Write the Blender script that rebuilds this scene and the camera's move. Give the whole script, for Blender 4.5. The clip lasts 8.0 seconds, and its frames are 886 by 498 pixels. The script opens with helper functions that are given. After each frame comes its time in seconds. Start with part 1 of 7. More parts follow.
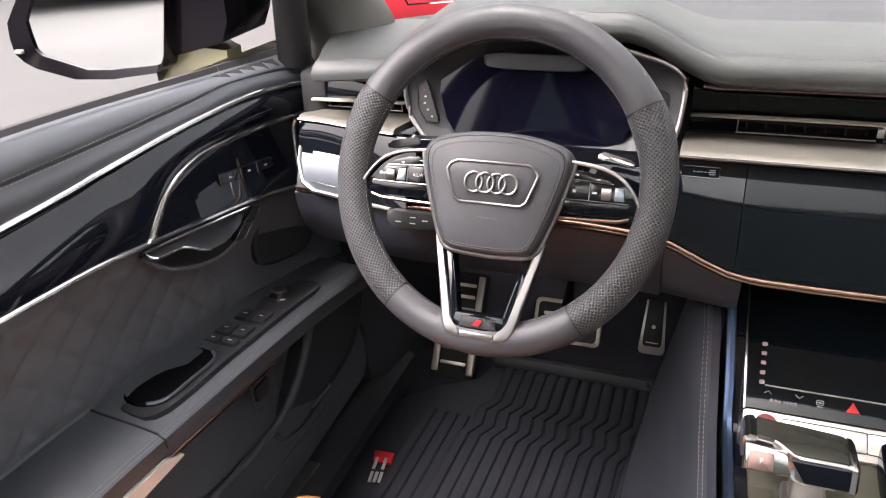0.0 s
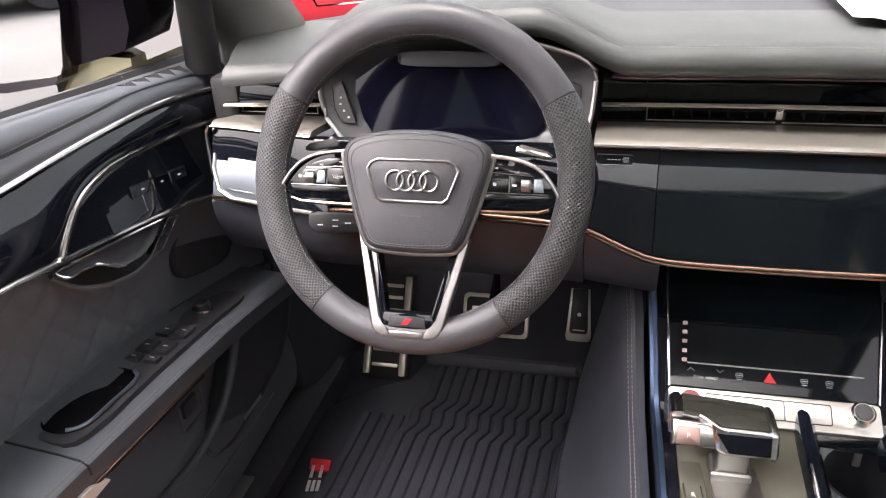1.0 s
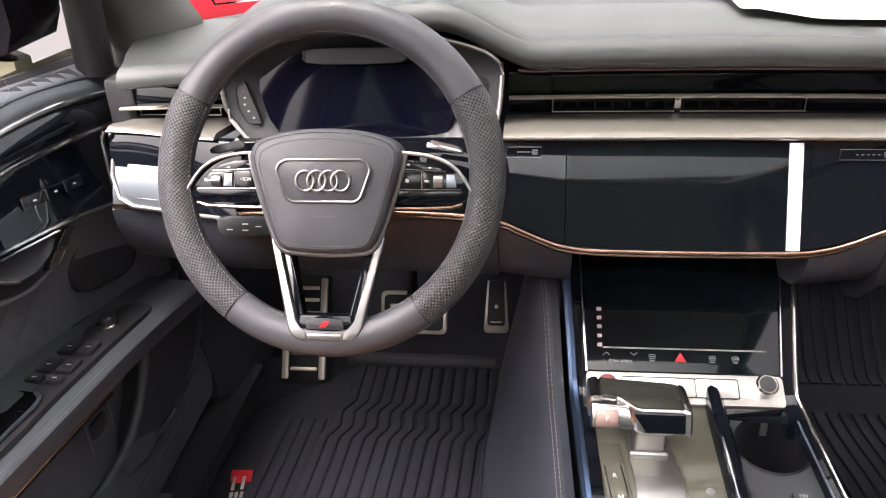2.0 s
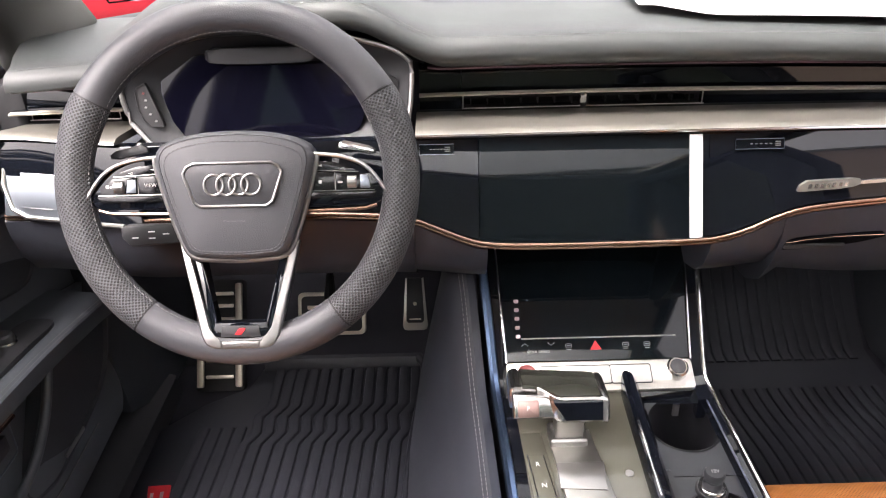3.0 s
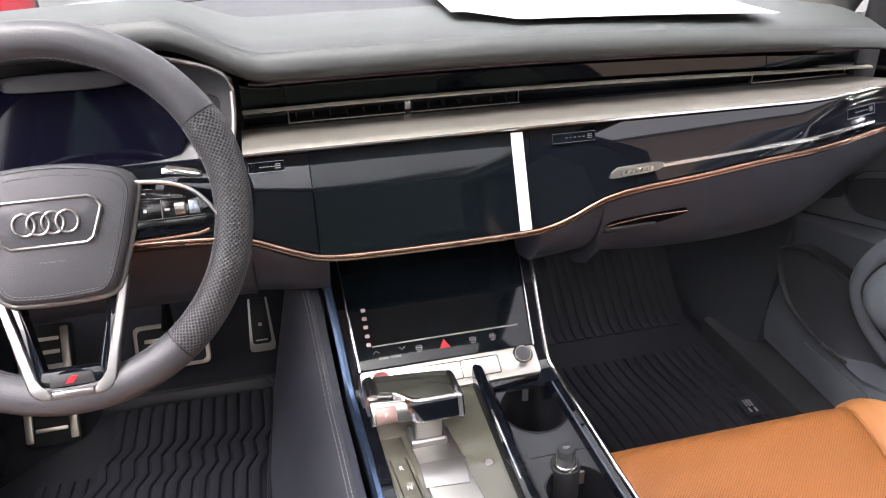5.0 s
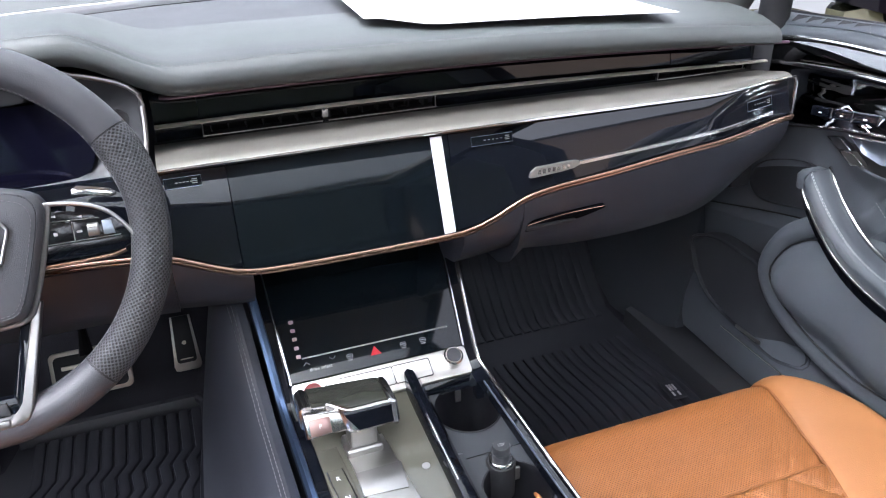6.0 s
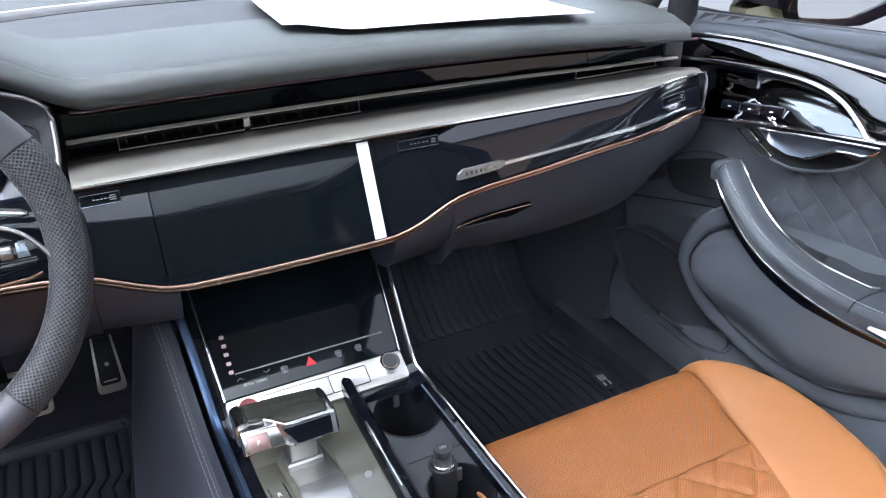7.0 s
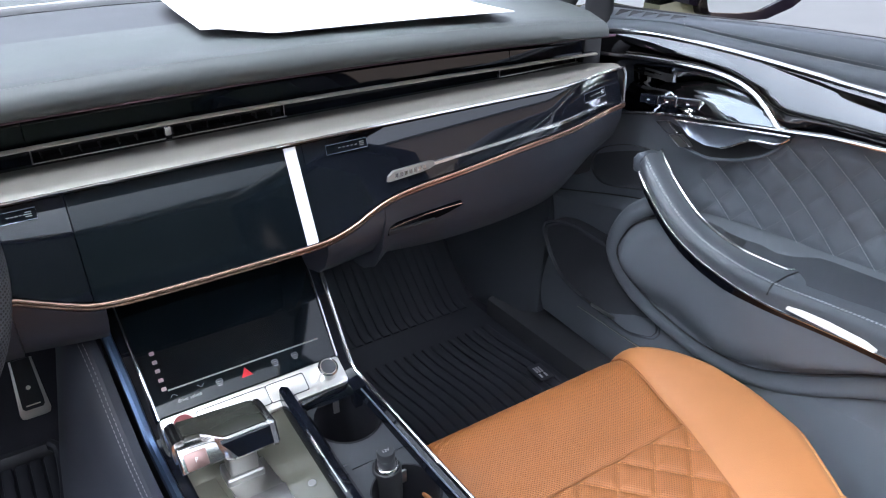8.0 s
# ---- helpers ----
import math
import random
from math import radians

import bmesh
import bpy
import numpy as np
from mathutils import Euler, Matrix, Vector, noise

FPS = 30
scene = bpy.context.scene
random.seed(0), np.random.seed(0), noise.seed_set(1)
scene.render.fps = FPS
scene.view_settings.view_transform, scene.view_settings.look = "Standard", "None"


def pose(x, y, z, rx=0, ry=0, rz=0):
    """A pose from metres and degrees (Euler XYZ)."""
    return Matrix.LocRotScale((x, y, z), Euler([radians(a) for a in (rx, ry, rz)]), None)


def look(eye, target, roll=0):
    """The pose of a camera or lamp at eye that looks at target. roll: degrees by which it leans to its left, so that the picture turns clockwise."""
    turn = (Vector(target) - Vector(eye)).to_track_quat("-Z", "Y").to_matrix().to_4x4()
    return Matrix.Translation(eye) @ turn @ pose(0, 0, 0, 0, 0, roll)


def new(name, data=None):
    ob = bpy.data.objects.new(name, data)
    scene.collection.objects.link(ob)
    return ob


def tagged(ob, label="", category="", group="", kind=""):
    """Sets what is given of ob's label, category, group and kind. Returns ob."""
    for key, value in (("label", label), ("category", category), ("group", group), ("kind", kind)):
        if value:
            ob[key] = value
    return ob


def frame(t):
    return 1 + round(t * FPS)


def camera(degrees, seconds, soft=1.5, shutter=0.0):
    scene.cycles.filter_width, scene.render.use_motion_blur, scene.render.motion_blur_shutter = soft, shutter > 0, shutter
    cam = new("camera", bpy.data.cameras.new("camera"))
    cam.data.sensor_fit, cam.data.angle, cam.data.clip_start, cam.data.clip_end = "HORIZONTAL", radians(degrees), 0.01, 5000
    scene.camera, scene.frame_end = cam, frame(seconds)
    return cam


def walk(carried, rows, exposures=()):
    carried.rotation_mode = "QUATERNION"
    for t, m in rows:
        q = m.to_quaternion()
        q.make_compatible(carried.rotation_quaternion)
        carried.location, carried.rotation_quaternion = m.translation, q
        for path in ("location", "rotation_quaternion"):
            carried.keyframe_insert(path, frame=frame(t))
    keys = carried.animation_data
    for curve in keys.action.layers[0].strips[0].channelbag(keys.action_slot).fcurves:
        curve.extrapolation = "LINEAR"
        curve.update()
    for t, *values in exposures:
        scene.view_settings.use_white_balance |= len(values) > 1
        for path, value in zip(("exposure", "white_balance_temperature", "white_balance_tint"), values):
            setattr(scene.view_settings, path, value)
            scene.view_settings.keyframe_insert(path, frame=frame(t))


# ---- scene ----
cam = camera(60.8, 8.0, 1.1)
PATH = [
    (0, (-0.172, -0.699, 0.939), (-0.793, 0.979, 0.046), -2.1),
    (0.5, (-0.172, -0.699, 0.937), (-0.705, 1.008, 0.042), -2.5),
    (1, (-0.172, -0.699, 0.936), (-0.603, 1.035, 0.038), -2.7),
    (1.5, (-0.173, -0.697, 0.934), (-0.493, 1.058, 0.03), -2.6),
    (3, (-0.175, -0.693, 0.936), (-0.16, 1.078, 0.008), -1.2),
    (3.5, (-0.176, -0.692, 0.938), (-0.051, 1.074, 0.008), -1.0),
    (4, (-0.175, -0.692, 0.94), (0.054, 1.064, 0.01), -0.9),
    (4.5, (-0.175, -0.694, 0.941), (0.156, 1.048, 0.015), -0.9),
    (6, (-0.176, -0.698, 0.947), (0.444, 0.967, 0.027), -1.1),
    (6.5, (-0.179, -0.695, 0.948), (0.533, 0.933, 0.03), -1.1),
    (7, (-0.182, -0.692, 0.951), (0.619, 0.891, 0.029), -0.9),
    (7.5, (-0.185, -0.69, 0.953), (0.7, 0.847, 0.027), -0.9),
    (8, (-0.185, -0.689, 0.954), (0.775, 0.8, 0.026), -0.8),
]
EXPOSURES = [(0.0, 2.52, 6800, 18), (3.5, 2.72, 6800, 18), (4.7, 2.73, 6700, 18), (6.2, 2.61, 5800, 14), (8.0, 2.45, 5600, 12)]
walk(cam, [(t, look(eye, target, roll)) for t, eye, target, roll in PATH], EXPOSURES)

# ---- light: overcast day round the car, seen through its glass ----
world = bpy.data.worlds.new("world")
scene.world = world
world.use_nodes = True
wn, wl = world.node_tree.nodes, world.node_tree.links
sky = wn.new("ShaderNodeTexSky")
sky.sky_type, sky.sun_disc = "NISHITA", False
sky.sun_elevation, sky.sun_rotation = radians(63), radians(228)
sky.air_density, sky.dust_density, sky.ozone_density = 1.0, 9.0, 0.6
pale = wn.new("ShaderNodeHueSaturation")
pale.inputs["Saturation"].default_value = 0.22
wl.new(sky.outputs[0], pale.inputs["Color"])
wl.new(pale.outputs[0], wn["Background"].inputs[0])
wn["Background"].inputs[1].default_value = 0.15
sun = new("sun", bpy.data.lights.new("sun", "SUN"))
sun.data.energy, sun.data.angle, sun.data.color = 0.9, radians(50), (1.0, 0.985, 0.96)
sun.matrix_world = look((0, 0, 6), (0.38 * 6, 0.34 * 6, 0))


# ---- materials ----
def material(name, color, rough=0.5, metal=0.0, grain=300.0, bump=0.05, vary=0.12, stain=6.0, coat=0.0, spec=0.5, second=None):
    """A surface with colour variation at two scales and fine relief."""
    m = bpy.data.materials.new(name)
    m.use_nodes = True
    n, l = m.node_tree.nodes, m.node_tree.links
    b = n["Principled BSDF"]
    co = n.new("ShaderNodeTexCoord")
    big, small = n.new("ShaderNodeTexNoise"), n.new("ShaderNodeTexNoise")
    big.inputs["Scale"].default_value, big.inputs["Detail"].default_value = stain, 5
    small.inputs["Scale"].default_value, small.inputs["Detail"].default_value = grain, 3
    for t in (big, small):
        l.new(co.outputs["Object"], t.inputs["Vector"])
    mix = n.new("ShaderNodeMix")
    mix.data_type = "RGBA"
    c2 = second or tuple(c * (1 - vary) for c in color)
    mix.inputs[6].default_value, mix.inputs[7].default_value = (*color, 1), (*c2, 1)
    avg = n.new("ShaderNodeMath")
    avg.operation = "MULTIPLY_ADD"
    avg.inputs[1].default_value = 0.35
    l.new(small.outputs[0], avg.inputs[0])
    half = n.new("ShaderNodeMath")
    half.operation = "MULTIPLY"
    half.inputs[1].default_value = 0.65
    l.new(big.outputs[0], half.inputs[0])
    l.new(half.outputs[0], avg.inputs[2])
    l.new(avg.outputs[0], mix.inputs[0])
    l.new(mix.outputs[2], b.inputs["Base Color"])
    rr = n.new("ShaderNodeMapRange")
    rr.inputs[3].default_value, rr.inputs[4].default_value = max(0.02, rough * 0.85), min(1, rough * 1.15)
    l.new(big.outputs[0], rr.inputs[0])
    l.new(rr.outputs[0], b.inputs["Roughness"])
    b.inputs["Metallic"].default_value = metal
    b.inputs["Specular IOR Level"].default_value = spec
    b.inputs["Coat Weight"].default_value = coat
    b.inputs["Coat Roughness"].default_value = 0.03
    if bump:
        bp = n.new("ShaderNodeBump")
        bp.inputs["Strength"].default_value, bp.inputs["Distance"].default_value = bump, 0.001
        l.new(small.outputs[0], bp.inputs["Height"])
        l.new(bp.outputs[0], b.inputs["Normal"])
    return m


def dotted(m, scale, size, depth, dark):
    """Punches a grid of small round holes into a leather."""
    n, l = m.node_tree.nodes, m.node_tree.links
    b = n["Principled BSDF"]
    co = n.new("ShaderNodeTexCoord")
    vo = n.new("ShaderNodeTexVoronoi")
    vo.inputs["Scale"].default_value, vo.inputs["Randomness"].default_value = scale, 0.0
    turn = n.new("ShaderNodeMapping")
    turn.inputs["Rotation"].default_value = (0, 0, radians(45))
    l.new(co.outputs["UV"], turn.inputs["Vector"])
    l.new(turn.outputs[0], vo.inputs["Vector"])
    vo.voronoi_dimensions = "2D"
    st = n.new("ShaderNodeMapRange")
    st.inputs[1].default_value, st.inputs[2].default_value = size * 0.7, size * 1.2
    l.new(vo.outputs["Distance"], st.inputs[0])
    old = b.inputs["Base Color"].links[0].from_socket
    mix = n.new("ShaderNodeMix")
    mix.data_type = "RGBA"
    mix.inputs[6].default_value = (*dark, 1)
    l.new(st.outputs[0], mix.inputs[0])
    l.new(old, mix.inputs[7])
    l.new(mix.outputs[2], b.inputs["Base Color"])
    bp = n.new("ShaderNodeBump")
    bp.inputs["Strength"].default_value, bp.inputs["Distance"].default_value = depth, 0.001
    l.new(st.outputs[0], bp.inputs["Height"])
    prior = b.inputs["Normal"].links
    if prior:
        l.new(prior[0].from_socket, bp.inputs["Normal"])
    l.new(bp.outputs[0], b.inputs["Normal"])
    return m


LEATHER = material("black_leather", (0.062, 0.070, 0.082), 0.46, grain=900, bump=0.25, vary=0.2)
PAD = material("dash_leather", (0.043, 0.048, 0.048), 0.52, grain=900, bump=0.3, vary=0.15)
HARD = material("dark_plastic", (0.025, 0.026, 0.030), 0.5, grain=1400, bump=0.2, vary=0.2)
DARK = material("matte_black", (0.012, 0.012, 0.014), 0.6, grain=900, bump=0.1, vary=0.2)
GLOSS = material("piano_black", (0.004, 0.005, 0.008), 0.035, grain=40, bump=0.0, vary=0.2, spec=0.5)
SCREEN = material("screen_glass", (0.004, 0.006, 0.008), 0.06, grain=40, bump=0.0, vary=0.2, spec=0.32)
RIMS = material("wheel_leather", (0.050, 0.051, 0.058), 0.44, grain=1100, bump=0.3, vary=0.15)
PERF = dotted(material("perforated_leather", (0.066, 0.067, 0.075), 0.5, grain=1100, bump=0.2, vary=0.15), 1.0, 0.36, 0.9, (0.008, 0.008, 0.008))
CHROME = material("satin_chrome", (0.75, 0.74, 0.73), 0.16, 1.0, grain=300, bump=0.0, vary=0.06)
SATIN = material("brushed_aluminium", (0.42, 0.41, 0.385), 0.34, 1.0, grain=600, bump=0.06, vary=0.1)
COPPER = material("copper_trim", (0.50, 0.31, 0.235), 0.25, 1.0, grain=300, bump=0.0, vary=0.1)
# Warm tint puts the golden reflection on the foot rest into the steel's colour.
STEEL = material("pedal_steel", (0.80, 0.73, 0.63), 0.36, 0.75, grain=500, bump=0.05, vary=0.12)
CARPET = material("black_carpet", (0.040, 0.040, 0.050), 0.95, grain=700, bump=0.9, vary=0.4, spec=0.15)
RUBBER = material("mat_rubber", (0.023, 0.0245, 0.032), 0.48, grain=500, bump=0.2, vary=0.35, spec=0.4)
SUEDE = material("dark_suede", (0.128, 0.140, 0.160), 0.95, grain=500, bump=0.3, vary=0.25, spec=0.2)
CAMEL = material("camel_leather", (0.34, 0.138, 0.045), 0.50, grain=700, bump=0.25, vary=0.14)
CAMELP = dotted(material("perforated_camel", (0.29, 0.099, 0.022), 0.5, grain=700, bump=0.25, vary=0.14), 1.0, 0.27, 0.5, (0.12, 0.042, 0.012))
THREAD = material("pale_thread", (0.21, 0.21, 0.215), 0.8, grain=900, bump=0.0)
THREADC = material("tan_thread", (0.44, 0.20, 0.07), 0.8, grain=900, bump=0.0)
SHELF = material("champagne_metal", (0.31, 0.295, 0.262), 0.42, 0.8, grain=900, bump=0.05, vary=0.06)
# Gloss deck: the olive-grey reflection is put into the base colour.
DECK = material("reflection_toned_lacquer", (0.092, 0.089, 0.070), 0.05, 0.0, grain=80, bump=0.0, vary=0.1, spec=0.7)
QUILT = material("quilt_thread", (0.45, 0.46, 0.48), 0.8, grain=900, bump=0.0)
PADTHREAD = material("grey_thread", (0.13, 0.13, 0.135), 0.8, grain=900, bump=0.0)
LINER = material("headliner_cloth", (0.50, 0.46, 0.41), 0.95, grain=800, bump=0.3, spec=0.1)
PAPER = material("white_paper", (0.86, 0.86, 0.87), 0.8, grain=300, bump=0.02, vary=0.03)
WHITE = material("white_print", (0.75, 0.75, 0.75), 0.6, bump=0.0, vary=0.05)
RED = material("red_enamel", (0.48, 0.015, 0.022), 0.35, bump=0.0, vary=0.1)
PLATEM = material("bright_satin_plate", (0.62, 0.60, 0.56), 0.33, 0.9, grain=600, bump=0.03, vary=0.08)
CLUSTER = material("dark_display", (0.003, 0.003, 0.008), 0.06, grain=40, bump=0.0, vary=0.2, spec=0.3)
# Pale non-metal: the brightness of a chrome insert put into the colour.
PALEREF = material("bright_metal_tone", (0.62, 0.58, 0.55), 0.35, bump=0.0, vary=0.06)
TRAYM = material("tray_plastic", (0.026, 0.028, 0.033), 0.42, grain=1400, bump=0.2, vary=0.2)
# Near-black in place of the shade inside cup wells and ducts.
WELL = material("hollow_shade_plastic", (0.005, 0.005, 0.007), 0.6, grain=900, bump=0.1, vary=0.2, spec=0.25)
# Metallic stand-in for gloss black, so reflections in the hollow read brighter.
BRIGHTHOLLOW = material("brightened_hollow", (0.36, 0.38, 0.41), 0.04, 1.0, grain=40, bump=0.0, vary=0.1)
SELM = material("polished_selector", (0.56, 0.545, 0.535), 0.22, 1.0, grain=300, bump=0.0, vary=0.1)
# Mostly non-metal and pale: light from the windscreen put into the strip's colour.
BLADEM = material("lit_strip_tone", (0.50, 0.46, 0.39), 0.35, 0.3, grain=600, bump=0.02, vary=0.08)
# Black without sheen, standing for the shade in recesses that are not cut out.
VOID = material("recess_shade_black", (0.003, 0.003, 0.004), 1.0, grain=400, bump=0.0, vary=0.2, spec=0.05)
# Black glass given a pale base for the window it reflects.
WINDOWTONE = material("window_toned_gloss", (0.33, 0.37, 0.42), 0.34, 1.0, grain=40, bump=0.0, vary=0.08)
STEMM = material("dark_satin_metal", (0.34, 0.33, 0.32), 0.3, 0.9, grain=500, bump=0.0, vary=0.15)
# Darker copy of the leather: shade under the dash put into the colour.
KNEE = material("shaded_knee_leather", (0.032, 0.035, 0.046), 0.5, grain=900, bump=0.25, vary=0.2)
# Gloss black turned metallic to brighten what it reflects.
MIRRORED = material("brightened_gloss_inlay", (0.22, 0.22, 0.225), 0.03, 1.0, grain=40, bump=0.0, vary=0.1)
# Blue in this metal is the sky reflected by the door opener.
GRAPHITE = material("sky_tinted_satin", (0.17, 0.19, 0.23), 0.32, 0.7, grain=500, bump=0.03, vary=0.1)
STARTRED = material("dark_red_enamel", (0.16, 0.012, 0.014), 0.3, bump=0.0, vary=0.1)
# Rail metal: the blue of the reflected sky is put into its colour.
SKYTONED = material("anodised_rail", (0.17, 0.25, 0.42), 0.3, 1.0, grain=300, bump=0.0, vary=0.1)


BRIGHT = material("bright_satin_trim", (0.35, 0.34, 0.335), 0.30, 0.95, grain=500, bump=0.02, vary=0.06)
GRILLE = material("speaker_cloth", (0.036, 0.039, 0.047), 0.8, grain=1500, bump=0.5, vary=0.3)
KICK = material("kick_plastic", (0.042, 0.047, 0.056), 0.5, grain=1400, bump=0.2, vary=0.2)
# Paler copy of the door leather: light from the windows opposite put into colour.
DOORLOW = material("lit_door_leather", (0.092, 0.103, 0.119), 0.5, grain=900, bump=0.25, vary=0.2)
# Base lifted off black to carry the grey-green sheen of the grip top.
TOPLAC = material("sheen_toned_lacquer", (0.032, 0.032, 0.027), 0.06, grain=80, bump=0.0, vary=0.1, spec=0.6)
PRINT = material("grey_symbol_print", (0.34, 0.33, 0.33), 0.6, bump=0.0, vary=0.05)


def waved(m, scale, depth):
    """Long shallow waves in a lacquer, which draw its reflections out into streaks."""
    n, l = m.node_tree.nodes, m.node_tree.links
    co, mp, no, bp = n.new("ShaderNodeTexCoord"), n.new("ShaderNodeMapping"), n.new("ShaderNodeTexNoise"), n.new("ShaderNodeBump")
    mp.inputs["Scale"].default_value = scale
    no.inputs["Scale"].default_value, no.inputs["Detail"].default_value, no.inputs["Distortion"].default_value = 1.0, 1.0, 0.6
    bp.inputs["Strength"].default_value, bp.inputs["Distance"].default_value = 1.0, depth
    l.new(co.outputs["Object"], mp.inputs["Vector"])
    l.new(mp.outputs[0], no.inputs["Vector"])
    l.new(no.outputs[0], bp.inputs["Height"])
    l.new(bp.outputs[0], n["Principled BSDF"].inputs["Normal"])
    return m


waved(MIRRORED, (5, 2.0, 45), 0.0014)
waved(BRIGHTHOLLOW, (5, 3.0, 55), 0.0018)


# ---- building helpers ----
ROOT = {}


def thing(name, at, label, category, group="", kind=""):
    ob = new(name)
    ob.location = at
    ob.empty_display_size = 0.02
    ROOT[ob] = Vector(at)
    return tagged(ob, label, category, group, kind)


def finish(bm, angle=35):
    bmesh.ops.remove_doubles(bm, verts=bm.verts, dist=1e-6)
    bmesh.ops.recalc_face_normals(bm, faces=bm.faces)
    for f in bm.faces:
        f.smooth = True
    for e in bm.edges:
        if len(e.link_faces) == 2 and e.calc_face_angle(0) > radians(angle):
            e.smooth = False
    return bm


def part(name, bm, mat, parent=None, label="", m=None, angle=35):
    if m is not None:
        bmesh.ops.transform(bm, matrix=m, verts=bm.verts)
    finish(bm, angle)
    me = bpy.data.meshes.new(name)
    bm.to_mesh(me)
    bm.free()
    me.materials.append(mat)
    ob = new(name, me)
    if parent is not None:
        ob.parent = parent
        if parent in ROOT:
            ob.matrix_parent_inverse = Matrix.Translation(-ROOT[parent])
    if label:
        ob["label"] = label
    return ob


def spline(pts, n):
    """n points along a smooth curve through the control points, evenly by length."""
    p = np.array(pts, float)
    q = np.vstack([2 * p[0] - p[1], p, 2 * p[-1] - p[-2]])
    out = []
    for i in range(1, len(q) - 2):
        for t in np.linspace(0, 1, 16, endpoint=False):
            a, b, c, d = q[i - 1], q[i], q[i + 1], q[i + 2]
            out.append(0.5 * (2 * b + (c - a) * t + (2 * a - 5 * b + 4 * c - d) * t * t + (3 * b - a - 3 * c + d) * t ** 3))
    out = np.array(out + [p[-1]])
    s = np.concatenate([[0], np.cumsum(np.linalg.norm(np.diff(out, axis=0), axis=1))])
    u = np.linspace(0, s[-1], n)
    return [Vector([float(np.interp(v, s, out[:, k])) for k in range(p.shape[1])]) for v in u]


def at(pts, v, axis=0, out=1):
    """Value of a smooth curve through (position, value) pairs."""
    p = sorted(spline(pts, 60), key=lambda q: q[axis])
    return float(np.interp(v, [q[axis] for q in p], [q[out] for q in p]))


def skin(loops, closed=True, caps=True, ring=False, uv=None):
    bm = bmesh.new()
    vs = [[bm.verts.new(p) for p in lp] for lp in loops]
    n = len(vs[0])
    lay = bm.loops.layers.uv.new("uv") if uv else None
    pairs = list(zip(range(len(vs) - 1), range(1, len(vs)))) + ([(len(vs) - 1, 0)] if ring else [])
    for i, j in pairs:
        for k in range(n if closed else n - 1):
            k2 = (k + 1) % n
            try:
                f = bm.faces.new((vs[i][k], vs[i][k2], vs[j][k2], vs[j][k]))
            except ValueError:
                continue
            if lay:
                jj = j if j > i else len(vs)
                kk = k2 if k2 > k else n
                for lo, (a, b) in zip(f.loops, ((i, k), (i, kk), (jj, kk), (jj, k))):
                    lo[lay].uv = (a * uv[0], b * uv[1])
    if caps and closed and not ring:
        bm.faces.new(vs[0])
        bm.faces.new(vs[-1])
    return bm


def tube(path, r, sides=8, ring=False, flat=1.0, side=None):
    """A round or oval rod along a path; side: a direction that it never runs along, to keep it from twisting."""
    loops = []
    n = len(path)
    for i, p in enumerate(path):
        a, b = path[(i - 1) % n if ring else max(i - 1, 0)], path[(i + 1) % n if ring else min(i + 1, n - 1)]
        d = (Vector(b) - Vector(a)).normalized()
        up = Vector(side) if side else Vector((0, 0, 1)) if abs(d.z) < 0.9 else Vector((0, 1, 0))
        s = d.cross(up).normalized()
        w = s.cross(d)
        loops.append([Vector(p) + s * r * math.cos(t) + w * r * flat * math.sin(t) for t in np.linspace(0, 2 * math.pi, sides, endpoint=False)])
    return skin(loops, ring=ring)


def slab(outline, d0, d1, m=None, bevel=0.0, seg=2):
    """A plate with a flat outline in x, y between the heights d0 and d1."""
    bm = bmesh.new()
    lo = [bm.verts.new((x, y, d0)) for x, y in outline]
    hi = [bm.verts.new((x, y, d1)) for x, y in outline]
    n = len(outline)
    bm.faces.new(lo[::-1])
    bm.faces.new(hi)
    for i in range(n):
        bm.faces.new((lo[i], lo[(i + 1) % n], hi[(i + 1) % n], hi[i]))
    if bevel:
        es = [e for e in bm.edges if all(v in hi for v in e.verts)]
        bmesh.ops.bevel(bm, geom=es, offset=bevel, segments=seg, affect="EDGES", profile=0.5)
    if m is not None:
        bmesh.ops.transform(bm, matrix=m, verts=bm.verts)
    return bm


def rounded(w, h, r, n=5, cx=0.0, cy=0.0):
    """A rectangle's outline with round corners."""
    out = []
    for sx, sy, a0 in ((1, 1, 0), (-1, 1, 90), (-1, -1, 180), (1, -1, 270)):
        for i in range(n):
            a = radians(a0 + 90 * i / (n - 1))
            out.append((cx + sx * (w / 2 - r) + r * math.cos(a), cy + sy * (h / 2 - r) + r * math.sin(a)))
    return out


def smooth_outline(pts, n):
    """A closed smooth outline through control points."""
    k = len(pts)
    s = spline(list(pts[-2:]) + list(pts) + list(pts[:3]), 16 * (k + 4))
    a = 32
    seg = s[a:a + 16 * k]
    return [tuple(seg[int(i * len(seg) / n)]) for i in range(n)]


def box(x0, x1, y0, y1, z0, z1, bevel=0.0, seg=2):
    bm = bmesh.new()
    bmesh.ops.create_cube(bm, size=1)
    bmesh.ops.transform(bm, matrix=Matrix.Translation(((x0 + x1) / 2, (y0 + y1) / 2, (z0 + z1) / 2)) @ Matrix.Diagonal((x1 - x0, y1 - y0, z1 - z0, 1)), verts=bm.verts)
    if bevel:
        bmesh.ops.bevel(bm, geom=bm.edges[:], offset=bevel, segments=seg, affect="EDGES", profile=0.5)
    return bm


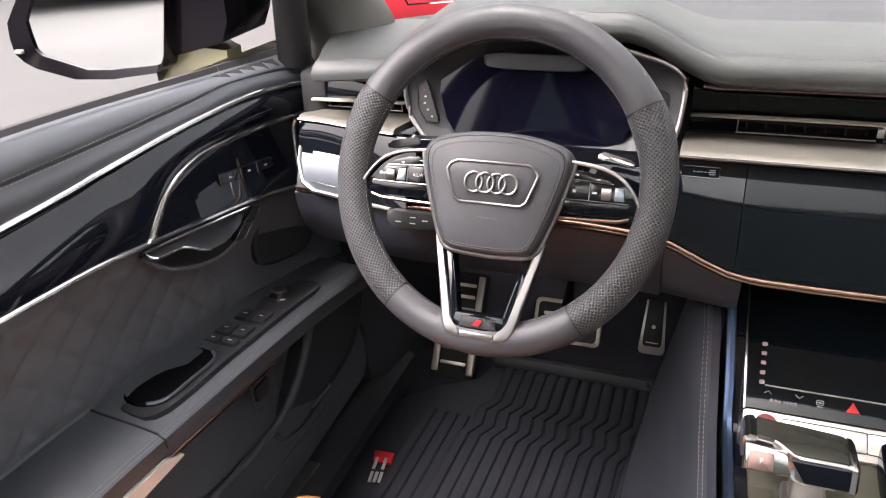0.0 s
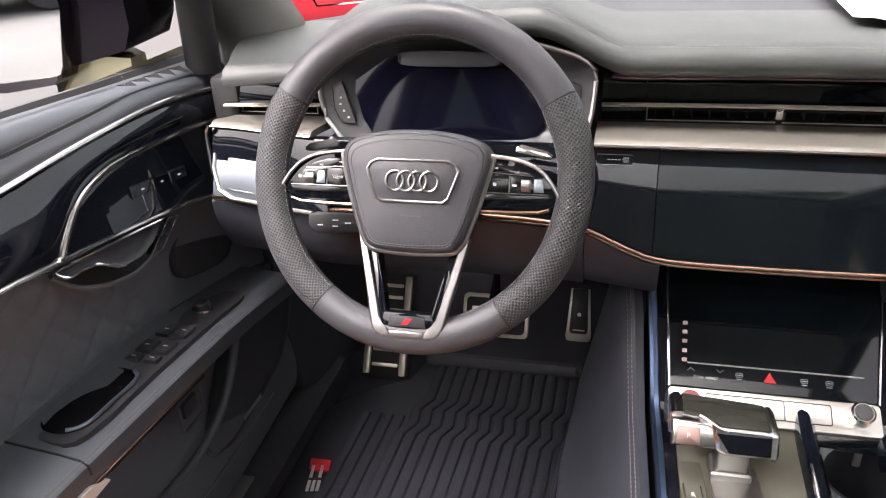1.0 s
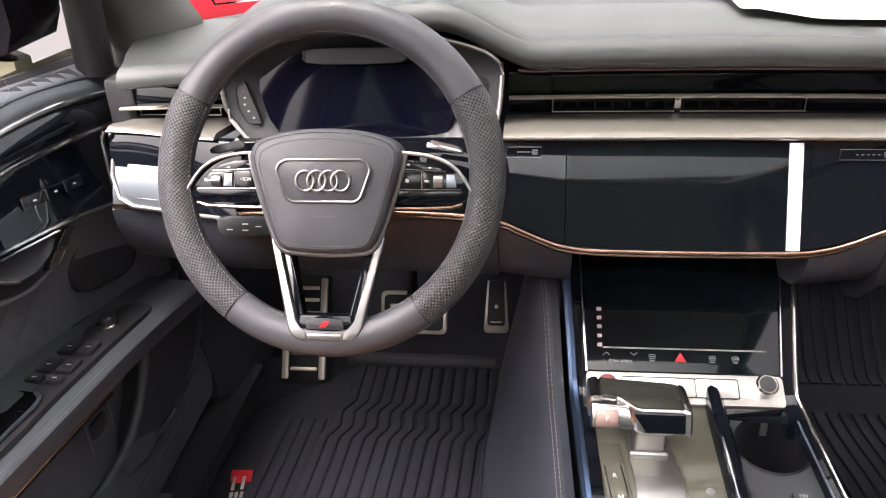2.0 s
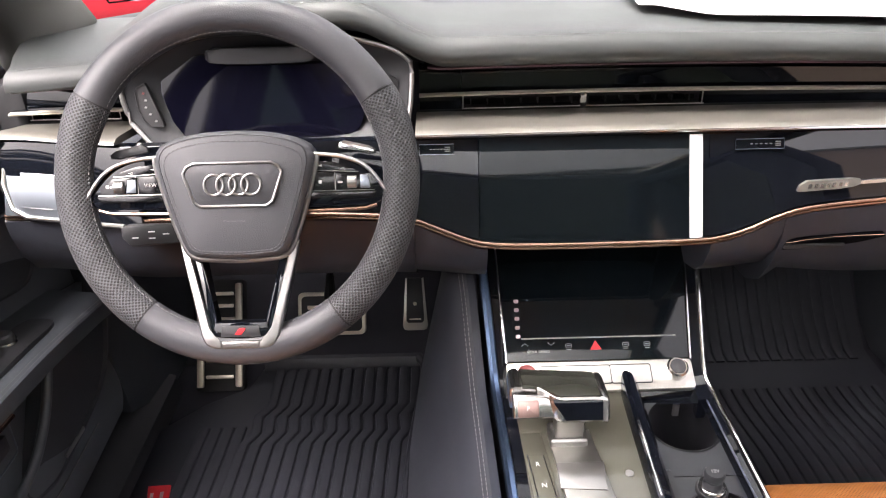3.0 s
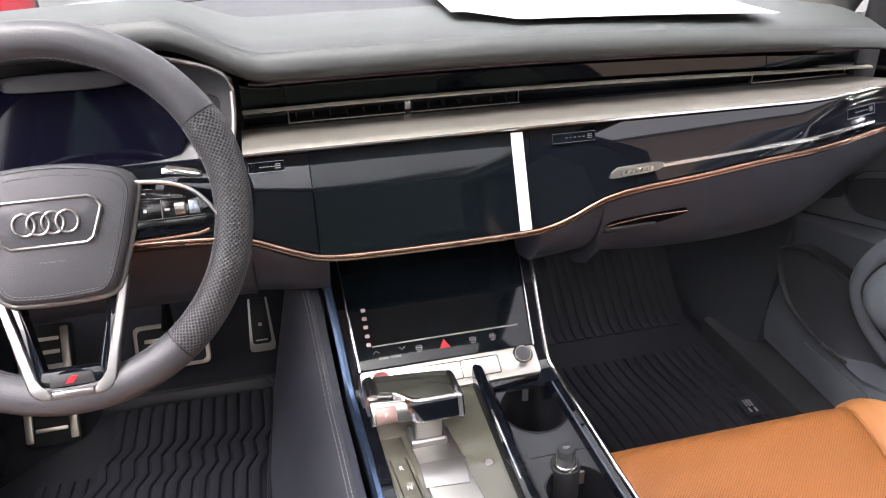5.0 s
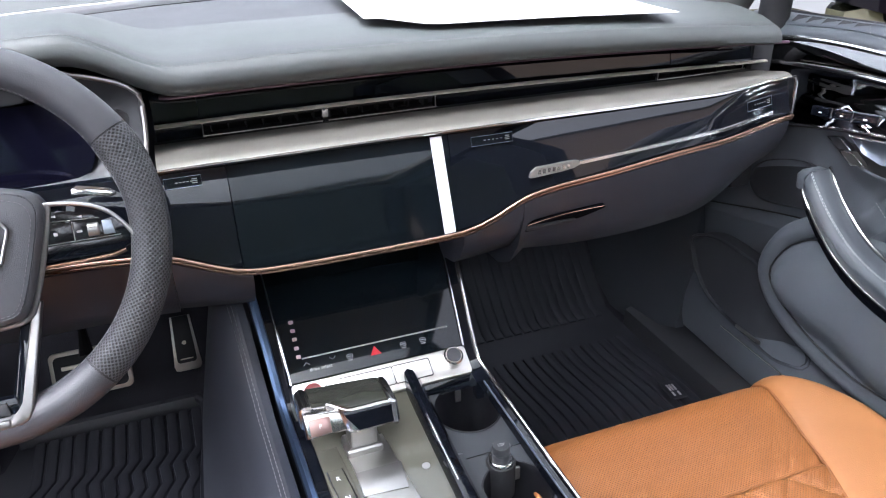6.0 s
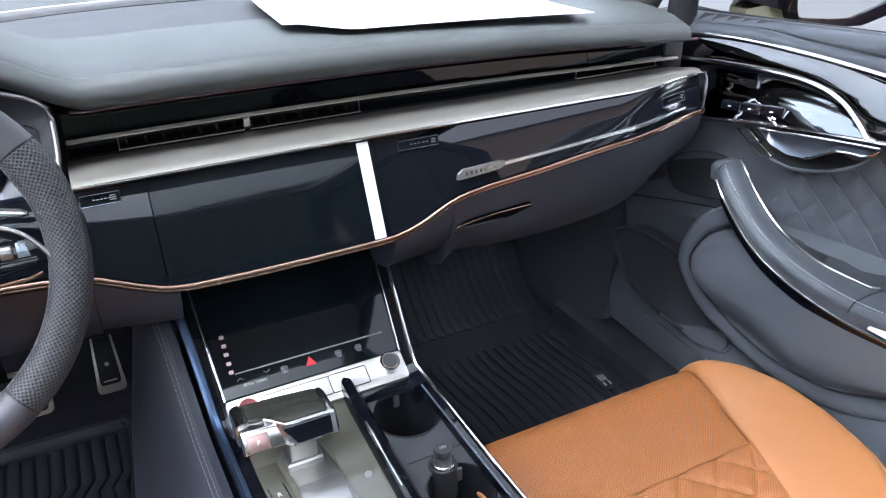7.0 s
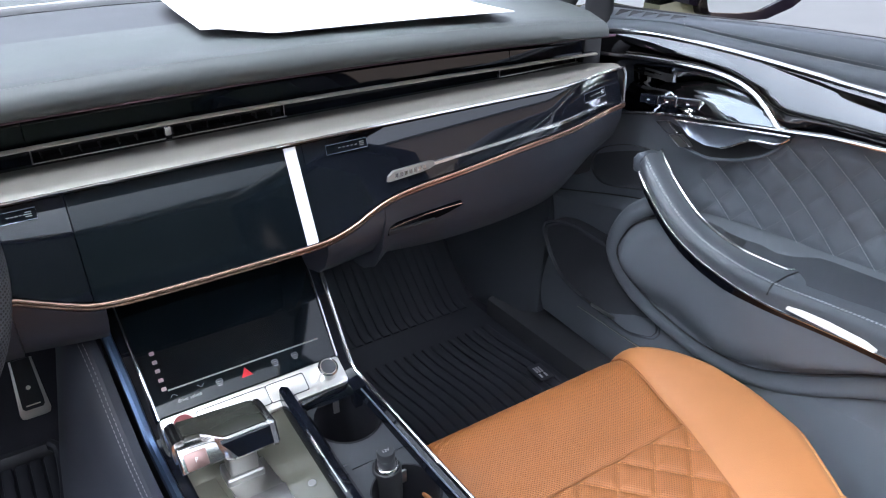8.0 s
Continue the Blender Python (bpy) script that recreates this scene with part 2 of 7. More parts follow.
def disc(r0, r1, z0, z1, n=32, m=None, bevel=0.0):
    """A turned drum: radius r0 at height z0, r1 at z1."""
    prof = [(r0, z0), (r1, z1 - bevel), (max(r1 - bevel, 1e-4), z1)] if bevel else [(r0, z0), (r1, z1)]
    loops = [[Vector((r * math.cos(a), r * math.sin(a), z)) for a in np.linspace(0, 2 * math.pi, n, endpoint=False)] for r, z in prof]
    bm = skin(loops)
    if m is not None:
        bmesh.ops.transform(bm, matrix=m, verts=bm.verts)
    return bm


def stitches(path, length=0.004, gap=0.002, w=0.0007, lift=0.0):
    """Short threads laid along a path; all of one seam."""
    bm = bmesh.new()
    path = [Vector(p) for p in path]
    total = sum((b - a).length for a, b in zip(path, path[1:]))
    pts = spline([tuple(p) for p in path], max(8, int(total / (length + gap)) * 2))
    for a, b in zip(pts[::2], pts[1::2]):
        d = (b - a).normalized()
        up = Vector((0, 0, 1)) if abs(d.z) < 0.9 else Vector((0, 1, 0))
        s = d.cross(up).normalized() * w
        t = s.cross(d).normalized() * w
        mid = (a + b) / 2
        a, b = mid - d * length / 2, mid + d * length / 2
        q = [bm.verts.new(p + Vector((0, 0, lift))) for p in (a - s, a + t, a + s, a - t, b - s, b + t, b + s, b - t)]
        for i in range(4):
            j = (i + 1) % 4
            bm.faces.new((q[i], q[j], q[j + 4], q[i + 4]))
        bm.faces.new(q[:4][::-1])
        bm.faces.new(q[4:])
    return bm


def words(text, size, m, name, parent, mat, depth=0.0002):
    """Raised letters from the built-in font, as one mesh part."""
    cu = bpy.data.curves.new(name, "FONT")
    cu.body, cu.size, cu.extrude, cu.align_x, cu.align_y = text, size, depth, "CENTER", "CENTER"
    tmp = bpy.data.objects.new(name, cu)
    me = bpy.data.meshes.new_from_object(tmp)
    bpy.data.objects.remove(tmp)
    me.transform(m)
    me.materials.clear()
    me.materials.append(mat)
    ob = new(name, me)
    ob.parent = parent
    if parent in ROOT:
        ob.matrix_parent_inverse = Matrix.Translation(-ROOT[parent])
    return ob


def step(v, a, b):
    t = min(1, max(0, (v - a) / (b - a)))
    return t * t * (3 - 2 * t)


# ---- dashboard ----
WX = -0.368                      # the steering wheel's middle
CX = 0.015                      # the console's middle
LEANING = 0.040                 # how far the fascia's foot stands before its top


def hood_r(x):
    """Rise of the pad over the instruments."""
    return 0.046 * (step(x, -0.590, -0.485) if x < WX else 1 - step(x, -0.29, -0.165))


def crest(x):
    return 0.756 - 0.057 * x * x + hood_r(x)


def lip(x):
    return 0.722 - 0.042 * x * x + hood_r(x)


def blade_z(x):
    return 0.681 - 0.034 * x * x


def face_y(x):
    """Front of the fascia: bends away towards the doors."""
    return 0.098 + 0.035 * step(abs(x), 0.5, 0.68)


def gold_z(x):
    """Lower edge of the fascia: a shallow trough at the console."""
    pts = [(-0.70, 0.566), (-0.5, 0.572), (-0.35, 0.575), (-0.27, 0.574), (-0.205, 0.567), (-0.165, 0.550), (-0.13, 0.536), (-0.09, 0.532),
           (0.0, 0.531), (0.11, 0.532), (0.145, 0.535), (0.18, 0.546), (0.215, 0.562), (0.26, 0.571), (0.35, 0.579), (0.5, 0.594), (0.70, 0.603)]
    z = at(pts, x)
    return z + 0.022 * (0.6585 - 0.006 * x * x - z) / 0.125 * (0.94 - z) / 0.79


XS = [float(x) for x in np.linspace(-0.695, 0.695, 120)]
GZ = {x: gold_z(x) for x in XS}
dash = thing("dashboard", (0, 0.3, 0.5), "black leather dashboard with gloss black fascia and aluminium shelf", "dashboard")

rows = []
for x in XS:
    c, l, h = crest(x), lip(x), hood_r(x)
    yb = 0.40 + 0.1 * h / 0.046
    near = lambda y: 1 - 0.062 * (1 - step(y, 0.16, 0.27))
    rows.append([Vector(p) for p in ((x, yb, 0.752 - 0.03 * x * x + h * 0.35), (x, 0.28, c + 0.004), (x, 0.20, c + 0.006), (x, 0.168, c + 0.0035), (x, 0.1535, c - 0.0005),
                                    (x, 0.1520, c - 0.0022), (x, 0.1505, c - 0.0014), (x, 0.1465, c - 0.0045), (x, 0.1430, c - 0.009), (x, 0.1410, c - 0.015), (x, 0.1415, c - 0.021), (x, 0.1455, l + 0.006), (x, 0.1530, l + 0.002), (x, 0.172, l), (x, 0.20, l + 0.002), (x, 0.24, l + 0.012), (x, 0.30, 0.70), (x, yb, 0.70))])
    rows[-1] = [Vector((p.x * near(p.y), p.y, p.z)) for p in rows[-1]]
part("top_pad", skin(rows), PAD, dash, "soft black leather dash top", angle=62)
part("pad_stitching", stitches([(x * 0.938, 0.1550, crest(x) + 0.0006) for x in XS], 0.0030, 0.0016, 0.00030), PADTHREAD, dash, "fine seam along the dash top")
rows = []
for x in np.linspace(-0.72, 0.72, 60):
    far = 0.72 - 0.55 * x * x
    rows.append([Vector(p) for p in ((x, far, 0.735 - 0.03 * x * x), (x, 0.52 * far / 0.72, 0.748 - 0.03 * x * x), (x, 0.375, 0.746 - 0.03 * x * x), (x, 0.375, 0.70), (x, far, 0.68))])
part("rear_shelf", skin(rows), HARD, dash, "dark grained plastic below the windscreen")

# thin violet-black accent under the lip
part("lip_trim", tube([Vector((x, 0.1715, lip(x) - 0.003)) for x in XS if x > -0.19], 0.0025, 6), material("plum_trim", (0.10, 0.055, 0.075), 0.3, 0.8, bump=0.0), dash)
part("lip_trim", tube([Vector((x, 0.1715, lip(x) - 0.003)) for x in XS if -0.648 < x < -0.55], 0.0020, 6), bpy.data.materials["plum_trim"], dash)


def band(x0, x1, name, top, low, y_top, y_low, mat, depth=0.012, label="", n=None):
    """A panel across the dash between two heights, with thickness."""
    n = n or max(3, int(abs(x1 - x0) / 0.02) + 2)
    lp = []
    for x in np.linspace(x0, x1, n):
        a, b, ya, yb = top(x), low(x), y_top(x), y_low(x)
        lp.append([Vector(p) for p in ((x, ya + depth, a), (x, ya + 0.001, a), (x, ya, a - 0.001), (x, (ya + yb) / 2 - 0.001, (a + b) / 2), (x, yb, b + 0.001), (x, yb + 0.001, b), (x, yb + depth, b))])
    return part(name, skin(lp), mat, dash, label)


bend = lambda x: 0.010 * step(abs(x), 0.5, 0.69)
for x0, x1 in ((-0.192, -0.1415), (-0.1405, 0.1610), (0.1625, 0.5190), (0.5205, 0.690), (-0.690, -0.552)):
    band(x0, x1, "upper_panel", lambda x: lip(x) - 0.004, lambda x: blade_z(x) + 0.002, lambda x: 0.2185 + bend(x), lambda x: 0.2095 + bend(x), GLOSS)
for x0, x1 in ((-0.192, -0.1405), (0.1575, 0.5), (0.5 + 0.165, 0.690), (-0.690, -0.675)):
    band(x0, x1, "lower_panel", lambda x: blade_z(x) - 0.002, lambda x: 0.655 - 0.012 * x * x, lambda x: 0.214 + bend(x), lambda x: 0.216 + bend(x), GLOSS)
for x0, x1 in ((-0.192, 0.690), (-0.690, -0.548)):
    xs = np.linspace(x0, x1, 50)
    part("chrome_blade", skin([[Vector(p) for p in ((x, 0.1965 + bend(x), blade_z(x) + 0.0018), (x, 0.192 + bend(x), blade_z(x) + 0.0016), (x, 0.1895 + bend(x), blade_z(x) + 0.0002), (x, 0.1905 + bend(x), blade_z(x) - 0.0018), (x, 0.1965 + bend(x), blade_z(x) - 0.0018))] for x in xs]), BLADEM, dash, "slim chrome strip across the vents")
    part("blade_top", skin([[Vector(p) for p in ((x, 0.1967 + bend(x), blade_z(x) + 0.0017), (x, 0.1967 + bend(x), blade_z(x) - 0.0018), (x, 0.225, blade_z(x) - 0.0026), (x, 0.225, blade_z(x) + 0.0022))] for x in xs]), GLOSS, dash, "gloss black ledge behind the strip")
# open vents below the blade: dark duct, frame, upright fins and a tab
for x0, x1, tab in ((-0.140, 0.157, 0.008), (0.501, 0.664, None), (-0.674, -0.56, -0.60)):
    v = part("air_vent", box(x0, x1, 0.245, 0.25, 0.645, 0.682), WELL, dash, "dark open air vent")
    top_of = lambda x: blade_z(x) - 0.003
    low_of = lambda x: 0.656 - 0.012 * x * x
    loop = [Vector((x, 0.208 + bend(x), low_of(x) + 0.0022)) for x in np.linspace(x0, x1, 12)]
    part("vent_frame", tube(loop, 0.0008, 6), SATIN, v)
    for xe in (x0 + 0.001, x1 - 0.001):
        part("vent_frame", tube([Vector((xe, 0.212 + bend(xe), low_of(xe))), Vector((xe, 0.212 + bend(xe), top_of(xe)))], 0.0008, 6), SATIN, v)
    for k in range(int((x1 - x0) / 0.021)):
        xf = x0 + 0.012 + 0.021 * k
        part("vent_fin", box(xf - 0.0007, xf + 0.0007, 0.226, 0.245, low_of(xf), top_of(xf)), DARK, v)
    part("vent_fin", skin([[Vector((x, y, (low_of(x) + top_of(x)) / 2 + dz)) for y, dz in ((0.222 + bend(x), -0.001), (0.222 + bend(x), 0.001), (0.245, 0.001), (0.245, -0.001))] for x in np.linspace(x0, x1, 8)]), DARK, v)
    if tab is not None:
        part("vent_tab", box(tab - 0.004, tab + 0.004, 0.206 + bend(tab), 0.22, low_of(tab) + 0.001, top_of(tab) - 0.002, 0.0015), CHROME, v, "chrome vent slider")

# aluminium shelf
for x0, x1 in ((-0.196, 0.672), (-0.672, -0.525)):
    lp = []
    for x in np.linspace(x0, x1, 60):
        yf = face_y(x)
        zb = 0.656 - 0.010 * x * x
        e = 0.012 * step(abs(x), 0.60, 0.68)
        lp.append([Vector(p) for p in ((x, 0.198, zb + 0.0022), (x, 0.16 + e, 0.662 - 0.008 * x * x), (x, yf + 0.014, 0.6665 - 0.006 * x * x), (x, yf + 0.004, 0.6665 - 0.006 * x * x), (x, yf - 0.002, 0.664 - 0.006 * x * x), (x, yf - 0.003, 0.6615 - 0.006 * x * x), (x, yf + 0.01, 0.659 - 0.006 * x * x), (x, 0.198, 0.645))])
    part("shelf_back", skin([[Vector(p) for p in ((x, 0.1985, 0.6575 - 0.010 * x * x), (x, 0.25, 0.652 - 0.010 * x * x), (x, 0.25, 0.645), (x, 0.1985, 0.645))] for x in np.linspace(x0, x1, 30)]), WELL, dash, "dark gap behind the shelf")
    part("metal_shelf", skin(lp), SHELF, dash, "satin champagne aluminium shelf")
    part("shelf_edge", tube([Vector((x, face_y(x) - 0.0035, 0.6625 - 0.006 * x * x)) for x in np.linspace(x0, x1, 60)], 0.0016, 6), CHROME, dash, "bright edge of the shelf")


# gloss fascia below the shelf, in three panels, with the upper screen in the middle
def fascia(x0, x1, name, mat, depth=0.014, out=0.0, label="", step_n=0.008):
    lp = []
    for x in np.linspace(x0, x1, max(3, int((x1 - x0) / step_n))):
        yf, a, b = face_y(x), 0.6585 - 0.006 * x * x, gold_z(x) + 0.003
        tilt = LEANING * (a - b) / 0.125
        lp.append([Vector(p) for p in ((x, yf + depth, a), (x, yf + 0.001 - out, a), (x, yf - out, a - 0.001), (x, yf - tilt * 0.5 - out, (a + b) / 2), (x, yf - tilt - out, b + 0.001), (x, yf - tilt + 0.001 - out, b), (x, yf + depth, b))])
    return part(name, skin(lp), mat, dash, label)


fascia(-0.672, -0.1275, "fascia_panel", GLOSS, label="gloss black fascia")
fascia(0.1290, 0.668, "fascia_panel", GLOSS, label="gloss black fascia before the passenger")
upper = fascia(-0.1265, 0.1280, "display", SCREEN, out=0.0012, label="switched-off wide touch screen")


def on_face(x, v, off=0.0):
    """A point on the fascia at a height v."""
    a, b = 0.6585 - 0.006 * x * x, gold_z(x) + 0.003
    tilt = LEANING * (a - b) / 0.125
    return Vector((x, face_y(x) - tilt * min(1, max(0, (a - v) / (a - b))) - off, v))


# peeled edge of the screen's protective film
lp = []
for x in np.linspace(0.1055, 0.1200, 4):
    a, b = 0.6575, gold_z(x) + 0.004
    sl = lambda v: 0.004 * (0.66 - v) / 0.12
    lp.append([on_face(x + sl(v), v, 0.0018 + 0.0006 * math.sin((x - 0.1055) * 200)) for v in np.linspace(a, b, 8)] + [on_face(x + sl(v), v, 0.0014) for v in np.linspace(b, a, 8)])
part("film_strip", skin(lp), PAPER, dash, "white strip of protective film on the screen")

part("copper_line", tube([Vector((x, face_y(x) - LEANING * (0.6585 - GZ[x]) / 0.125 - 0.002, GZ[x] + 0.001)) for x in XS if abs(x) < 0.676], 0.0021, 8), COPPER, dash, "thin copper-toned line below the fascia")
part("copper_line", tube([Vector((x, face_y(x) - LEANING * (0.6585 - GZ[x]) / 0.125 - 0.0005, GZ[x] - 0.0035)) for x in XS if abs(x) < 0.676], 0.0018, 8), COPPER, dash, "thin copper-toned line below the fascia")
for s in (-1, 1):
    part("end_trim", tube([Vector((s * 0.673, 0.126, 0.661)), Vector((s * 0.678, 0.126, 0.650)), Vector((s * 0.676, 0.122, 0.60)), Vector((s * 0.672, 0.121, GZ[XS[0 if s < 0 else -1]] + 0.002))], 0.0028, 8), CHROME, dash, "chrome end of the fascia")
    part("end_wall", box(*sorted((s * 0.674, s * 0.715)), 0.215, 0.40, 0.45, 0.70, 0.008), DARK, dash)

# outlined vent controls on the fascia
for x0, x1, z0, z1 in ((0.157, 0.211, 0.6405, 0.651), (-0.192, -0.154, 0.6425, 0.653), (0.575, 0.63, 0.628, 0.640)):
    c = part("vent_control", skin([[on_face(x, z, 0.0012) for z in (z0, z1)] + [on_face(x, z, -0.002) for z in (z1, z0)] for x in np.linspace(x0, x1, 4)]), GLOSS, dash, "outlined vent control")
    ring = [on_face(x0, z0, 0.0015), on_face(x1, z0, 0.0015), on_face(x1, z1, 0.0015), on_face(x0, z1, 0.0015)]
    part("outline", tube(ring, 0.00035, 4, ring=True), GRAPHITE, c)
    for k in range(5):
        xx = x0 + (x1 - x0) * (0.3 + 0.1 * k)
        part("mark", skin([[on_face(x, (z0 + z1) / 2 + d, 0.0016) for d in (-0.0004, 0.0004)] + [on_face(x, (z0 + z1) / 2 + d, 0.0010) for d in (0.0004, -0.0004)] for x in (xx, xx + 0.0025)]), SATIN, c)
    for dz in (-0.002, 0, 0.002):
        part("mark", skin([[on_face(x, (z0 + z1) / 2 + dz + d, 0.0016) for d in (-0.0004, 0.0004)] + [on_face(x, (z0 + z1) / 2 + dz + d, 0.0010) for d in (0.0004, -0.0004)] for x in (x1 - 0.010, x1 - 0.004)]), SATIN, c)

# metal strip with a lettered badge, drawn as bars
strip_pts = [(0.232, 0.600), (0.29, 0.6025), (0.40, 0.608), (0.52, 0.614), (0.625, 0.617)]
lp = []
for x in np.linspace(0.290, 0.63, 30):
    z = at(strip_pts, x)
    lp.append([on_face(x, z + d, o) for d, o in ((-0.0022, 0.0), (-0.0018, 0.0025), (0.0018, 0.0025), (0.0022, 0.0))])
inlay = part("inlay_strip", skin(lp), CHROME, dash, "slim metal inlay across the passenger fascia")
lp = []
for x, lo, hi in ((0.2275, -0.0055, -0.0045), (0.230, -0.006, 0.001), (0.238, -0.006, 0.0055), (0.275, -0.0055, 0.0055), (0.290, -0.0045, 0.005), (0.298, -0.002, 0.0035)):
    z = at(strip_pts, x)
    lp.append([on_face(x, z + d, o) for d, o in ((lo, 0.0), (lo + 0.0005, 0.0032), (hi - 0.0005, 0.0032), (hi, 0.0))])
badge = part("badge_plate", skin(lp), SATIN, inlay, "satin metal badge")
for k in range(7):
    x = 0.239 + 0.0068 * k
    z = at(strip_pts, x)
    part("letter_bar", skin([[on_face(xx + sh, z + d, o) for d, o, sh in ((-0.0022, 0.0032, 0), (-0.0022, 0.0038, 0), (0.0022, 0.0038, 0.001), (0.0022, 0.0032, 0.001))] for xx in (x, x + 0.0038)]), CHROME, inlay)

# soft lower dash: knee roll left and right, glovebox
for nm, x0, x1, zend, lab in (("knee_panel", -0.675, -0.2015, 0.47, "soft black panel under the steering column"), ("knee_panel", -0.2005, -0.118, 0.475, "soft black panel beside the console"),
                              ("knee_panel", 0.135, 0.2185, 0.475, "soft black panel beside the console"), ("glovebox", 0.2195, 0.668, 0.445, "closed black glovebox lid")):
    lp = []
    for x in np.linspace(x0, x1, 24):
        g = gold_z(x) - 0.006
        yf = face_y(x) - LEANING * (0.6585 - g) / 0.125
        ze = zend if x < 0.22 else at([(0.2, 0.47), (0.32, 0.452), (0.45, 0.45), (0.56, 0.468), (0.66, 0.515)], x)
        r = (g - ze)
        lp.append([Vector(p) for p in ((x, yf + 0.006, g + 0.002), (x, yf + 0.001, g - 0.001), (x, yf + 0.003, g - 0.2 * r), (x, yf + 0.016, g - 0.55 * r), (x, yf + 0.040, g - 0.85 * r), (x, yf + 0.075, ze), (x, yf + 0.12, ze - 0.004), (x, yf + 0.22, ze + 0.002), (x, yf + 0.22, g), (x, yf + 0.05, g + 0.004))])
    part(nm, skin(lp), KNEE, dash, lab)
# glovebox latch: a flat black plate stands for its shaded recess
LM = Matrix.Translation((0, 0.0783, 0.5310)) @ Matrix.Rotation(radians(106), 4, "X")
lt = part("latch_recess", slab(smooth_outline([(0.222, -0.011), (0.232, 0.004), (0.28, 0.0080), (0.342, 0.0095), (0.315, -0.002), (0.265, -0.010)], 40), -0.004, 0.002, LM), VOID, dash, "black plate for the shaded recess of the glovebox latch")
part("latch_edge", tube([LM @ Vector((x, z, 0.0025)) for x, z in ((0.228, -0.001), (0.25, 0.0035), (0.28, 0.0075), (0.31, 0.0088), (0.338, 0.0092))], 0.0006, 6), COPPER, lt)
part("latch_lever", slab(rounded(0.07, 0.007, 0.002, 4, 0.262, -0.006), 0.0, 0.0045, LM, 0.001), HARD, lt)
part("undertray", box(-0.67, 0.665, 0.24, 0.60, 0.425, 0.435), DARK, dash)

# ---- instruments ----
cl = thing("instrument_cluster", (WX, 0.17, 0.65), "digital instrument cluster, switched off, in a chrome frame", "instrument cluster")
hexa = [(-0.513, 0.660), (-0.492, 0.640), (-0.43, 0.637), (-0.30, 0.640), (-0.243, 0.645), (-0.215, 0.655), (-0.203, 0.675), (-0.199, 0.722), (-0.2045, 0.733), (-0.225, 0.745), (-0.29, 0.760), (-0.37, 0.766), (-0.45, 0.757), (-0.512, 0.732), (-0.523, 0.722), (-0.527, 0.700)]
hex_s = smooth_outline(hexa, 64)


def clus(x, z, y0):
    """A point in the cluster's leaning plane."""
    return Vector((x, y0 + 0.30 * (z - 0.70), z))


part("surround", skin([[clus(x, z, 0.150) for x, z in hex_s], [clus(WX + (x - WX) * 0.97, 0.70 + (z - 0.70) * 0.95, 0.152) for x, z in hex_s], [clus(WX + (x - WX) * 0.72, 0.697 + (z - 0.70) * 0.72, 0.170) for x, z in hex_s]], caps=False), HARD, cl, "dark grey instrument surround")
part("frame", tube([clus(x, z, 0.148) for x, z in hex_s], 0.0030, 8, ring=True), BRIGHT, cl, "chrome rim round the instruments")
part("backing", skin([[clus(x, z, 0.176) for x, z in hex_s], [clus(x, z, 0.24) for x, z in hex_s]]), DARK, cl)
scr = [(-0.475, 0.668), (-0.460, 0.648), (-0.44, 0.645), (-0.29, 0.645), (-0.262, 0.655), (-0.247, 0.690), (-0.252, 0.722), (-0.275, 0.735), (-0.30, 0.727), (-0.41, 0.727), (-0.425, 0.738), (-0.445, 0.738), (-0.485, 0.712), (-0.486, 0.70)]
part("display", skin([[clus(x, z, 0.160) for x, z in scr], [clus(x, z, 0.172) for x, z in scr]]), CLUSTER, cl, "dark instrument display")
part("camera_bar", skin([[clus(x, z, 0.156) for x, z in smooth_outline([(-0.43, 0.738), (-0.42, 0.730), (-0.32, 0.730), (-0.307, 0.738), (-0.315, 0.745), (-0.42, 0.745)], 30)], [clus(x, z, 0.165) for x, z in smooth_outline([(-0.43, 0.738), (-0.42, 0.730), (-0.32, 0.730), (-0.307, 0.738), (-0.315, 0.745), (-0.42, 0.745)], 30)]]), HARD, cl, "dark sensor bar above the display")
pod = [(-0.5135, 0.7030), (-0.5110, 0.7075), (-0.5025, 0.7110), (-0.5000, 0.7080), (-0.4950, 0.6950), (-0.4855, 0.6720), (-0.4835, 0.6650), (-0.4990, 0.6655), (-0.5050, 0.6715), (-0.5110, 0.6830)]
part("strip_edge", tube([clus(x, z, 0.1530) for x, z in pod], 0.0007, 6, ring=True), DARK, cl, "dark outline of the warning strip")
gauge = part("warning_strip", skin([[clus(x, z, 0.1545) for x, z in pod], [clus(x, z, 0.16) for x, z in pod]]), DARK, cl, "strip of small warning marks")
for i, (x, z) in enumerate(((-0.5045, 0.7010), (-0.5025, 0.6935), (-0.5030, 0.6860), (-0.4985, 0.6785), (-0.4925, 0.6710))):
    part("mark", skin([[clus(x + dx, z + dz, y) for dx, dz in ((-0.0016, -0.0009), (0.0012, -0.0012), (0.0018, 0.0006), (-0.0006, 0.0012))] for y in (0.1535, 0.156)]), STARTRED if i == 0 else PRINT, gauge)
pod2 = [(2 * -0.364 - x, z + 0.003) for x, z in pod]
part("warning_strip", skin([[clus(x, z, 0.1545) for x, z in pod2], [clus(x, z, 0.16) for x, z in pod2]]), DARK, cl)
part("hood_lining", skin([[Vector((x, 0.176, lip(x) - 0.002)), Vector((x, 0.178, 0.70 + (lip(x) - 0.70) * 0.9)), Vector((x, 0.20, 0.70 + (lip(x) - 0.70) * 0.9)), Vector((x, 0.20, lip(x)))] for x in np.linspace(-0.56, -0.185, 40)]), DARK, cl)

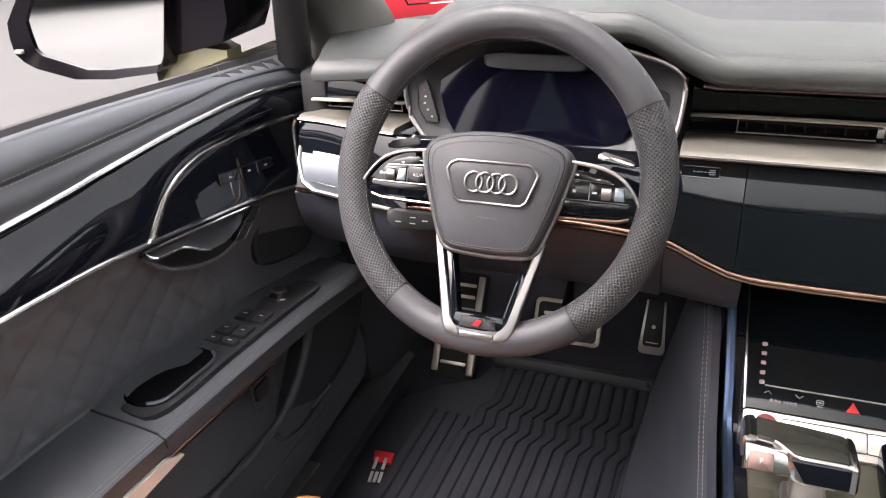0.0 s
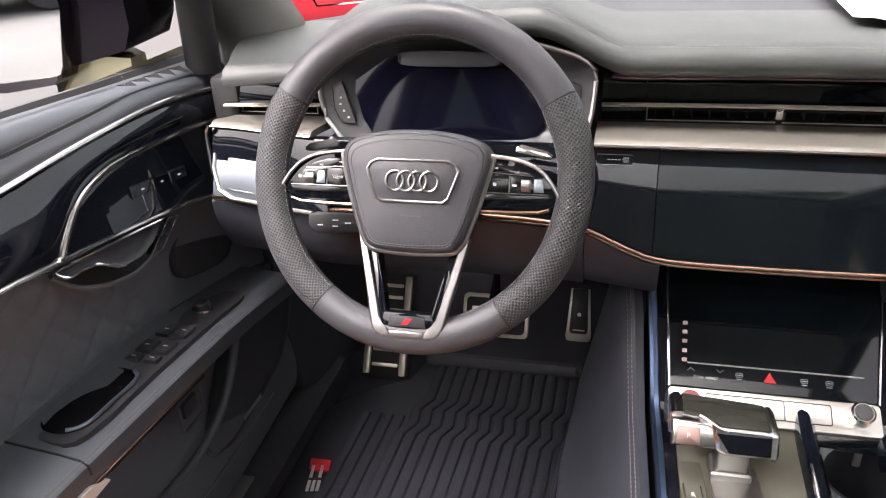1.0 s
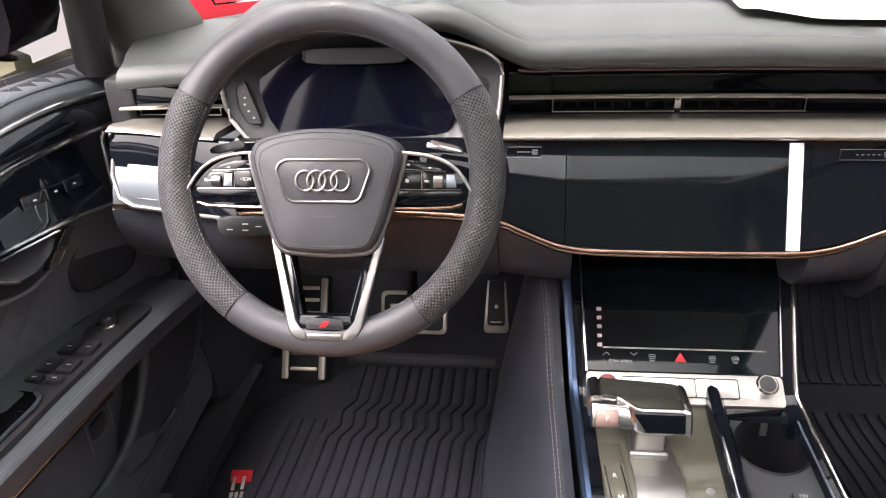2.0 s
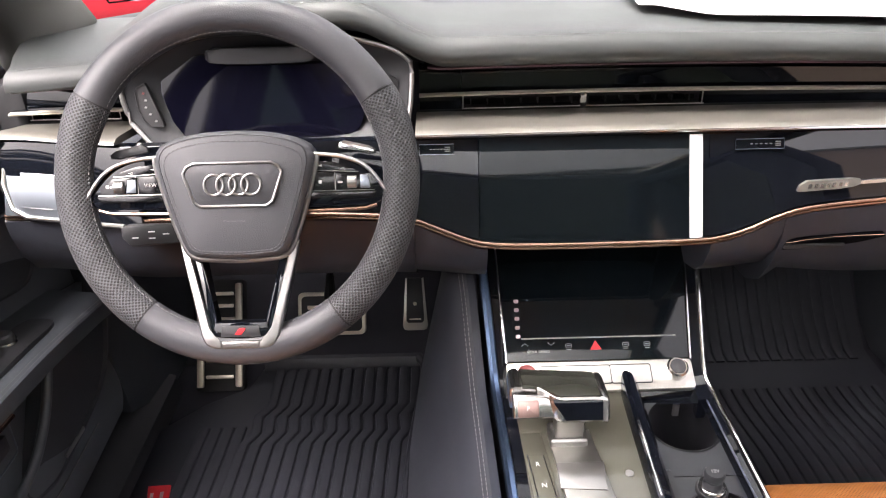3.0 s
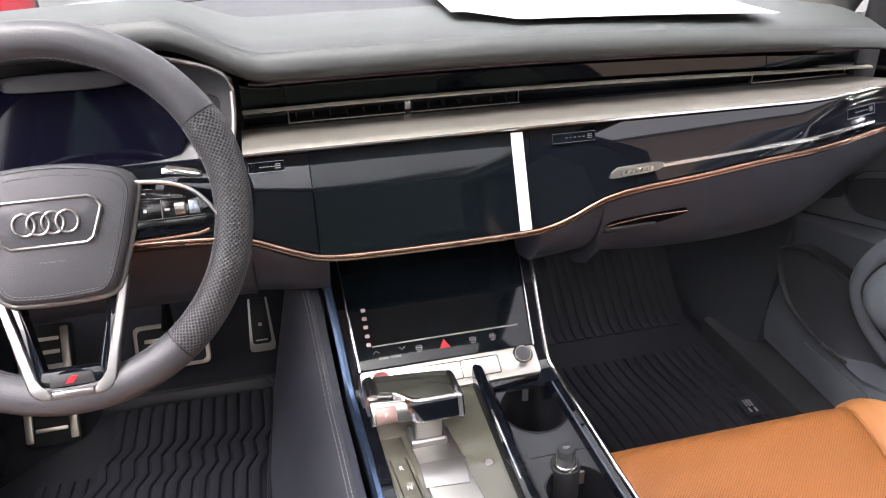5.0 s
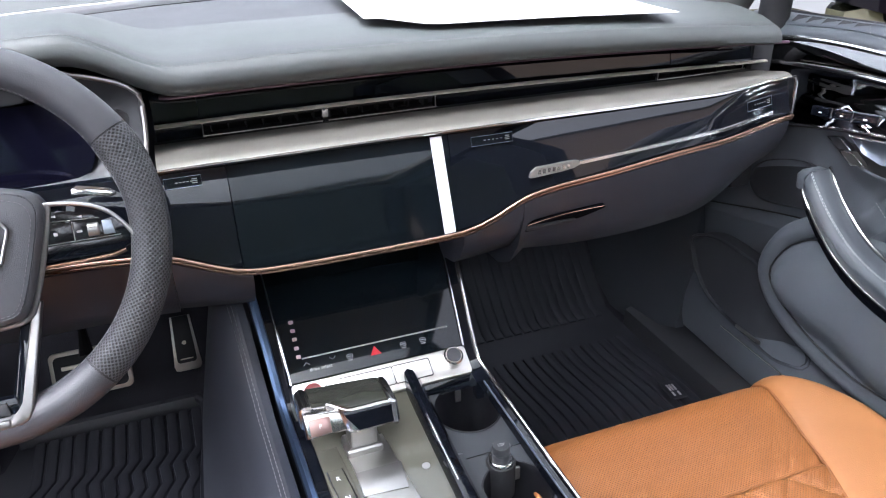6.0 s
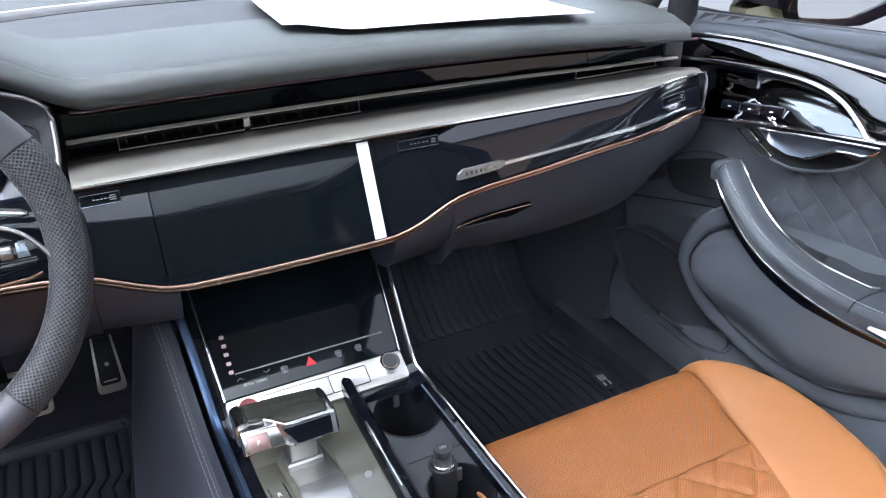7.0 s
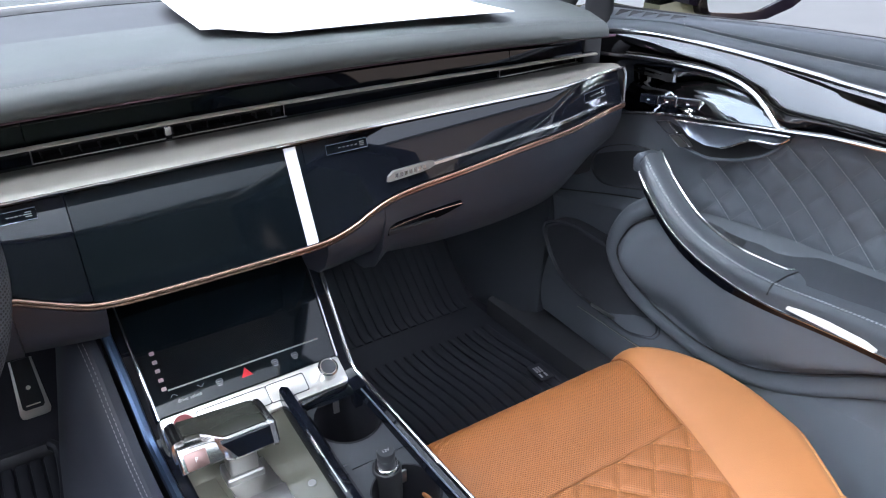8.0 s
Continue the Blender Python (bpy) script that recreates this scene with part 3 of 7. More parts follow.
# light switch unit at the dash end
sw = thing("light_switch_panel", (-0.6, 0.12, 0.6), "gloss light switch panel with chrome edge at the dash end", "switch panel")
lean = lambda x, z, o=0.0: Vector((x, face_y(x) + 0.016 - 0.64 * (0.652 - z) - o - 0.005 * max(0, 1 - ((z - 0.615) / 0.037) ** 2), z))
# Outer face toned pale as if mirroring the window; inner face stays black.
part("face", skin([[lean(x, z, 0.0015) for z in np.linspace(0.578, 0.65, 13)] + [Vector((x, face_y(x) + 0.03, z)) for z in (0.65, 0.578)] for x in np.linspace(-0.668, -0.592, 16)]), WINDOWTONE, sw)
part("face", skin([[lean(x, z, 0.0015) for z in np.linspace(0.578, 0.65, 9)] + [Vector((x, face_y(x) + 0.03, z)) for z in (0.65, 0.578)] for x in np.linspace(-0.591, -0.50, 6)]), GLOSS, sw)
part("chrome_edge", tube([lean(-0.53, 0.6545, 0.003), lean(-0.665, 0.6545, 0.003), lean(-0.671, 0.648, 0.003), lean(-0.668, 0.61, 0.003), lean(-0.658, 0.585, 0.003), lean(-0.64, 0.577, 0.003), lean(-0.52, 0.577, 0.003)], 0.0026, 8), SATIN, sw)
for x0, x1, z0, z1 in ((-0.648, -0.60, 0.630, 0.638), (-0.648, -0.60, 0.588, 0.622), (-0.592, -0.54, 0.633, 0.65)):
    k = part("button", skin([[lean(x, z, 0.0036) for z in np.linspace(z0, z1, 7)] + [lean(x, z, -0.003) for z in (z1, z0)] for x in np.linspace(x0, x1, 12)]), WINDOWTONE, sw)
    part("outline", tube([lean(x0, z0, 0.003), lean(x1, z0, 0.003), lean(x1, z1, 0.003), lean(x0, z1, 0.003)], 0.0004, 4, ring=True), CHROME, k)
for x in (-0.575, -0.555, -0.535):
    part("mark", skin([[lean(x + d, z, 0.0032) for z in (0.640, 0.643)] + [lean(x + d, z, 0.002) for z in (0.643, 0.640)] for d in (0, 0.006)]), WHITE, sw)

# ---- steering wheel ----
LEAN = 24
WM = Matrix.Translation((WX - 0.002, 0.003, 0.6535)) @ Matrix.Rotation(radians(90 - LEAN), 4, "X")
WB = WM @ Matrix.Translation((0, 0.0062, 0)) @ Matrix.Scale(0.984, 4)
wheel = thing("steering_wheel", (WX, 0.06, 0.63), "grey-black leather sports steering wheel with perforated grips and satin trim", "steering wheel")


def rim_point(a, q, grow=0.0):
    """A point of the rim: a runs round the wheel, q round the rim's section."""
    grip = 0.0016 * (math.exp(-((math.degrees(a) - 24) / 9) ** 2) + math.exp(-((math.degrees(a) - 156) / 9) ** 2))
    r, d = 0.0182 + grow + grip, 0.0165 + grow
    R = 0.1614
    drop = 1.028 if a < 0 or a > math.pi else 1.0
    return Vector(((R + r * math.cos(q)) * math.cos(a), (R * drop + r * math.cos(q)) * math.sin(a), d * math.sin(q)))


QS = np.linspace(0, 2 * math.pi, 20, endpoint=False)
for nm, a0, a1, mat, lab in (("rim_top", 30.3, 149.7, RIMS, "smooth leather upper rim"), ("grip", -53, 29.7, PERF, "perforated leather grip"), ("grip", 150.3, 233, PERF, "perforated leather grip"), ("rim_bottom", 233.6, 306.4, RIMS, "smooth leather lower rim")):
    n = int((a1 - a0) / 2) + 2
    an = [radians(a) for a in np.linspace(a0, a1, n)]
    dens = radians((a1 - a0) / (n - 1)) * 0.16 / 0.0030
    part(nm, skin([[rim_point(a, q) for q in QS] for a in an], uv=(dens, 0.108 / 20 / 0.0030)), mat, wheel, lab, WM)
for a in (30, 150, 233.3, 306.7):
    part("rim_joint", skin([[rim_point(radians(a + d), q, -0.0008) for q in QS] for d in (-0.6, 0.6)]), DARK, wheel, "", WM)
for a0, a1 in ((31, 149), (-52, 29), (151, 232), (234.5, 305.5)):
    part("rim_stitching", stitches([rim_point(radians(a), radians(158), 0.0005) for a in np.linspace(a0, a1, 40)], 0.0030, 0.0020, 0.00032), THREAD, wheel, "pale cross stitching inside the rim", WM)

BUTTON = material("button_black", (0.006, 0.006, 0.007), 0.16, grain=400, bump=0.0, vary=0.2)
boss = [(0.0, 0.0425), (0.03, 0.041), (0.055, 0.0365), (0.072, 0.030), (0.0785, 0.019), (0.077, 0.004), (0.066, -0.035), (0.053, -0.071), (0.046, -0.080), (0.036, -0.083), (0.0, -0.085)]
boss = boss + [(-x, y) for x, y in boss[-2:0:-1]]
bs = smooth_outline(boss, 60)
sc = lambda k, dy=0.0: [(x * k, -0.018 + (y + 0.018) * k + dy) for x, y in bs]
part("airbag_cover", skin([[Vector((x, y, z)) for x, y in sc(k)] for k, z in ((1.0, -0.012), (1.0, 0.008), (0.985, 0.0125), (0.95, 0.0155), (0.925, 0.0165), (0.918, 0.0158), (0.91, 0.0168), (0.7, 0.0195), (0.4, 0.021), (0.15, 0.0215))]), RIMS, wheel, "grey leather airbag cover", WB)
inner = [Vector((x, y, 0.0182)) for x, y in sc(0.855, -0.002)]
part("cover_stitching", stitches(inner + inner[:1], 0.0028, 0.0016, 0.0004), PADTHREAD, wheel, "", WB)
lower = [Vector((x, y, 0.0176)) for x, y in sc(0.895, -0.0015) if y < -0.055]
part("cover_stitching", stitches(sorted(lower, key=lambda p: p.x), 0.0028, 0.0016, 0.0004), PADTHREAD, wheel, "", WB)
vee = [Vector((x, y, 0.006)) for x, y in smooth_outline(boss, 120)]
k0 = [v for v in vee if v.y < 0.022]
k0 = sorted([v for v in k0 if v.x < 0], key=lambda v: -v.y) + sorted([v for v in k0 if v.x >= 0], key=lambda v: v.y)
part("cover_trim", tube([Vector((v.x * 1.018, -0.018 + (v.y + 0.018) * 1.018, 0.006)) for v in k0], 0.0030, 8), BRIGHT, wheel, "satin metal edge round the airbag", WB)
plate = [(-0.0375, 0.0100), (0.0375, 0.0100), (0.0445, 0.0065), (0.0478, 0.0005), (0.0470, -0.0035), (0.0385, -0.0275), (0.0325, -0.0320), (-0.0325, -0.0320), (-0.0385, -0.0275), (-0.0470, -0.0035), (-0.0478, 0.0005), (-0.0445, 0.0065)]
em = part("emblem_plate", slab(plate, 0.015, 0.0219, None, 0.0008), RIMS, wheel, "plaque with a chrome outline", WB)
part("emblem_outline", tube([Vector((x, y, 0.0222)) for x, y in plate], 0.0015, 8, ring=True), BRIGHT, em, "bright outline of the plaque", WB)
for i in range(4):
    part("emblem_ring", tube([Vector((-0.01825 + 0.01217 * i + 0.0093 * math.cos(a), -0.0112 + 0.0100 * math.sin(a), 0.0228 + 0.0003 * (i % 2))) for a in np.linspace(0, 2 * math.pi, 36, endpoint=False)], 0.00135, 8, ring=True), BRIGHT, em, "bright metal ring", WB)
words("AIRBAG", 0.0062, WB @ Matrix.Translation((0, -0.0455, 0.0207)), "lettering", wheel, material("grey_print", (0.14, 0.14, 0.15), 0.6, bump=0.0))

SPOKE = [(0.068, 0.0195), (0.0985, 0.0168), (0.118, 0.0116), (0.131, 0.0035), (0.141, -0.0085), (0.1502, -0.0215), (0.1475, -0.0275), (0.135, -0.0330), (0.062, -0.0345)]
RIDGE = [(0.068, 0.0200), (0.0985, 0.0172), (0.118, 0.0120), (0.1315, 0.0040), (0.1415, -0.0080), (0.1508, -0.0215), (0.1476, -0.0206), (0.1398, -0.0082), (0.1298, 0.0024), (0.1168, 0.0100), (0.098, 0.0150), (0.068, 0.0177)]
ROCKER = [(0.0755, 0.0118), (0.098, 0.0094), (0.1135, 0.0048), (0.1215, -0.0006), (0.0745, 0.0018)]
KEY = [(0.0742, 0.0004), (0.0975, -0.0008), (0.0975, -0.0188), (0.0700, -0.0188)]
KEYPAD = [(0.0988, -0.0009), (0.1235, -0.0022), (0.1375, -0.0188), (0.0988, -0.0188)]
LEDGE = [(0.0690, -0.0200), (0.1395, -0.0200), (0.1350, -0.0262), (0.0665, -0.0262)]
for s in (-1, 1):
    sp = part("spoke", slab([(s * x, y) for x, y in SPOKE], -0.010, 0.0045, None, 0.002), GLOSS, wheel, "gloss black spoke with push buttons", WB)
    part("spoke_trim", tube([Vector((s * x, y, 0.0068)) for x, y in spline([((a[0] + b[0]) / 2, (a[1] + b[1]) / 2) for a, b in zip(RIDGE[:6], RIDGE[:5:-1])], 24)], 0.0021, 10), BRIGHT, sp, "satin metal upper edge", WB)
    part("spoke_trim", tube([Vector((s * x, y, 0.0025)) for x, y in ((0.060, -0.0385), (0.10, -0.0380), (0.128, -0.0368), (0.139, -0.0335))], 0.0021, 8), COPPER, sp, "metal lower edge", WB)
    for quad_pts in (ROCKER, KEY, KEYPAD, LEDGE):
        bt = part("button", slab([(s * x, y) for x, y in quad_pts], 0.003, 0.0064, None, 0.0005), BUTTON, sp, "", WB)
        if quad_pts is not LEDGE:
            part("button_edge", tube([Vector((s * x, y, 0.0063)) for x, y in quad_pts[-2:]], 0.00045, 5), SATIN, bt, "", WB)
    part("button_edge", tube([Vector((s * 0.098, -0.001, 0.0063)), Vector((s * 0.098, -0.0186, 0.0063))], 0.0005, 5), SATIN, sp, "", WB)
    rx, cx = (0.1165, 0.1045) if s < 0 else (0.1150, 0.1275)
    part("roller", disc(0.0068, 0.0068, -0.0048, 0.0048, 24, pose(s * rx, -0.0105, 0.0038, 0, 90), 0.001), STEMM, sp, "knurled thumb roller", WB)
    part("roller_plate", slab([(s * (cx - 0.0045), -0.0035), (s * (cx + 0.0035), -0.0040), (s * (cx + 0.0055), -0.0168), (s * (cx - 0.0045), -0.0168)], 0.005, 0.0069, None, 0.0003), WINDOWTONE, sp, "bright key beside the roller", WB)
    for x, y, w in ((0.083, 0.0062, 0.006), (0.105, 0.0030, 0.006)):
        part("mark", slab([(s * x - w * 0.4, y), (s * x + w * 0.4, y - 0.0012), (s * x + w * 0.4, y + 0.0012)], 0.0060, 0.0068), PRINT, sp, "", WB)
    for x, y, w, h in ((0.083 if s > 0 else 0.1285, -0.010, 0.0035, 0.0035), (0.103 if s > 0 else 0.1235, -0.0105, 0.005, 0.0022)):
        part("mark", slab(rounded(w, h, 0.0008, 3, s * x, y), 0.0060, 0.0068), PRINT, sp, "", WB)
words("VIEW", 0.0052, WB @ Matrix.Translation((-0.0855, -0.0095, 0.0066)), "lettering", wheel, PRINT)
# One part, toned dark left and bright right for the light on each.
for s, mat in ((-1, HARD), (1, CHROME)):
    part("shift_paddle", slab([(s * x, y) for x, y in ((0.098, 0.0255), (0.099, 0.0305), (0.104, 0.0340), (0.132, 0.0275), (0.1375, 0.0235), (0.1365, 0.0195), (0.129, 0.0190))], -0.030, -0.024, None, 0.0015), mat, wheel, "shift paddle behind the spoke, dark left and bright right", WB)

# lower double spoke, dipping under the airbag cover
DIP = WB @ Matrix(((1, 0, 0, 0), (0, 1, 0, 0), (0, -0.13, 1, -0.13 * 0.1735), (0, 0, 0, 1)))
for s in (-1, 1):
    leg = [(s * 0.0575, -0.070), (s * 0.0420, -0.070), (s * 0.0250, -0.150), (s * 0.0215, -0.1575), (s * 0.022, -0.171), (s * 0.031, -0.171), (s * 0.0375, -0.162)]
    lg = part("lower_spoke", slab(leg, -0.006, 0.0130, None, 0.002), GLOSS, wheel, "gloss black lower spoke", DIP)
    part("spoke_trim", slab([(s * 0.0600, -0.068), (s * 0.0515, -0.068), (s * 0.0310, -0.153), (s * 0.0285, -0.1605), (s * 0.0235, -0.1650), (s * 0.018, -0.1660), (s * 0.018, -0.1735), (s * 0.0275, -0.1730), (s * 0.0345, -0.1690), (s * 0.0385, -0.1620)], 0.006, 0.0185, None, 0.0022, 3), BRIGHT, lg, "satin metal lower spoke trim", DIP)
base = part("lower_bridge", slab([(-0.030, -0.171), (0.030, -0.171), (0.026, -0.148), (-0.026, -0.148)], -0.006, 0.0135, None, 0.002), GLOSS, wheel, "gloss black bridge", WB)
part("bridge_trim", slab([(-0.0185, -0.1735), (0.0185, -0.1735), (0.0185, -0.1660), (-0.0185, -0.1660)], 0.006, 0.0185, None, 0.0022, 3), BRIGHT, base, "", WB)
part("emblem_base", slab([(-0.020, -0.1625), (0.020, -0.1625), (0.018, -0.1510), (-0.018, -0.1510)], 0.010, 0.0155, None, 0.0006), HARD, base, "", WB)
part("red_emblem", slab([(-0.0060, -0.1600), (0.001, -0.1600), (0.0058, -0.1535), (-0.001, -0.1535)], 0.012, 0.0164), RED, base, "small red emblem", WB)
part("hub", skin([[Vector((x * k, -0.02 + (y + 0.018) * k, z)) for x, y in bs] for k, z in ((0.9, -0.012), (0.8, -0.04), (0.55, -0.07))]), HARD, wheel, "", WB)

col = thing("steering_column", (WX, 0.15, 0.55), "dark plastic steering column shroud", "steering column")
part("shroud", skin([[Vector((0.052 * math.cos(a) * k, -0.02 + 0.06 * math.sin(a) * k, z)) for a in np.linspace(0, 2 * math.pi, 32, endpoint=False)] for k, z in ((0.85, -0.065), (1.0, -0.08), (1.05, -0.16), (1.0, -0.22))]), DARK, col, "", WM)
stalk = thing("column_stalk", (-0.49, 0.05, 0.573), "black cruise control stalk below the wheel spoke", "control stalk")
SM = pose(-0.487, 0.05, 0.573, 70, 0, 3)
sb = part("body", slab([(-0.030, 0.009), (-0.024, 0.012), (0.030, 0.011), (0.036, 0.007), (0.036, -0.006), (0.030, -0.010), (-0.020, -0.012), (-0.030, -0.002)], -0.012, 0.006, SM, 0.003), HARD, stalk)
for x, y in ((-0.015, -0.002), (0.003, 0.004), (0.003, -0.003), (0.018, 0.001)):
    part("mark", slab(rounded(0.007, 0.0013, 0.0005, 3, x, y), 0.0055, 0.0063, SM), WHITE, sb)
part("arm", tube([Vector((-0.46, 0.055, 0.577)), Vector((-0.40, 0.09, 0.59))], 0.008, 10), HARD, stalk)


# ---- centre console ----
con = thing("centre_console", (CX, 0.0, 0.05), "wide centre console with gloss black and aluminium trim", "centre console")
RAIL = [(0.158, 0.494), (0.10, 0.440), (0.058, 0.398), (0.036, 0.378), (0.010, 0.369), (-0.05, 0.361), (-0.16, 0.349), (-0.30, 0.338), (-0.46, 0.33)]
left_x = lambda y: at([(-0.46, -0.096), (-0.12, -0.103), (0.04, -0.110), (0.16, -0.121)], y)
right_x = lambda y: at([(-0.46, 0.172), (-0.17, 0.156), (0.0, 0.146), (0.04, 0.142), (0.16, 0.153)], y)
rail = spline(RAIL, 50)
part("chrome_rail", tube([Vector((right_x(p[0]), p[0], p[1])) for p in rail], 0.0024, 8), CHROME, con, "chrome rail along the console edge")
part("anodised_rail", skin([[Vector((left_x(p[0]) + dx, p[0], p[1] + dz)) for dx, dz in ((-0.006, -0.010), (-0.0055, 0.001), (-0.002, 0.004), (0.003, 0.003), (0.005, -0.002), (0.004, -0.010))] for p in rail]), SKYTONED, con, "metal rail toned with the blue of the reflected sky")
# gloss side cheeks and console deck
part("deck", skin([[Vector((left_x(p[0]) + 0.005, p[0], p[1] - 0.006)), Vector((left_x(p[0]) + 0.012, p[0], p[1] - 0.003)), Vector((0.046, p[0], p[1] - 0.003)), Vector((0.046, p[0], p[1] - 0.03)), Vector((left_x(p[0]) + 0.005, p[0], p[1] - 0.03))] for p in rail if p[0] < 0.045]), DECK, con, "gloss console deck toned like its grey reflection")
part("cheek", skin([[Vector((left_x(p[0]) + 0.005, p[0], p[1] - 0.001)), Vector((-0.093 - 0.05 * max(0, p[0] - 0.04), p[0], p[1] - 0.003)), Vector((-0.093 - 0.05 * max(0, p[0] - 0.04), p[0], p[1] - 0.03)), Vector((left_x(p[0]) + 0.005, p[0], p[1] - 0.03))] for p in rail if p[0] > 0.0]), GLOSS, con, "gloss black side of the console")
part("cheek", skin([[Vector((right_x(p[0]) - 0.002, p[0], p[1] - 0.001)), Vector((0.126 + 0.11 * max(0, p[0] - 0.04), p[0], p[1] - 0.003)), Vector((0.126 + 0.11 * max(0, p[0] - 0.04), p[0], p[1] - 0.03)), Vector((right_x(p[0]) - 0.002, p[0], p[1] - 0.03))] for p in rail if p[0] > 0.0]), GLOSS, con, "gloss black side of the console")
part("cheek", skin([[Vector((left_x(p[0]) + 0.004, p[0], p[1] - 0.0005)), Vector((left_x(p[0]) + 0.017, p[0], p[1] - 0.0010)), Vector((left_x(p[0]) + 0.019, p[0], p[1] - 0.006)), Vector((left_x(p[0]) + 0.004, p[0], p[1] - 0.010))] for p in rail if p[0] < 0.012]), GLOSS, con, "gloss black strip beside the rail")
part("core", skin([[Vector((left_x(p[0]) - 0.002, p[0], p[1] - 0.012)), Vector((left_x(p[0]) + 0.004, p[0], p[1] - 0.032)), Vector((0.048, p[0], p[1] - 0.036)), Vector((0.050, p[0], p[1] - 0.12)), Vector((right_x(p[0]) - 0.004, p[0], p[1] - 0.12)), Vector((right_x(p[0]) + 0.001, p[0], p[1] - 0.004)), Vector((right_x(p[0]) + 0.006, p[0], p[1] - 0.012)), Vector((right_x(p[0]) + 0.010, p[0], 0.04)), Vector((left_x(p[0]) - 0.004, p[0], 0.04))] for p in rail]), HARD, con, "dark plastic console body")
# padded knee support on the driver's side
lp = []
for p in spline([(0.40, 0.47), (0.16, 0.478), (0.06, 0.40), (0.0, 0.366), (-0.16, 0.345), (-0.46, 0.325)], 40):
    y, z = p
    x = left_x(min(y, 0.16)) - 0.006
    k = 1 - 0.5 * step(y, 0.12, 0.38)
    lp.append([Vector(q) for q in ((x - 0.006, y, z - 0.006), (x - 0.016, y, z - 0.002), (x - 0.028 * k, y, z - 0.010), (x - 0.050 * k, y, z - 0.055), (x - 0.078 * k, y, z * 0.62), (x - 0.098 * k, y, z * 0.35), (x - 0.108 * k, y, 0.03), (x - 0.006, y, 0.03))])
part("knee_pad", skin(lp), KNEE, con, "soft black knee pad with pale seam")
for off in (0, 0.0045):
    part("knee_stitching", stitches([q[1] + (q[2] - q[1]) * 0.35 + Vector((-off, 0, 0.0006 - off * 0.2)) for q in lp], 0.004, 0.0022, 0.0005), THREAD, con)

TILT = math.degrees(math.atan2(0.097, 0.111))
GM = Matrix.Translation((0, 0.1015, 0.4415)) @ Matrix.Rotation(radians(TILT), 4, "X")
glass = part("lower_display", slab([(-0.0945, -0.0735), (0.1245, -0.0735), (0.137, 0.0735), (-0.101, 0.0735)], -0.008, 0.0, GM, 0.001), SCREEN, con, "switched-off lower touch screen with symbol row")
for xa, xb in ((-0.0955, -0.102), (0.1255, 0.138)):
    part("side_trim", tube([GM @ Vector((xa, -0.075, 0.0005)), GM @ Vector((xb, 0.0735, 0.0005))], 0.0016, 8), CHROME, glass, "slim chrome edge")
part("line", slab([(-0.076, -0.0465), (0.112, -0.0465), (0.112, -0.0448), (-0.076, -0.0448)], 0.0001, 0.0006, GM), SATIN, glass, "thin light line above the symbols")
for v in (-0.0285, -0.0175, -0.006, 0.005, 0.016):
    part("mark", slab(rounded(0.0056, 0.0046, 0.001, 3, -0.0795, v - 0.014), 0.0001, 0.0005, GM), material("pink_print", (0.5, 0.36, 0.36), 0.5, bump=0.0) if "pink_print" not in bpy.data.materials else bpy.data.materials["pink_print"], glass)
part("hazard_mark", slab([(0.0065, -0.061), (0.0205, -0.061), (0.0135, -0.0495)], 0.0001, 0.0007, GM), RED, glass, "red hazard triangle")
for x, w in ((-0.072, 0.006), (-0.040, 0.006)):
    s = -1 if x > -0.05 else 1
    part("mark", tube([GM @ Vector((x - 0.004, -0.053 - s * 0.002, 0.0004)), GM @ Vector((x, -0.053 + s * 0.0015, 0.0004)), GM @ Vector((x + 0.004, -0.053 - s * 0.002, 0.0004))], 0.0004, 4), PRINT, glass)
words("drive select", 0.0060, GM @ Matrix.Translation((-0.056, -0.0615, 0.0003)), "lettering", glass, PRINT)
for x in (-0.019, 0.050, 0.076):
    part("mark", tube([GM @ Vector((x + a, -0.0555 + b, 0.0004)) for a, b in rounded(0.0072, 0.0050, 0.0016, 4)], 0.00035, 4, ring=True), PRINT, glass)
    part("mark", slab(rounded(0.0046, 0.0010, 0.0004, 3, x, -0.0555), 0.0001, 0.0005, GM), PRINT, glass)
    part("mark", slab(rounded(0.0060, 0.0008, 0.0003, 3, x, -0.0602), 0.0001, 0.0005, GM), PRINT, glass)

# aluminium button plate below the screen
PM = Matrix.Translation((CX, 0.0285, 0.3835)) @ Matrix.Rotation(radians(32), 4, "X")
plate_ob = part("button_plate", slab(rounded(0.222, 0.037, 0.005), -0.010, 0.0, PM, 0.001), PLATEM, con, "aluminium plate with flat buttons")
for x0, x1 in ((-0.070, 0.012), (0.013, 0.060)):
    part("button", slab(rounded(x1 - x0, 0.022, 0.002, 4, (x0 + x1) / 2, 0.001), -0.001, 0.0014, PM, 0.0006), PLATEM, plate_ob, "flat aluminium button")
    part("button_gap", tube([PM @ Vector((x, y, 0.0006)) for x, y in rounded(x1 - x0 + 0.001, 0.023, 0.002, 4, (x0 + x1) / 2, 0.001)], 0.0007, 5, ring=True), DARK, plate_ob)
knob = part("volume_knob", disc(0.0135, 0.0125, 0.0, 0.013, 32, PM @ Matrix.Translation((0.090, 0.004, 0)), 0.002), CHROME, plate_ob, "knurled volume knob with dark cap")
part("cap", disc(0.0098, 0.0095, 0.011, 0.0137, 28, PM @ Matrix.Translation((0.090, 0.004, 0)), 0.0008), HARD, knob)
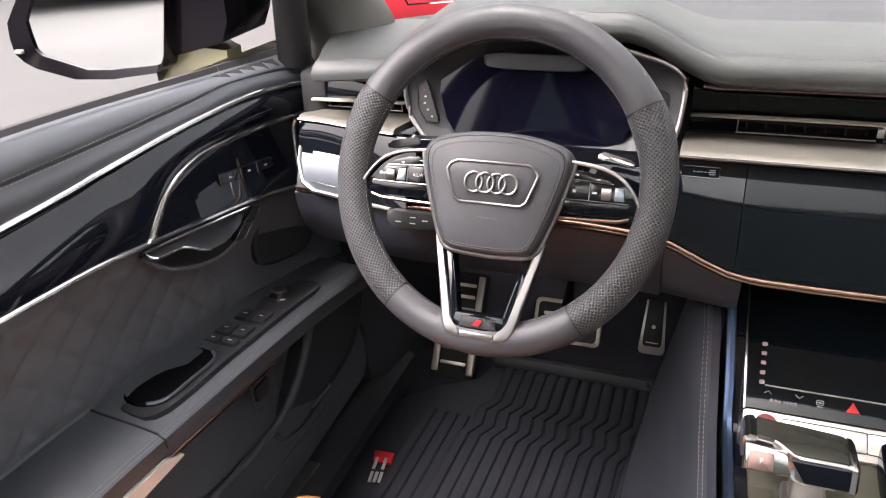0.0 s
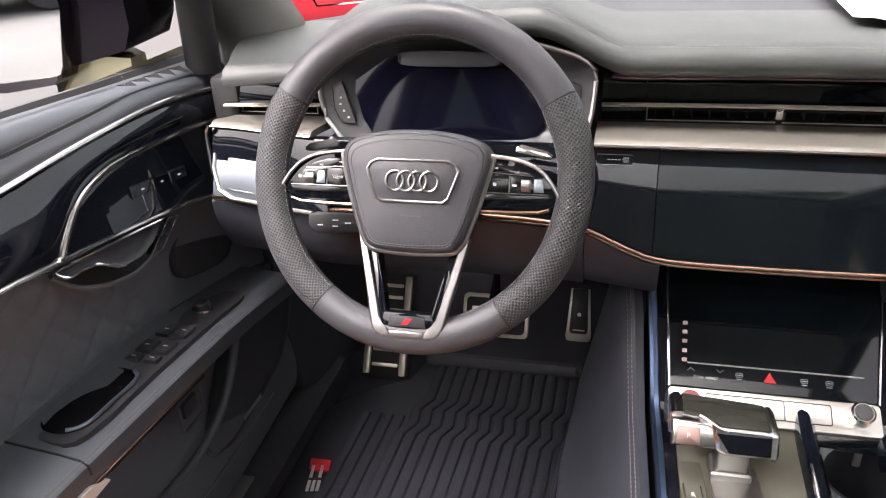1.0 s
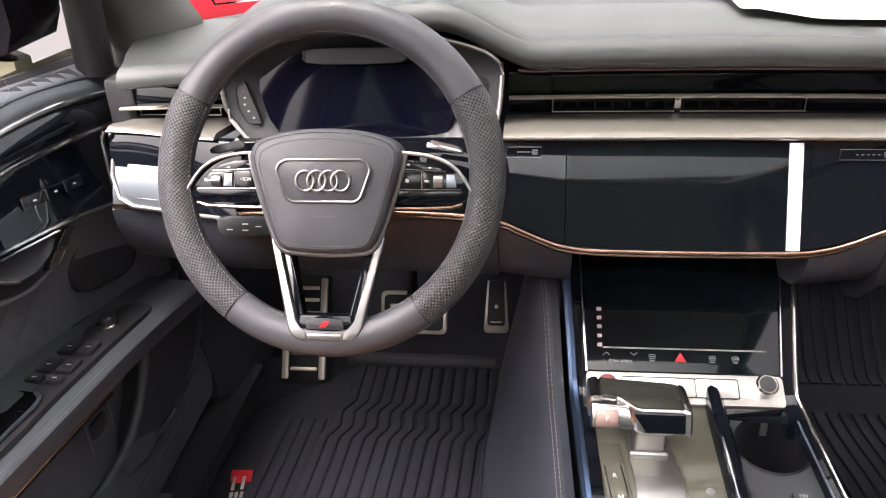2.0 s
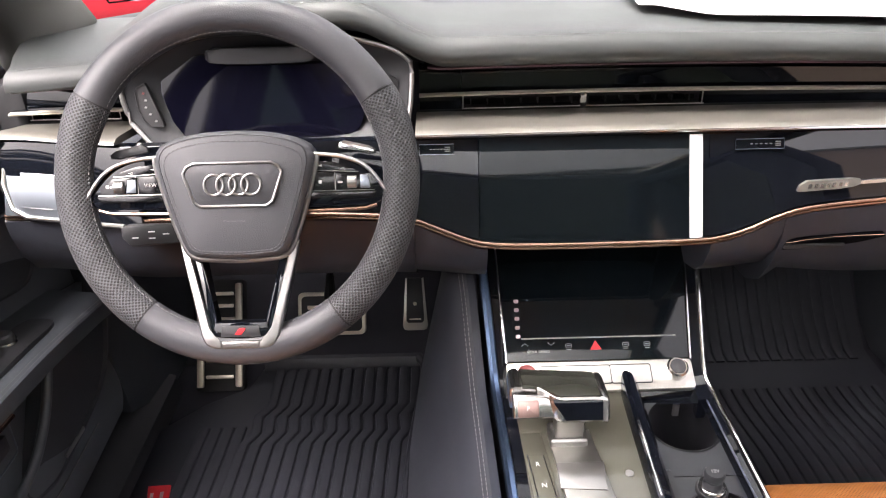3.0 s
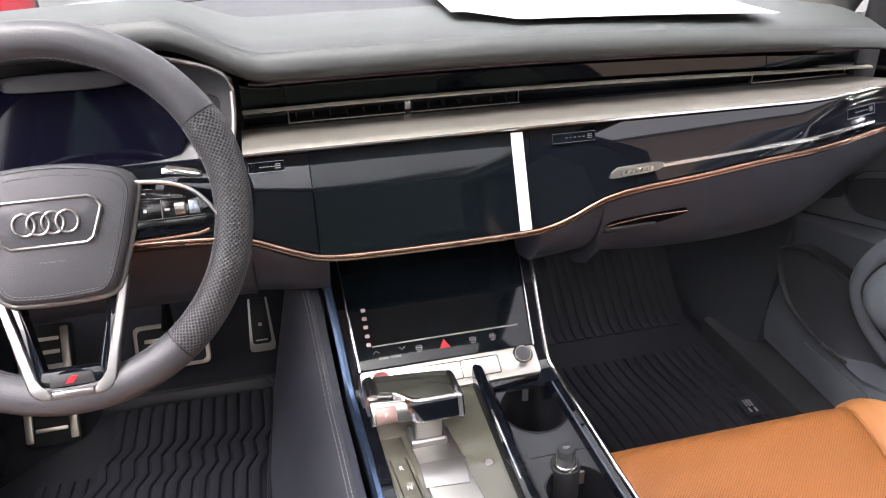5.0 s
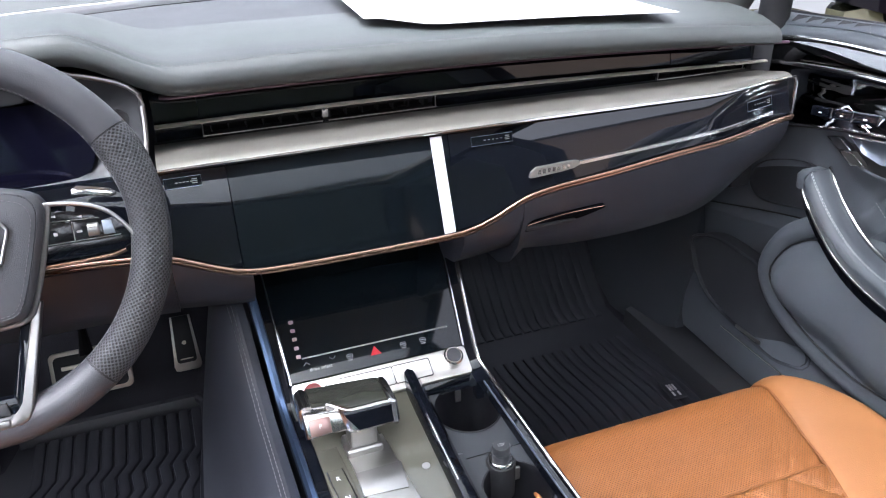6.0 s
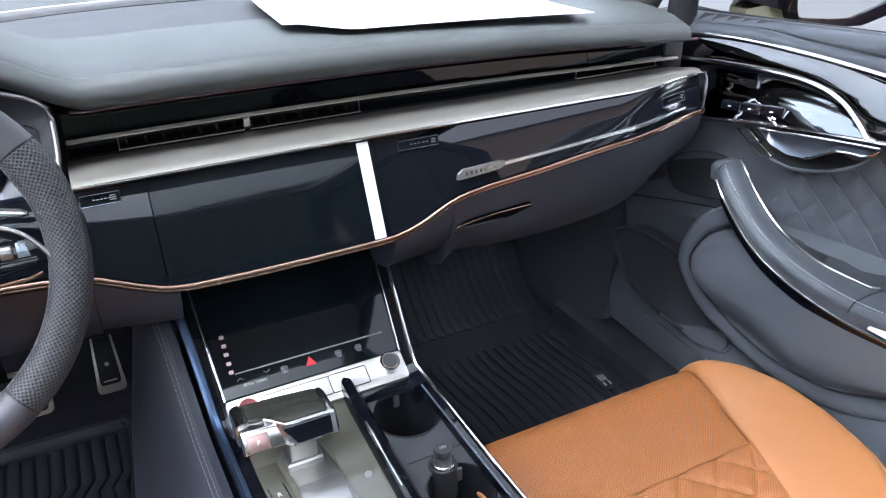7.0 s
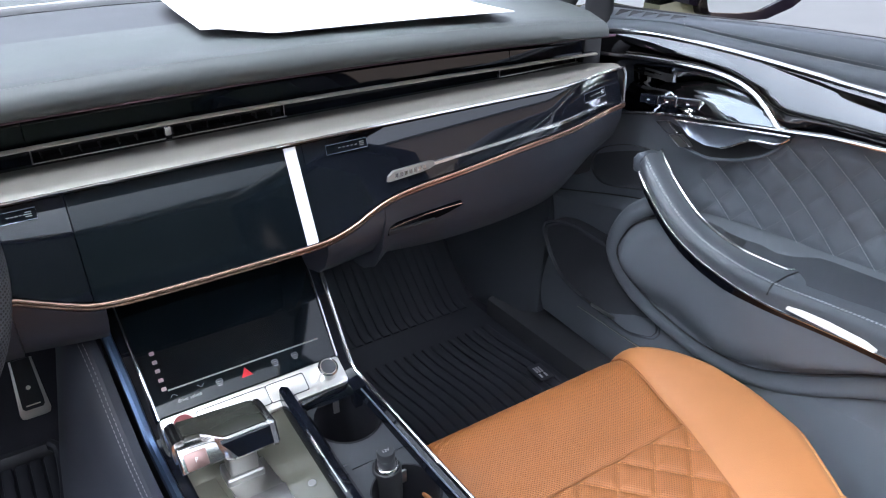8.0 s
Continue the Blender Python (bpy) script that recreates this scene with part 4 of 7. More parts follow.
part("start_button", disc(0.0125, 0.012, -0.001, 0.003, 28, PM @ Matrix.Translation((-0.087, 0.003, 0)), 0.001), STARTRED, plate_ob, "dark red start button")

# gate plate, position display
DM = lambda y: Matrix.Translation((0, y, at(RAIL, y) - 0.003)) @ Matrix.Rotation(radians(4.6), 4, "X")
part("gate_plate", slab([(-0.058, 0.036), (-0.010, 0.036), (0.008, -0.13), (-0.044, -0.13)], -0.003, 0.003, DM(-0.075), 0.0015), SATIN, con, "aluminium selector plate")
# Darker slab drawn where the plate mirrors the stem.
part("gate_recess", slab([(-0.054, -0.012), (-0.003, -0.012), (-0.006, -0.050), (-0.054, -0.046)], 0.0026, 0.0042, DM(-0.075), 0.0008), STEMM, con, "darker slab for the stem reflected in the selector plate")
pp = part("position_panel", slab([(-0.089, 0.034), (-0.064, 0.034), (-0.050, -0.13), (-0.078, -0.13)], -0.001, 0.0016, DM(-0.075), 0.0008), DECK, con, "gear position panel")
part("outline", tube([DM(-0.075) @ Vector(p) for p in ((-0.083, 0.001, 0.002), (-0.066, 0.001, 0.002), (-0.052, -0.12, 0.002), (-0.073, -0.12, 0.002))], 0.0006, 4, ring=True), CHROME, pp)
for i, ch in enumerate("RND"):
    words(ch, 0.008, DM(-0.075) @ Matrix.Translation((-0.0735 + 0.0035 * i, -0.012 - 0.028 * i, 0.0018)), "lettering", pp, WHITE)
part("deck_emblem", disc(0.0046, 0.0046, 0, 0.001, 20, DM(-0.10) @ Matrix.Translation((0.022, 0, 0)), 0.0003), STEMM, con, "small round emblem on the deck")

# gear selector
sel = thing("gear_selector", (-0.045, -0.06, 0.36), "broad gear selector with gloss black top and chrome edge", "gear selector")
STM = Matrix.Translation((-0.036, -0.0235, 0)) @ Matrix.Rotation(radians(4), 4, "X")
part("stem", slab(rounded(0.042, 0.032, 0.004), 0.350, 0.370, STM, 0.005, 3), STEMM, sel, "satin metal foot of the stem", angle=25)
part("stem", slab(rounded(0.031, 0.023, 0.003), 0.368, 0.404, STM), STEMM, sel, "dark satin stem")
sel_prof = [(0.040, -0.004), (0.039, 0.004), (0.034, 0.0095), (-0.011, 0.0125), (-0.015, 0.0105), (-0.023, -0.010), (-0.022, -0.0135), (-0.017, -0.015), (0.010, -0.015), (0.034, -0.010)]


def grip_loop(x, k, lift=0.0, cut=0.0):
    """The grip's section; cut sets its front back where the button corner sits."""
    return [Vector((x, -0.050 + (a * k + 0.010 * max(0, (-x - 0.003) / 0.087) if a > 0.02 else a * k if a > 0 else a * k * (1 - cut) + 0.010 * cut), 0.4120 + lift + b * k)) for a, b in sel_prof]


part("grip", skin([grip_loop(x, k, l, c) for x, k, l, c in ((-0.090, 0.97, -0.001, 1), (-0.072, 1.0, 0.0, 0.9), (-0.052, 1.0, 0.001, 0.1), (-0.046, 1.0, 0.001, 0), (-0.010, 1.0, 0.001, 0), (-0.003, 0.95, 0.0, 0))]), SELM, sel, "polished metal body of the grip", angle=25)
front_of = lambda x, v: Vector((x, -0.050 - 0.0158 - 0.0072 * v - 0.0016, 0.4130 + 0.0088 - 0.0178 * v))
part("grip_front", skin([[front_of(x0 + 0.013 * v, v) for v in np.linspace(0, 1, 5)] + [front_of(x0 + 0.013 * v, v) + Vector((0, 0.005, 0.001)) for v in np.linspace(1, 0, 5)] for x0 in (-0.0565, -0.0545, -0.050, -0.036, -0.022, -0.0190)][:5] + [[front_of(-0.0045, v) for v in np.linspace(0, 1, 5)] + [front_of(-0.0045, v) + Vector((0, 0.005, 0.001)) for v in np.linspace(1, 0, 5)]]), GLOSS, sel, "gloss black front of the grip", angle=30)
part("grip_top", slab([(-0.087, -0.0395), (-0.070, -0.0415), (-0.053, -0.0590), (-0.047, -0.0605), (-0.0065, -0.0605), (-0.0065, -0.0165), (-0.087, -0.0070)], 0.4215, 0.4262, pose(0, -0.0016, 0.0, 0), 0.001), TOPLAC, sel, "lacquered top of the grip", m=Matrix.Translation((0, -0.04, 0.424)) @ Matrix.Rotation(radians(-3.4), 4, "X") @ Matrix.Translation((0, 0.04, -0.4245)))
part("grip_trim", skin([grip_loop(x, k, l, 0.9) for x, k, l in ((-0.1005, 0.80, -0.002), (-0.099, 0.95, -0.001), (-0.094, 1.03, 0), (-0.0895, 1.03, 0), (-0.088, 0.9, 0))]), SELM, sel, "polished end of the grip")
part("grip_trim", skin([grip_loop(x, k, l) for x, k, l in ((-0.004, 0.90, -0.001), (-0.004, 1.02, 0), (0.001, 1.02, -0.001), (0.0035, 0.86, -0.001))]), SELM, sel, "polished end of the grip")
FM = Matrix.Translation((-0.0735, -0.0575, 0.411)) @ Matrix.Rotation(radians(57), 4, "X") @ Matrix.Scale(0.88, 4)
part("button_housing", slab([(-0.0285, -0.0155), (0.0275, -0.0155), (0.033, -0.012), (0.026, 0.000), (0.020, 0.0085), (0.012, 0.0125), (-0.0285, 0.0150)], -0.009, 0.0035, FM, 0.0035, 3), SELM, sel, "polished chrome corner of the grip")
part("park_button", slab(rounded(0.026, 0.0205, 0.002, 5, -0.010, -0.003), 0.001, 0.0048, FM, 0.001), material("rose_metal", (0.40, 0.26, 0.24), 0.38, 1.0, bump=0.0), sel, "square rose-tinted parking button")
words("P", 0.008, FM @ Matrix.Translation((-0.010, -0.003, 0.0049)), "lettering", sel, WHITE)

# cup tray beside the selector
ZT = lambda y: at(RAIL, y) - 0.004
tray_y = np.linspace(0.027, -0.42, 30)
part("tray_rim", skin([[Vector((0.050, y, ZT(y) - 0.002)), Vector((0.060, y, ZT(y) - 0.002)), Vector((0.064, y, ZT(y) - 0.012)), Vector((0.050, y, ZT(y) - 0.014))] for y in tray_y]), HARD, con)
part("tray_rim", skin([[Vector((right_x(y) - 0.003, y, ZT(y) + 0.001)), Vector((right_x(y) - 0.008, y, ZT(y) - 0.0005)), Vector((right_x(y) - 0.0115, y, ZT(y) - 0.013)), Vector((right_x(y) - 0.003, y, ZT(y) - 0.02))] for y in tray_y]), GLOSS, con, "gloss black tray edge")
part("tray_end", skin([[Vector((x, 0.030, ZT(0.03) + 0.001)), Vector((x, 0.020, ZT(0.02) - 0.001)), Vector((x, 0.012, ZT(0.01) - 0.014)), Vector((x, 0.030, ZT(0.03) - 0.03))] for x in (0.048, 0.145)]), GLOSS, con, "gloss black front edge of the tray")

part("tray_lip", tube([Vector((0.062, 0.0195, ZT(0.0195) - 0.0006)), Vector((right_x(0.0195) - 0.010, 0.0195, ZT(0.0195) + 0.0002))] + [Vector((right_x(y) - 0.0095, y, ZT(y) - 0.0006)) for y in np.linspace(0.010, -0.40, 16)], 0.0013, 6), GRAPHITE, con, "thin grey lip of the tray")


def cup(cx, cy, r):
    """A round well with its tray floor round it cut open."""
    z = ZT(cy) - 0.013
    lp = [[Vector((cx + k * math.cos(a), cy + k * math.sin(a), zz - 0.04 * math.sin(0) + (zz > z - 0.004) * 0.08 * k * math.sin(a))) for a in np.linspace(0, 2 * math.pi, 40, endpoint=False)] for k, zz in ((r + 0.003, z), (r + 0.001, z + 0.001), (r, z - 0.001), (r - 0.001, z - 0.01), (r - 0.004, z - 0.078), (0.001, z - 0.079))]
    return skin(lp, caps=False)


CUPS = ((0.104, -0.020, 0.0400, 0.0245, -0.093), (0.110, -0.150, 0.0375, -0.094, -0.21))
for cx, cy, r, ya, yb in CUPS:
    part("cup_well", cup(cx, cy, r), WELL, con, "deep round cup holder")
    inner, outer = [], []
    for a in np.linspace(0, 2 * math.pi, 64, endpoint=False):
        c, q = math.cos(a), math.sin(a)
        k = min((0.150 - cx) / c if c > 1e-6 else 9, (0.056 - cx) / c if c < -1e-6 else 9, (ya - cy) / q if q > 1e-6 else 9, (yb - cy) / q if q < -1e-6 else 9)
        for lst, d in ((inner, r), (outer, max(k, r + 0.0005))):
            lst.append(Vector((cx + d * c, cy + d * q, ZT(cy + d * q) - 0.013)))
    part("tray_floor", skin([outer, inner], caps=False), TRAYM, con, "dark tray floor round the cup holder")
part("tray_floor", skin([[Vector((x, y, ZT(y) - 0.013)) for x in (0.056, 0.150)] + [Vector((x, y, ZT(y) - 0.02)) for x in (0.150, 0.056)] for y in (-0.2105, -0.3, -0.42)]), HARD, con)
for cx, cy in ((0.106, 0.017), (0.124, -0.117)):
    part("cup_clip", box(cx - 0.004, cx + 0.004, cy - 0.004, cy, ZT(cy) - 0.036, ZT(cy) - 0.018, 0.0015), STEMM, con, "small grey cup clip")
part("tray_divider", skin([[Vector((0.060, y, z0)), Vector((0.078, y, z0)), Vector((0.070, y, z1)), Vector((0.060, y, z1))] for y, z0, z1 in ((-0.075, 0.315, 0.335), (-0.09, 0.315, 0.345), (-0.16, 0.312, 0.342), (-0.18, 0.31, 0.325))]), HARD, con)

# rolled cover blade standing between deck and tray
blade = thing("tray_cover", (0.047, -0.08, 0.35), "gloss black sliding tray cover standing on edge", "tray cover")
part("cover", skin([[Vector((0.0465 + dx * k, y, ZT(y) + 0.003 + dz * k)) for dx, dz in ((-0.009, -0.012), (-0.0095, 0.008), (-0.007, 0.0145), (-0.002, 0.0165), (0.006, 0.0145), (0.0115, 0.007), (0.012, -0.012))] for y, k in ((0.036, 0.35), (0.032, 0.75), (0.024, 0.95), (-0.01, 1.0), (-0.10, 1.0), (-0.20, 1.0), (-0.40, 1.0))]), GLOSS, blade, "gloss black rolled cover")
part("cover_handle", tube([Vector((0.0425, y, ZT(y) + 0.0192)) for y in np.linspace(-0.045, -0.145, 6)], 0.0013, 8), CHROME, blade, "chrome pull on the cover")

plug = thing("lighter_plug", (0.107, -0.112, 0.33), "black accessory socket plug with chrome collar", "socket plug")
pz = ZT(-0.11) - 0.005
part("barrel", disc(0.017, 0.017, pz - 0.05, pz - 0.004, 28, Matrix.Translation((0.107, -0.112, 0)), 0.001), DARK, plug)
part("collar", disc(0.0155, 0.0145, pz - 0.004, pz + 0.000, 28, Matrix.Translation((0.107, -0.112, 0)), 0.001), CHROME, plug, "chrome collar")
part("knob", skin([[Vector((0.107 + r * math.cos(a), -0.112 + r * math.sin(a), pz + z)) for a in np.linspace(0, 2 * math.pi, 28, endpoint=False)] for r, z in ((0.0105, 0.0), (0.0100, 0.004), (0.0085, 0.006), (0.0085, 0.008), (0.0105, 0.010), (0.0108, 0.016), (0.0095, 0.0185), (0.006, 0.0185))]), HARD, plug, "round black knob")
words("12V", 0.0058, Matrix.Translation((0.107, -0.112, pz + 0.0188)), "lettering", plug, PRINT)

# ---- floor, bulkhead, mats, pedals ----
carpet = thing("floor", (0, 0, 0), "black carpet floor and toe boards", "floor", kind="structure")
prof = [(-1.9, 0.04), (-0.3, 0.04), (0.46, 0.045), (0.53, 0.065), (0.66, 0.21), (0.78, 0.42), (0.80, 0.60)]
part("carpet", skin([[Vector((x, y, z)) for y, z in spline(prof, 30)] + [Vector((x, 0.86, 0.60)), Vector((x, 0.86, -0.02)), Vector((x, -1.9, -0.02))] for x in np.linspace(-0.80, 0.80, 9)]), CARPET, carpet)
for s in (-1, 1):
    part("kick_panel", skin([[Vector((s * (xx - 0.03 * k), y, z)) for xx, z in ((0.80, 0.02), (0.70, 0.03), (0.685, 0.10), (0.70, 0.28), (0.715, 0.50), (0.80, 0.52))] for y, k in ((0.82, 1.0), (0.55, 0.7), (0.36, 0.0), (0.33, -0.6))]), KICK, carpet, "curved dark plastic kick panel")
    part("sill_trim", skin([[Vector((s * x, y, z)) for x, z in ((0.66, 0.03), (0.665, 0.085), (0.70, 0.10), (0.76, 0.10), (0.76, 0.02))] for y in np.linspace(0.45, -1.2, 6)]), HARD, carpet, "dark door sill trim")
sp = part("sill_plate", slab([(0.690, 0.10), (0.712, 0.10), (0.712, -0.40), (0.690, -0.40)], 0.100, 0.1025, None, 0.0008), SATIN, carpet, "aluminium sill plate")
part("sill_plate", slab([(-0.690, 0.10), (-0.712, 0.10), (-0.712, -0.40), (-0.690, -0.40)], 0.100, 0.1025, None, 0.0008), SATIN, carpet, "aluminium sill plate")

toe_z = lambda y: at(prof, y)
drv = thing("floor_mat", (-0.4, 0.2, 0.05), "black ribbed rubber floor mat before the driver seat", "floor mat", "floor mats")
outline = [(-0.515, 0.505), (-0.53, 0.44), (-0.60, 0.40), (-0.665, 0.33), (-0.675, 0.0), (-0.66, -0.25), (-0.235, -0.25), (-0.228, 0.2), (-0.205, 0.44), (-0.205, 0.49), (-0.215, 0.505)]
part("sheet", slab(outline, 0.046, 0.058, None, 0.002), RUBBER, drv)
part("raised_edge", tube([Vector((x, y, 0.060 + 0.012 * step(y, 0.40, 0.5))) for x, y in spline(outline[6:], 40)], 0.0100, 10), RUBBER, drv, "raised rubber edge")
part("raised_edge", skin([[Vector((x, 0.490, 0.058)), Vector((x, 0.494, 0.070)), Vector((x, 0.501, 0.079)), Vector((x, 0.511, 0.080)), Vector((x, 0.518, 0.070)), Vector((x, 0.518, 0.050)), Vector((x, 0.490, 0.05))] for x in np.linspace(-0.512, -0.21, 4)]), RUBBER, drv, "turned-up front edge")


def rib(x, y0, y1, zf, shift):
    """A zigzag rubber rib along the mat."""
    pts = [(x, y1), (x, 0.385), (x - 0.018, 0.355), (x - 0.014, 0.315), (x - 0.030, 0.285), (x - 0.030 - shift, y0)]
    pts = [p for p in pts if y0 <= p[1] <= y1]
    lp = []
    for px, py in pts:
        z = zf(py)
        lp.append([Vector((px + dx, py, z + dz)) for dx, dz in ((-0.0095, -0.002), (-0.0080, 0.0035), (-0.006, 0.0045), (0.006, 0.0045), (0.0080, 0.0035), (0.0095, -0.002))])
    return skin(lp)


for k in range(17):
    x = -0.232 - 0.0215 * k
    y1 = 0.496 if x > -0.50 else 0.36 - 0.05 * (k - 12) * 0.2
    if x > -0.50:
        part("rib", rib(x + 0.010, -0.24, y1, lambda y: 0.058, 0.02), RUBBER, drv)
    else:
        x2 = x - 0.02 + 0.01
        part("rib", skin([[Vector((px + dx, py, 0.058 + dz)) for dx, dz in ((-0.0095, -0.002), (-0.0080, 0.0035), (-0.006, 0.0045), (0.006, 0.0045), (0.0080, 0.0035), (0.0095, -0.002))] for px, py in ((x2, 0.33), (x2 - 0.02, -0.24))]), RUBBER, drv)
# mat emblem: red block and pale bars
EMM = Matrix.Translation((-0.615, 0.168, 0.0595)) @ Matrix.Rotation(radians(-80), 4, "Z")
tagm = part("mat_emblem", slab([(-0.030, -0.019), (-0.004, -0.017), (0.000, 0.016), (-0.026, 0.016)], 0.0, 0.004, EMM, 0.001), RED, drv, "red emblem block with pale bars")
for x0, x1, y0, y1 in ((-0.012, 0.016, 0.002, 0.007), (-0.012, 0.016, -0.013, -0.008), (0.022, 0.046, 0.003, 0.008), (0.022, 0.046, -0.013, -0.008), (0.022, 0.046, -0.005, 0.000)):
    part("bar", slab([(x0, y0), (x1, y0), (x1, y1), (x0, y1)], 0.003, 0.0048, EMM), PRINT, tagm)

pas = thing("floor_mat", (0.42, 0.2, 0.05), "black ribbed rubber floor mat before the passenger seat", "floor mat", "floor mats")
mat_z = lambda y: toe_z(y) + 0.012
ys = list(np.linspace(-0.3, 0.72, 30))
part("sheet", skin([[Vector((x, y, mat_z(y))) for y in ys] + [Vector((x, y, mat_z(y) - 0.009)) for y in ys[::-1]] for x in np.linspace(0.205, 0.655, 8)]), RUBBER, pas)
for k in range(19):
    x = 0.235 + 0.0215 * k
    lp = []
    for py in np.linspace(-0.25, 0.70, 36):
        if py > 0.46 or py < 0.42:
            px = x + (0.016 * step(py, 0.38, 0.2) if py < 0.42 else 0)
            lp.append((py, [Vector((px + dx, py, mat_z(py) + dz)) for dx, dz in ((-0.0095, -0.002), (-0.0080, 0.0035), (-0.006, 0.0045), (0.006, 0.0045), (0.0080, 0.0035), (0.0095, -0.002))]))
    part("rib", skin([b for a, b in lp if a < 0.43]), RUBBER, pas)
    part("rib", skin([b for a, b in lp if a > 0.43]), RUBBER, pas)
EMP = Matrix.Translation((0.607, 0.200, 0.068)) @ Matrix.Rotation(radians(-95), 4, "Z") @ Matrix.Scale(0.7, 4)
tagp = part("mat_emblem", slab(rounded(0.07, 0.045, 0.006), -0.004, 0.002, EMP, 0.001), RUBBER, pas, "emblem field with pale bars")
for x0, x1, y0, y1 in ((-0.020, 0.004, 0.003, 0.008), (-0.020, 0.004, -0.013, -0.008), (-0.020, 0.004, -0.005, 0.000), (0.010, 0.026, 0.003, 0.008), (0.010, 0.026, -0.013, -0.008)):
    part("bar", slab([(x0, y0), (x1, y0), (x1, y1), (x0, y1)], 0.001, 0.0036, EMP), PRINT, tagp)

rest = thing("foot_rest", (-0.59, 0.45, 0.05), "steel foot rest with rubber inserts on the toe board", "foot rest")
RM = Matrix.Translation((-0.589, 0.502, 0.138)) @ Matrix.Rotation(radians(58), 4, "X")
part("backing", slab(rounded(0.092, 0.21, 0.008), -0.02, 0.0, RM, 0.002), DARK, rest)
for s in (-1, 1):
    part("side_bar", slab(rounded(0.013, 0.195, 0.003, 4, s * 0.036, 0), -0.002, 0.006, RM, 0.002), STEEL, rest, "polished steel bar")
part("middle_plate", slab(rounded(0.034, 0.055, 0.002, 4, 0.012, 0.006), 0, 0.004, RM, 0.001), STEEL, rest, "polished steel plate")
for v in (-0.078, -0.048, 0.055, 0.078):
    part("rung", slab(rounded(0.052, 0.007, 0.002, 3, 0, v), 0, 0.004, RM, 0.001), STEEL, rest, "steel rung")

brake = thing("brake_pedal", (-0.37, 0.46, 0.2), "wide brake pedal with steel frame and rubber pad", "pedal")
BRM = Matrix.Translation((-0.368, 0.462, 0.205)) @ Matrix.Rotation(radians(62), 4, "X")
part("frame", slab(rounded(0.122, 0.078, 0.010), -0.008, 0.0, BRM, 0.003), STEEL, brake, "polished steel frame")
part("pad", slab(rounded(0.108, 0.064, 0.008), -0.002, 0.0035, BRM, 0.002), RUBBER, brake, "black rubber pad")
for v in (-0.014, 0.012):
    part("rung", slab(rounded(0.066, 0.007, 0.002, 3, -0.01, v), 0.003, 0.0055, BRM, 0.001), STEEL, brake)
part("arm", tube([Vector((-0.37, 0.47, 0.23)), Vector((-0.37, 0.58, 0.36)), Vector((-0.37, 0.62, 0.55))], 0.012, 8), DARK, brake)
gas = thing("accelerator_pedal", (-0.22, 0.5, 0.1), "tall accelerator pedal with steel frame and rubber pad", "pedal")
GP = Matrix.Translation((-0.2195, 0.510, 0.190)) @ Matrix.Rotation(radians(66), 4, "X")
part("frame", slab([(-0.017, 0.049), (0.017, 0.049), (0.0215, -0.02), (0.0235, -0.040), (0.021, -0.047), (0.015, -0.049), (-0.015, -0.049), (-0.021, -0.047), (-0.0235, -0.040), (-0.0215, -0.02)], -0.010, 0.0, GP, 0.003), PLATEM, gas, "polished steel frame")
part("pad", slab([(-0.0135, 0.050), (0.0135, 0.050), (0.0165, -0.02), (0.0165, -0.030), (0.013, -0.034), (-0.013, -0.034), (-0.0165, -0.030), (-0.0165, -0.02)], -0.002, 0.003, GP, 0.001), RUBBER, gas, "black rubber pad")
part("rung", slab(rounded(0.022, 0.0022, 0.001, 3, 0, -0.027), 0.002, 0.0035, GP), STEEL, gas)
part("stud", disc(0.004, 0.003, 0.002, 0.005, 16, GP @ Matrix.Translation((0, 0.002, 0))), STEEL, gas)
part("arm", tube([Vector((-0.22, 0.54, 0.24)), Vector((-0.22, 0.66, 0.45))], 0.010, 8), DARK, gas)


# ---- doors ----
YS = [float(y) for y in np.linspace(0.325, -0.58, 50)]


def row(x, pts, dz=0.0):
    """A line along the door at a distance x from the car's middle (number or curve)."""
    zs = spline([(p[0], p[1]) for p in pts], 80)
    zs = sorted(zs, key=lambda q: q[0])
    fx = (lambda y: x) if not isinstance(x, list) else (lambda y: at(x, y))
    return lambda y: Vector((fx(y), y, float(np.interp(y, [q[0] for q in zs], [q[1] for q in zs])) + dz))


def strip(fa, fb, s, ys, name, mat, parent, label="", bulge=0.0, depth=0.012, n=5, edge=0.0):
    """A door skin between two lines, arched by bulge, with a back."""
    lp = []
    for y in ys:
        a, b = fa(y), fb(y)
        front = []
        for k in np.linspace(0, 1, n):
            p = a.lerp(b, float(k))
            p.x -= bulge * 4 * k * (1 - k)
            front.append(p)
        front[0].x += edge
        front[-1].x += edge
        back = [Vector((front[-1].x + depth, y, front[-1].z)), Vector((front[0].x + depth, y, front[0].z))]
        lp.append([Vector((s * p.x, p.y, p.z)) for p in front + back])
    return part(name, skin(lp), mat, parent, label)


def line_on(f, s, ys, r, name, mat, parent, label="", dx=0.0, flat=1.0):
    return part(name, tube([Vector((s * (f(y).x - dx), y, f(y).z)) for y in ys], r, 8, flat=flat), mat, parent, label)


